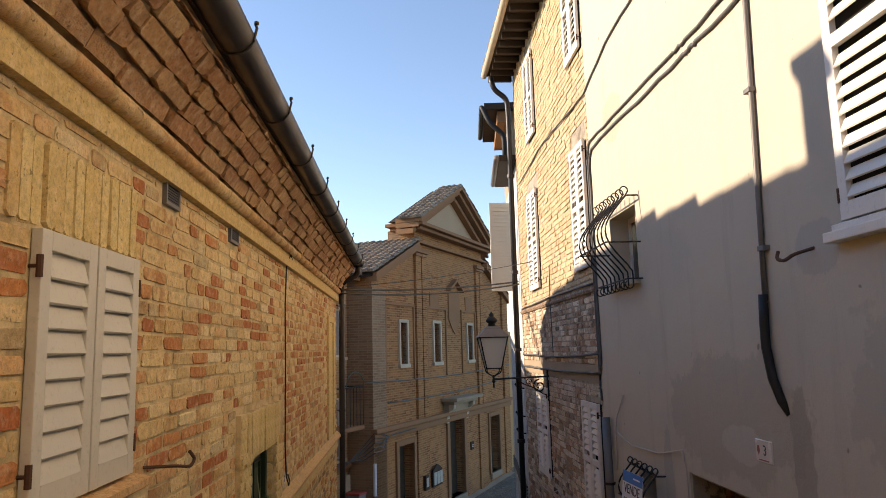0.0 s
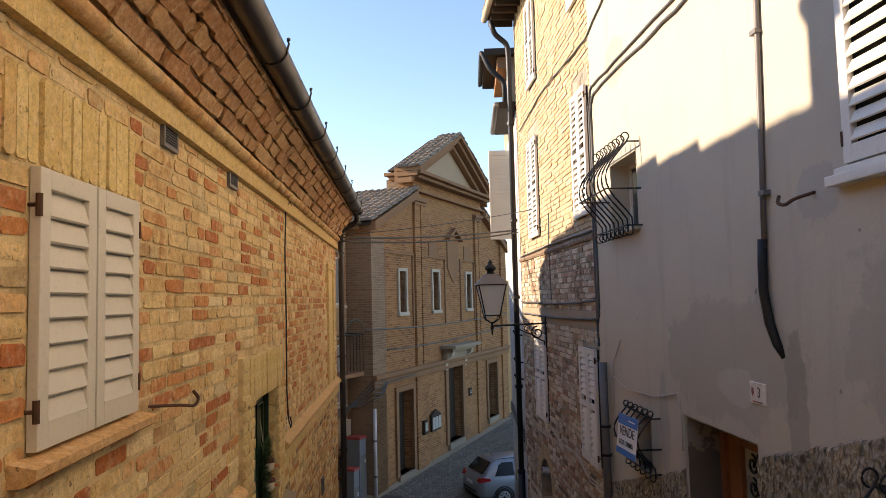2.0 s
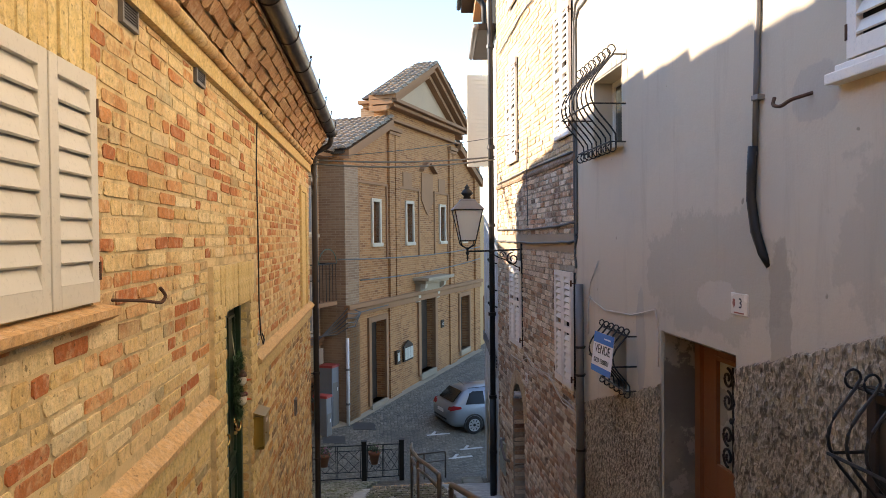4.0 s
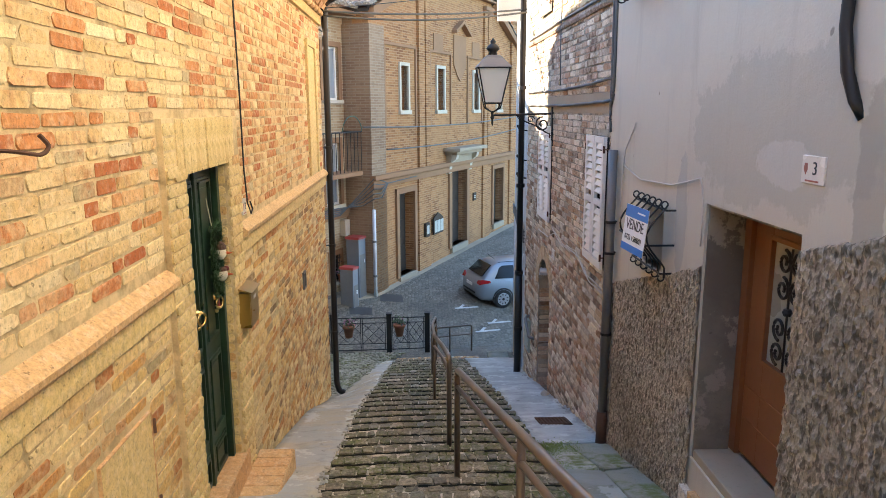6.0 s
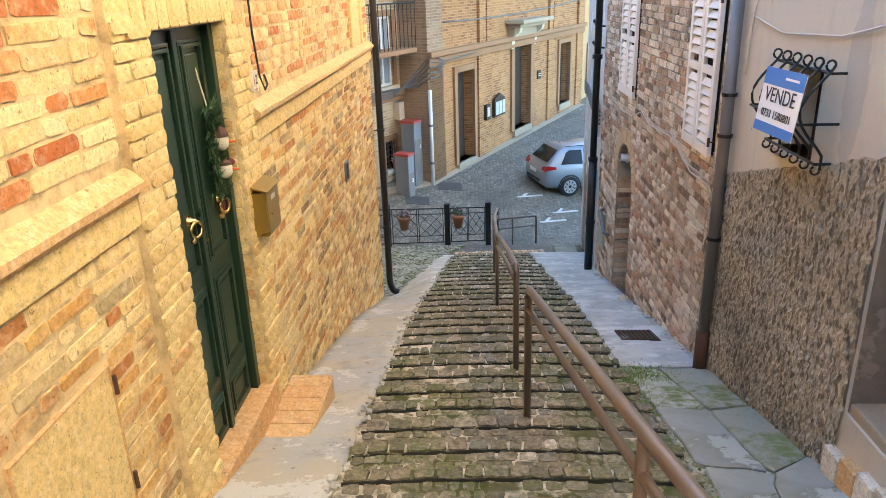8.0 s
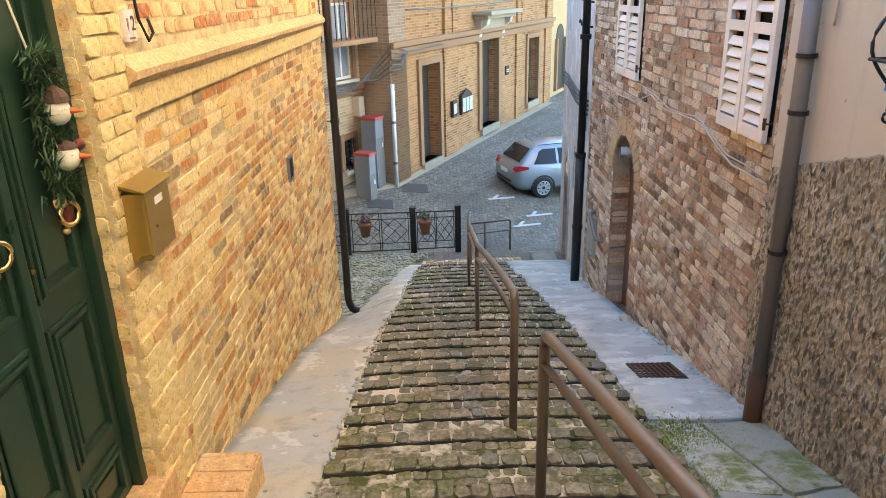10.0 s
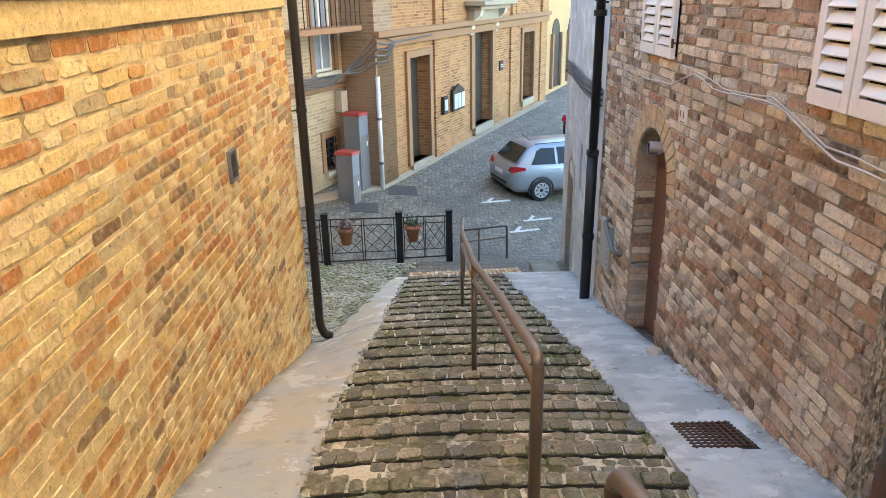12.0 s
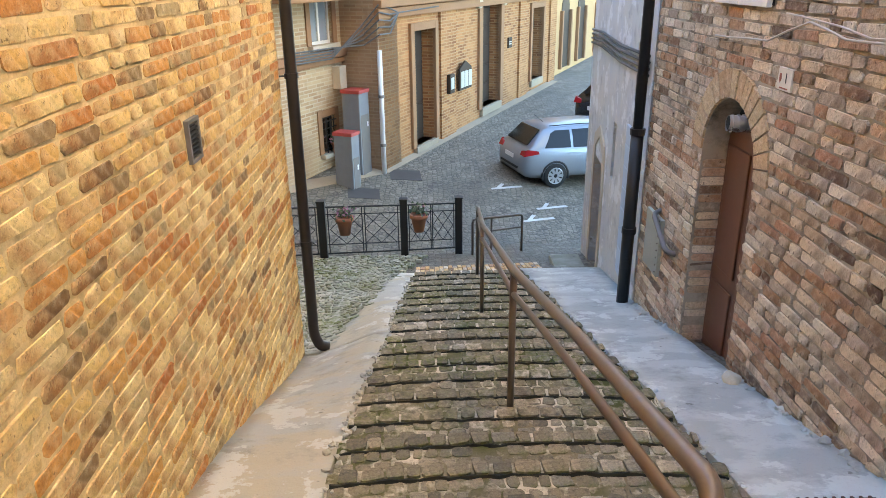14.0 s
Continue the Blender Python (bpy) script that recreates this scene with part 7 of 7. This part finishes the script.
for a, b, c, e in H_H:
    barred = e < -2
    fr = part("window", boxes((a, a + 0.06, 0.86, 0.92, c, e), (b - 0.06, b, 0.86, 0.92, c, e), (a + 0.06, b - 0.06, 0.86, 0.92, e - 0.06, e), (a + 0.06, b - 0.06, 0.86, 0.92, c, c + 0.06), ((a + b) / 2 - 0.03, (a + b) / 2 + 0.03, 0.86, 0.92, c + 0.06, e - 0.06), bevel=0.004), M_WHITE if not barred else M_WOOD_OLD, house)
    part("pane", boxes((a + 0.06, b - 0.06, 0.89, 0.9, c + 0.06, e - 0.06)), M_GLASS if barred else Nodes("curtained_glass").done((0.28, 0.3, 0.32), 0.2), fr)
    part("sill", boxes((a - 0.1, b + 0.1, 0.68, 0.86, c - 0.09, c), bevel=0.01), M_STONE, fr)
    part("surround", boxes((a - 0.14, a, 0.77, 0.83, c, e + 0.14), (b, b + 0.14, 0.77, 0.83, c, e + 0.14), (a, b, 0.77, 0.83, e, e + 0.14), bevel=0.006), M_CHURCH_TRIM, fr)
    if barred:
        for i in range(5):
            z = c + 0.08 + i * 0.14
            part("bar", tube(bmesh.new(), [(a, 0.76, z), (b, 0.76, z)], 0.012, 6), M_IRON, fr)
        for i in range(3):
            s = a + 0.1 + i * 0.13
            part("bar", tube(bmesh.new(), [(s, 0.75, c), (s, 0.75, e)], 0.012, 6), M_IRON, fr)
hp = CH @ Vector((-2.22, 0.62, -3.18))
flower_pot(hp.x, hp.y, hp.z + 0.12, "terracotta pot on the barred window ledge", 1.3, True)
balcony = thing("balcony", "small iron balcony with hooped green rail", "balcony")
balcony.matrix_basis = CH
part("slab", boxes((-4.2, -1.75, 0.12, 0.8, -0.33, -0.22), bevel=0.02), M_CHURCH_TRIM, balcony)
for i in range(14):
    s = -4.15 + i * 0.185
    part("baluster", tube(bmesh.new(), [(s, 0.16, -0.2), (s, 0.16, 0.85)], 0.012, 6), M_IRON, balcony)
part("rail", tube(bmesh.new(), [(-4.18, 0.16, 0.86), (-1.72, 0.16, 0.86), (-1.72, 0.78, 0.86)], 0.02, 8), M_IRON, balcony)
part("hoop", tube(bmesh.new(), [(-2.2 + 0.5 * math.cos(a), 0.16, 0.86 + 0.42 * math.sin(a)) for a in [math.pi * k / 12 for k in range(13)]], 0.014, 6), plain("green_iron", (0.05, 0.12, 0.09), 0.5), balcony)
jb = fixed("junction_box", "grey electric box with tangled cables on the wall", "electric box")
part("box", boxes((-1.95, -1.7, 0.62, 0.8, -2.05, -1.6), bevel=0.01), M_STONE, jb)
for k in range(5):
    part("cable", tube(bmesh.new(), [(-3.4, 0.64, -1.2 - 0.05 * k), (-2.2, 0.62, -1.22 - 0.05 * k), (-1.66, 0.2, -1.2 + 0.1 * k), (-1.6, -0.13, -1.0 + 0.14 * k), (-1.2, -0.16, -1.0 + 0.12 * k), (-0.9, -0.2, -0.62), (1.0, -0.22, -0.58)], 0.016, 6), M_CABLE, jb)

# houses further up the street and round the place
row = thing("house_row", "ochre plastered houses with arched doors along the street", "houses", kind="structure")
row.matrix_basis = CH
part("wall", boxes((11.45, 40, 0.1, 6, -4.6, 2.6)), plain("ochre_plaster", (0.46, 0.29, 0.13), 0.9, 0, 0.2, 3, 0.2), row)
for k, a in enumerate((12.6, 15.0, 18.2, 21.5, 25.0)):
    z = -3.35 + 0.04 * k
    poly = [(a, z), (a + 1.1, z)] + [(a + 0.55 + 0.55 * math.cos(math.pi * i / 10), z + 2.1 + 0.55 * math.sin(math.pi * i / 10)) for i in range(11)]
    d = part("arched_door", prism(bmesh.new(), poly, ch_place, -0.2, -0.08), M_WOOD_OLD, row)
    part("surround", boxes((a - 0.16, a, -0.02, 0.12, z, z + 2.1), (a + 1.1, a + 1.26, -0.02, 0.12, z, z + 2.1), bevel=0.01), M_CHURCH_TRIM, d)
# Added wall, never in view: closes the lane off behind the camera.
tagged(part("added_wall_behind", boxes((-9, 9, -7.0, -6.4, -2, 6.0)), M_MORTAR_L, None), "unseen wall added to close off the lane uphill", "wall", kind="structure")
tagged(part("wall_stucco_back", boxes((2.4, 9, -6.4, 7.88, -2, 9.0)), M_BAND, None), "body of the stucco house", "wall", kind="structure")


# ---- blue-grey house past the brick house ----
blue = thing("house", "blue-grey plastered house with arched door and pale blue shutter", "house")
BA, BB = Vector((1.93, 13.08, 0)), Vector((2.32, 17.35, 0))
BU = (BB - BA).normalized()
BN = Vector((-BU.y, BU.x, 0))


def bl_place(u, v, d):
    p = BA + BU * u + BN * d
    return (p.x, p.y, v)


BH = [(2.55, 3.35, -4.4, -2.35), (0.32, 0.92, -3.2, -1.45), (0.3, 0.8, -1.15, -0.55), (1.75, 1.95, -2.3, -1.6)]
part("wall", slab(bmesh.new(), cuts(0, 4.28, BH, 0), cuts(-5, 5.3, BH, 2), in_any(BH), bl_place, -0.35, 0.0), M_BLUEWALL, blue)
part("body", boxes((2.75, 7, 13.1, 17.3, -5, 5.3), (2.6, 7, 15.2, 17.3, 5.3, 7.0)), M_BLUEWALL, blue)
part("end_wall", prism(bmesh.new(), [(0, -5), (3, -5), (3, 5.3), (0, 5.3)], lambda u, v, d: (2.32 + u, 17.35 + d, v), -0.05, 0.0), M_BLUEWALL, blue)
part("upper_wall", prism(bmesh.new(), [(2.1, 5.3), (4.28, 5.3), (4.28, 7.0), (2.1, 7.0)], bl_place, -0.35, 0.0), M_BAND, blue)
for a, b, c, e in BH:
    part("recess", prism(bmesh.new(), [(a, c), (b, c), (b, e), (a, e)], bl_place, -0.3, -0.22), M_DARK if a > 1 else M_WOOD_OLD, blue)
M_PALEBLUE = plain("pale_blue_paint", (0.42, 0.52, 0.62), 0.5, 0, 0.1)
part("shutter_door", prism(bmesh.new(), [(0.3, -3.15), (0.94, -3.15), (0.94, -1.43), (0.3, -1.43)], bl_place, -0.05, 0.03), M_PALEBLUE, blue, "pale blue wooden door leaf")
for i in range(7):
    part("batten", prism(bmesh.new(), [(0.32, -3.1 + i * 0.24), (0.92, -3.1 + i * 0.24), (0.92, -3.08 + i * 0.24), (0.32, -3.08 + i * 0.24)], bl_place, 0.03, 0.036), M_PALEBLUE, blue)
part("door_surround", prism(bmesh.new(), [(2.42, -4.6), (2.56, -4.6), (2.56, -2.5), (2.6, -2.2), (2.95, -2.0), (3.3, -2.2), (3.35, -2.5), (3.35, -4.6), (3.5, -4.6), (3.5, -2.4), (3.4, -2.05), (2.95, -1.85), (2.5, -2.05), (2.42, -2.4)], bl_place, -0.2, 0.02), M_STONE, blue)
part("eave", prism(bmesh.new(), [(-0.05, 5.3), (2.1, 5.3), (2.1, 5.42), (-0.05, 5.42)], bl_place, -0.5, 0.32), M_WOOD_OLD, blue)
part("upper_eave", prism(bmesh.new(), [(1.9, 7.0), (4.4, 7.0), (4.4, 7.14), (1.9, 7.14)], bl_place, -0.5, 0.5), M_WOOD_OLD, blue)
part("upper_cornice", prism(bmesh.new(), [(2.05, 6.75), (4.3, 6.75), (4.3, 6.99), (2.05, 6.99)], bl_place, -0.1, 0.22), M_CHURCH_TRIM, blue)
ed = [bl_place(-0.05, 5.36, 0.36), bl_place(2.1, 5.36, 0.36)]
part("gutter", tube(bmesh.new(), ed, 0.06, 10), M_PIPE_GREY, blue, smooth=True)
part("upper_gutter", tube(bmesh.new(), rounded([bl_place(4.3, 7.08, 0.56), bl_place(1.95, 7.08, 0.56), bl_place(1.9, 6.7, 0.4), bl_place(1.9, 6.4, 0.1), bl_place(1.9, 5.4, 0.08)], 0.1), 0.055, 10), M_IRON, blue, smooth=True)
part("open_shutter", prism(bmesh.new(), [(0, 2.9), (0.45, 2.9), (0.45, 4.6), (0, 4.6)], lambda u, v, d: (1.9 - u, 13.5 + d, v), 0, 0.04), M_CREAM, blue, "open grey louvred shutter")
for i in range(22):
    part("shutter_slat", prism(bmesh.new(), [(0.05, 2.97 + i * 0.073), (0.4, 2.97 + i * 0.073), (0.4, 3.0 + i * 0.073), (0.05, 3.0 + i * 0.073)], lambda u, v, d: (1.9 - u, 13.5 + d, v), -0.014, 0.0), M_CREAM, blue)
for k in range(4):
    part("cable", tube(bmesh.new(), [bl_place(0.1, -0.62 - 0.06 * k, 0.03), bl_place(1.6, -0.66 - 0.06 * k, 0.04), bl_place(3.2, -0.64 - 0.06 * k, 0.03), bl_place(4.25, -0.68 - 0.06 * k, 0.03)], 0.017, 6), M_CABLE, blue)
for z in (1.1, 0.6, 0.3):
    part("pipe_hook", tube(bmesh.new(), rounded([bl_place(0.15, z, 0.0), bl_place(0.15, z + 0.02, 0.14), bl_place(0.2, z + 0.1, 0.16), bl_place(0.25, z + 0.06, 0.16)], 0.03), 0.014, 6), M_IRON, blue)

# ---- wires over the lane ----
for k, (a, b, sag) in enumerate((((-1.25, 11.98, 2.86), (1.88, 13.05, 3.03), 0.06), ((-1.25, 11.98, 2.8), (1.88, 13.0, 2.98), 0.09), ((-1.25, 11.98, 2.9), (1.9, 11.4, 3.2), 0.05))):
    t = thing("overhead_wire", "dark cable strung across the lane", "wire", "wires across the lane")
    a, b = Vector(a), Vector(b)
    part("wire", tube(bmesh.new(), [a.lerp(b, i / 16) + Vector((0, 0, -sag * 4 * (i / 16) * (1 - i / 16))) for i in range(17)], 0.016 if k < 2 else 0.006, 6), M_CABLE, t, smooth=True)
for k, (s0, z0, s1, z1) in enumerate(((-2.5, 1.0, 10.5, 1.12), (-1.2, 0.35, 10.5, 0.6))):
    t = thing("overhead_wire", "dark cable strung along the church front", "wire", "wires along the church")
    t.matrix_basis = CH
    part("wire", tube(bmesh.new(), [(s0 + (s1 - s0) * i / 16, -0.35, z0 + (z1 - z0) * i / 16 - 0.5 * (i / 16) * (1 - i / 16)) for i in range(17)], 0.022, 6), M_CABLE, t, smooth=True)


# ---- road things ----
M_PAINT = plain("worn_white_road_paint", (0.5, 0.48, 0.45), 0.8, 0, 0.35, 20)


def on_road(x, y, lift):
    return (x, y, ground_z(x, y) - 0.045 + lift)


def road_patch(name, pts, material, label, category, lift=0.006):
    bm = bmesh.new()
    top = [bm.verts.new(on_road(x, y, lift)) for x, y in pts]
    low = [bm.verts.new(on_road(x, y, -0.03)) for x, y in pts]
    bm.faces.new(top)
    for i in range(len(pts)):
        j = (i + 1) % len(pts)
        bm.faces.new((top[i], low[i], low[j], top[j]))
    bmesh.ops.recalc_face_normals(bm, faces=bm.faces[:])
    return tagged(part(name, bm, material, None), label, category, "road markings" if "mark" in name else "", "structure")


for x, y in ((1.15, 20.93), (2.03, 20.2), (1.64, 19.46)):
    road_patch("road_mark", [(x, y), (x + 0.7, y + 0.41), (x + 0.67, y + 0.48), (x + 0.2, y + 0.2), (x + 0.3, y + 0.42), (x + 0.23, y + 0.44), (x + 0.1, y + 0.14), (x - 0.03, y + 0.06)], M_PAINT, "worn white parking mark on the cobbles", "road marking")
M_COVER = plain("dark_iron_cover", (0.07, 0.062, 0.055), 0.6, 0.3)
road_patch("manhole_cover", [(-1.75, 19.35), (-1.15, 19.5), (-1.2, 20.0), (-1.8, 19.85)], M_COVER, "dark iron cover set in the road", "manhole cover")
road_patch("manhole_cover", [(-1.0, 20.6), (-0.35, 20.8), (-0.4, 21.35), (-1.05, 21.15)], M_COVER, "dark iron cover set in the road", "manhole cover")
road_patch("kerb_strip", [(-4.0, 17.9), (-1.05, 20.95), (4.5, 32.4), (4.2, 32.5), (-1.35, 21.1), (-4.3, 18.2)], M_BAND, "pale worn gutter strip along the church front", "kerb", 0.012)

M_CAR = Nodes("silver_car_paint")
M_CAR.b.inputs["Coat Weight"].default_value = 0.6
M_CAR = M_CAR.done((0.27, 0.30, 0.34), 0.34, metal=0.5)
M_CARGLASS = Nodes("dark_car_glass").done((0.008, 0.009, 0.01), 0.12, spec=0.3)
M_TYRE = plain("black_rubber", (0.018, 0.018, 0.018), 0.85)
M_RIM = plain("alloy_wheel", (0.45, 0.46, 0.48), 0.35, 0.8, 0.1)
M_TAIL = plain("red_tail_lens", (0.4, 0.015, 0.02), 0.15)
M_BLACKPLASTIC = plain("black_plastic", (0.02, 0.02, 0.022), 0.6)
M_CARDARK = Nodes("dark_car_paint").done((0.02, 0.02, 0.024), 0.25, spec=0.6)


def section(w, zb, belt, top, tw):
    r = [(0.0, zb), (w * 0.9, zb), (w * 0.98, zb + 0.12), (w, (zb + belt) / 2), (w * 0.985, belt - 0.06), (w * 0.955, belt), ((w * 0.955 + tw) / 2 + 0.02, (belt + top) / 2), (tw, max(top - 0.06, belt + 0.01)), (tw * 0.85, top - 0.01), (0.0, top)]
    return r + [(-y, z) for y, z in r[-2:0:-1]]


STATIONS = [(-0.93, 0.55, 0.5, 0.74, 0.76, 0.5), (-0.9, 0.76, 0.42, 0.84, 0.87, 0.62), (-0.8, 0.85, 0.33, 0.98, 1.02, 0.74), (-0.68, 0.88, 0.3, 1.02, 1.12, 0.74), (-0.5, 0.89, 0.28, 1.02, 1.32, 0.68), (-0.28, 0.89, 0.28, 1.02, 1.52, 0.63), (-0.05, 0.89, 0.28, 1.015, 1.56, 0.62), (0.6, 0.89, 0.28, 1.0, 1.59, 0.62), (1.3, 0.89, 0.28, 0.98, 1.6, 0.62), (1.9, 0.89, 0.28, 0.97, 1.54, 0.6), (2.45, 0.89, 0.28, 0.95, 1.2, 0.66), (2.8, 0.88, 0.28, 0.93, 0.98, 0.72), (3.4, 0.85, 0.3, 0.82, 0.86, 0.68), (3.7, 0.78, 0.33, 0.66, 0.7, 0.6), (3.8, 0.6, 0.4, 0.55, 0.58, 0.5)]


def car(m, paint, label):
    t = thing("car", label, "car", "parked cars")
    t.matrix_basis = m
    bm = bmesh.new()
    rings = [[bm.verts.new((x, y, z)) for y, z in section(*q)] for x, *q in STATIONS]
    n = len(rings[0])
    for a, b in zip(rings, rings[1:]):
        for k in range(n):
            bm.faces.new((a[k], b[k], b[(k + 1) % n], a[(k + 1) % n]))
    bm.faces.new(rings[0])
    bm.faces.new(rings[-1][::-1])
    bmesh.ops.recalc_face_normals(bm, faces=bm.faces[:])
    body = part("body", bm, paint, t, smooth=True)
    # side windows lie on the leaning side; s = -1 is the car's right side
    for s in (-1, 1):
        def side(u, v, d):
            f = (v - 1.02) / (1.52 - 1.02)
            return (u, s * (0.852 + (0.632 - 0.852) * f + 0.012 + d), v)
        for poly in ([(-0.32, 1.06), (0.42, 1.05), (0.42, 1.47), (0.02, 1.47), (-0.12, 1.4)], [(0.5, 1.05), (1.28, 1.04), (1.28, 1.49), (0.5, 1.48)], [(1.36, 1.04), (2.25, 1.02), (1.75, 1.42), (1.36, 1.48)]):
            part("side_window", prism(bmesh.new(), poly, side, -0.02, 0.012), M_CARGLASS, body)
        part("door_handle", boxes((0.32, 0.5, s * 0.885 - 0.015, s * 0.885 + 0.015, 0.9, 0.93), bevel=0.006), paint, body)
        part("tail_light", prism(bmesh.new(), [(-0.9, 0.86), (-0.5, 0.93), (-0.52, 1.0), (-0.8, 1.04)], lambda u, v, d: (u, s * (0.80 + (u + 0.9) * 0.2 + d), v), 0.0, 0.035), M_TAIL, body, "red tail light")
        part("tail_light_back", prism(bmesh.new(), [(0.55, 0.86), (0.82, 0.87), (0.8, 1.02), (0.6, 0.98)], lambda u, v, d: (-0.86 - d + (v - 0.86) * 0.28, s * u, v), -0.02, 0.03), M_TAIL, body, "red tail light")
    part("rear_window", prism(bmesh.new(), [(-0.62, 1.1), (0.62, 1.1), (0.54, 1.46), (-0.54, 1.46)], lambda u, v, d: (-0.72 + (v - 1.1) * 0.98 - d, u, v + 0.02), -0.02, 0.022), M_CARGLASS, body)
    part("bumper_strip", boxes((-0.95, -0.9, -0.55, 0.55, 0.5, 0.56), bevel=0.01), M_BLACKPLASTIC, body)
    part("number_plate", boxes((-0.945, -0.925, -0.26, 0.26, 0.72, 0.83), bevel=0.004), M_SIGNWHITE, body)
    part("roof_rail", tube(bmesh.new(), [(-0.1, -0.56, 1.57), (0.8, -0.58, 1.6), (1.6, -0.57, 1.58)], 0.012, 6), M_BLACKPLASTIC, body)
    part("aerial", tube(bmesh.new(), [(0.0, 0, 1.56), (-0.28, 0, 1.78)], 0.006, 5), M_BLACKPLASTIC, body)
    for x in (0.0, 2.7):
        for s in (-1, 1):
            bm = lathe(bmesh.new(), [(0.2, -0.1), (0.3, -0.11), (0.325, -0.09), (0.33, 0.0), (0.325, 0.09), (0.3, 0.11), (0.2, 0.1)], 28)
            bmesh.ops.rotate(bm, verts=bm.verts[:], matrix=Matrix.Rotation(radians(90), 3, "X"))
            bmesh.ops.translate(bm, verts=bm.verts[:], vec=(x, s * 0.81, 0.33))
            wheel = part("wheel", bm, M_TYRE, t, smooth=True)
            bm = bmesh.new()
            for k in range(9):
                a0 = 2 * math.pi * k / 9
                prism(bm, [(0.05, -0.025), (0.2, -0.04), (0.2, 0.04), (0.05, 0.025)], lambda u, v, d: (x + u * math.cos(a0) - v * math.sin(a0), s * (0.81 + d), 0.33 + u * math.sin(a0) + v * math.cos(a0)), 0.07, 0.112)
            ringp = [(x + 0.205 * math.cos(a), s * 0.915, 0.33 + 0.205 * math.sin(a)) for a in [2 * math.pi * k / 28 for k in range(29)]]
            tube(bm, ringp, 0.016, 6, False)
            part("rim", bm, M_RIM, wheel)
            part("arch", tube(bmesh.new(), [(x + 0.37 * math.cos(a), s * 0.885, 0.33 + 0.37 * math.sin(a)) for a in [math.pi * (-0.08 + 1.16 * k / 16) for k in range(17)]], 0.03, 6), M_BLACKPLASTIC, body)
    return t


cx, cy = 2.62, 21.6
hd = Vector((0.956, 0.29, 0))
rt = Vector((0.29, -0.956, 0))
base = Vector((cx, cy, 0)) - rt * 0.8
car(pose(base.x, base.y, ground_z(cx, cy) - 0.05, 0, 1.5, math.degrees(math.atan2(hd.y, hd.x))) @ Matrix.Diagonal((0.86, 0.86, 0.86, 1)), M_CAR, "silver estate car parked on the cobbled road")
car(pose(5.2, 26.6, ground_z(5.2, 26.6) + 0.05, 0, 0, 35), M_CARDARK, "black car parked further up the road")
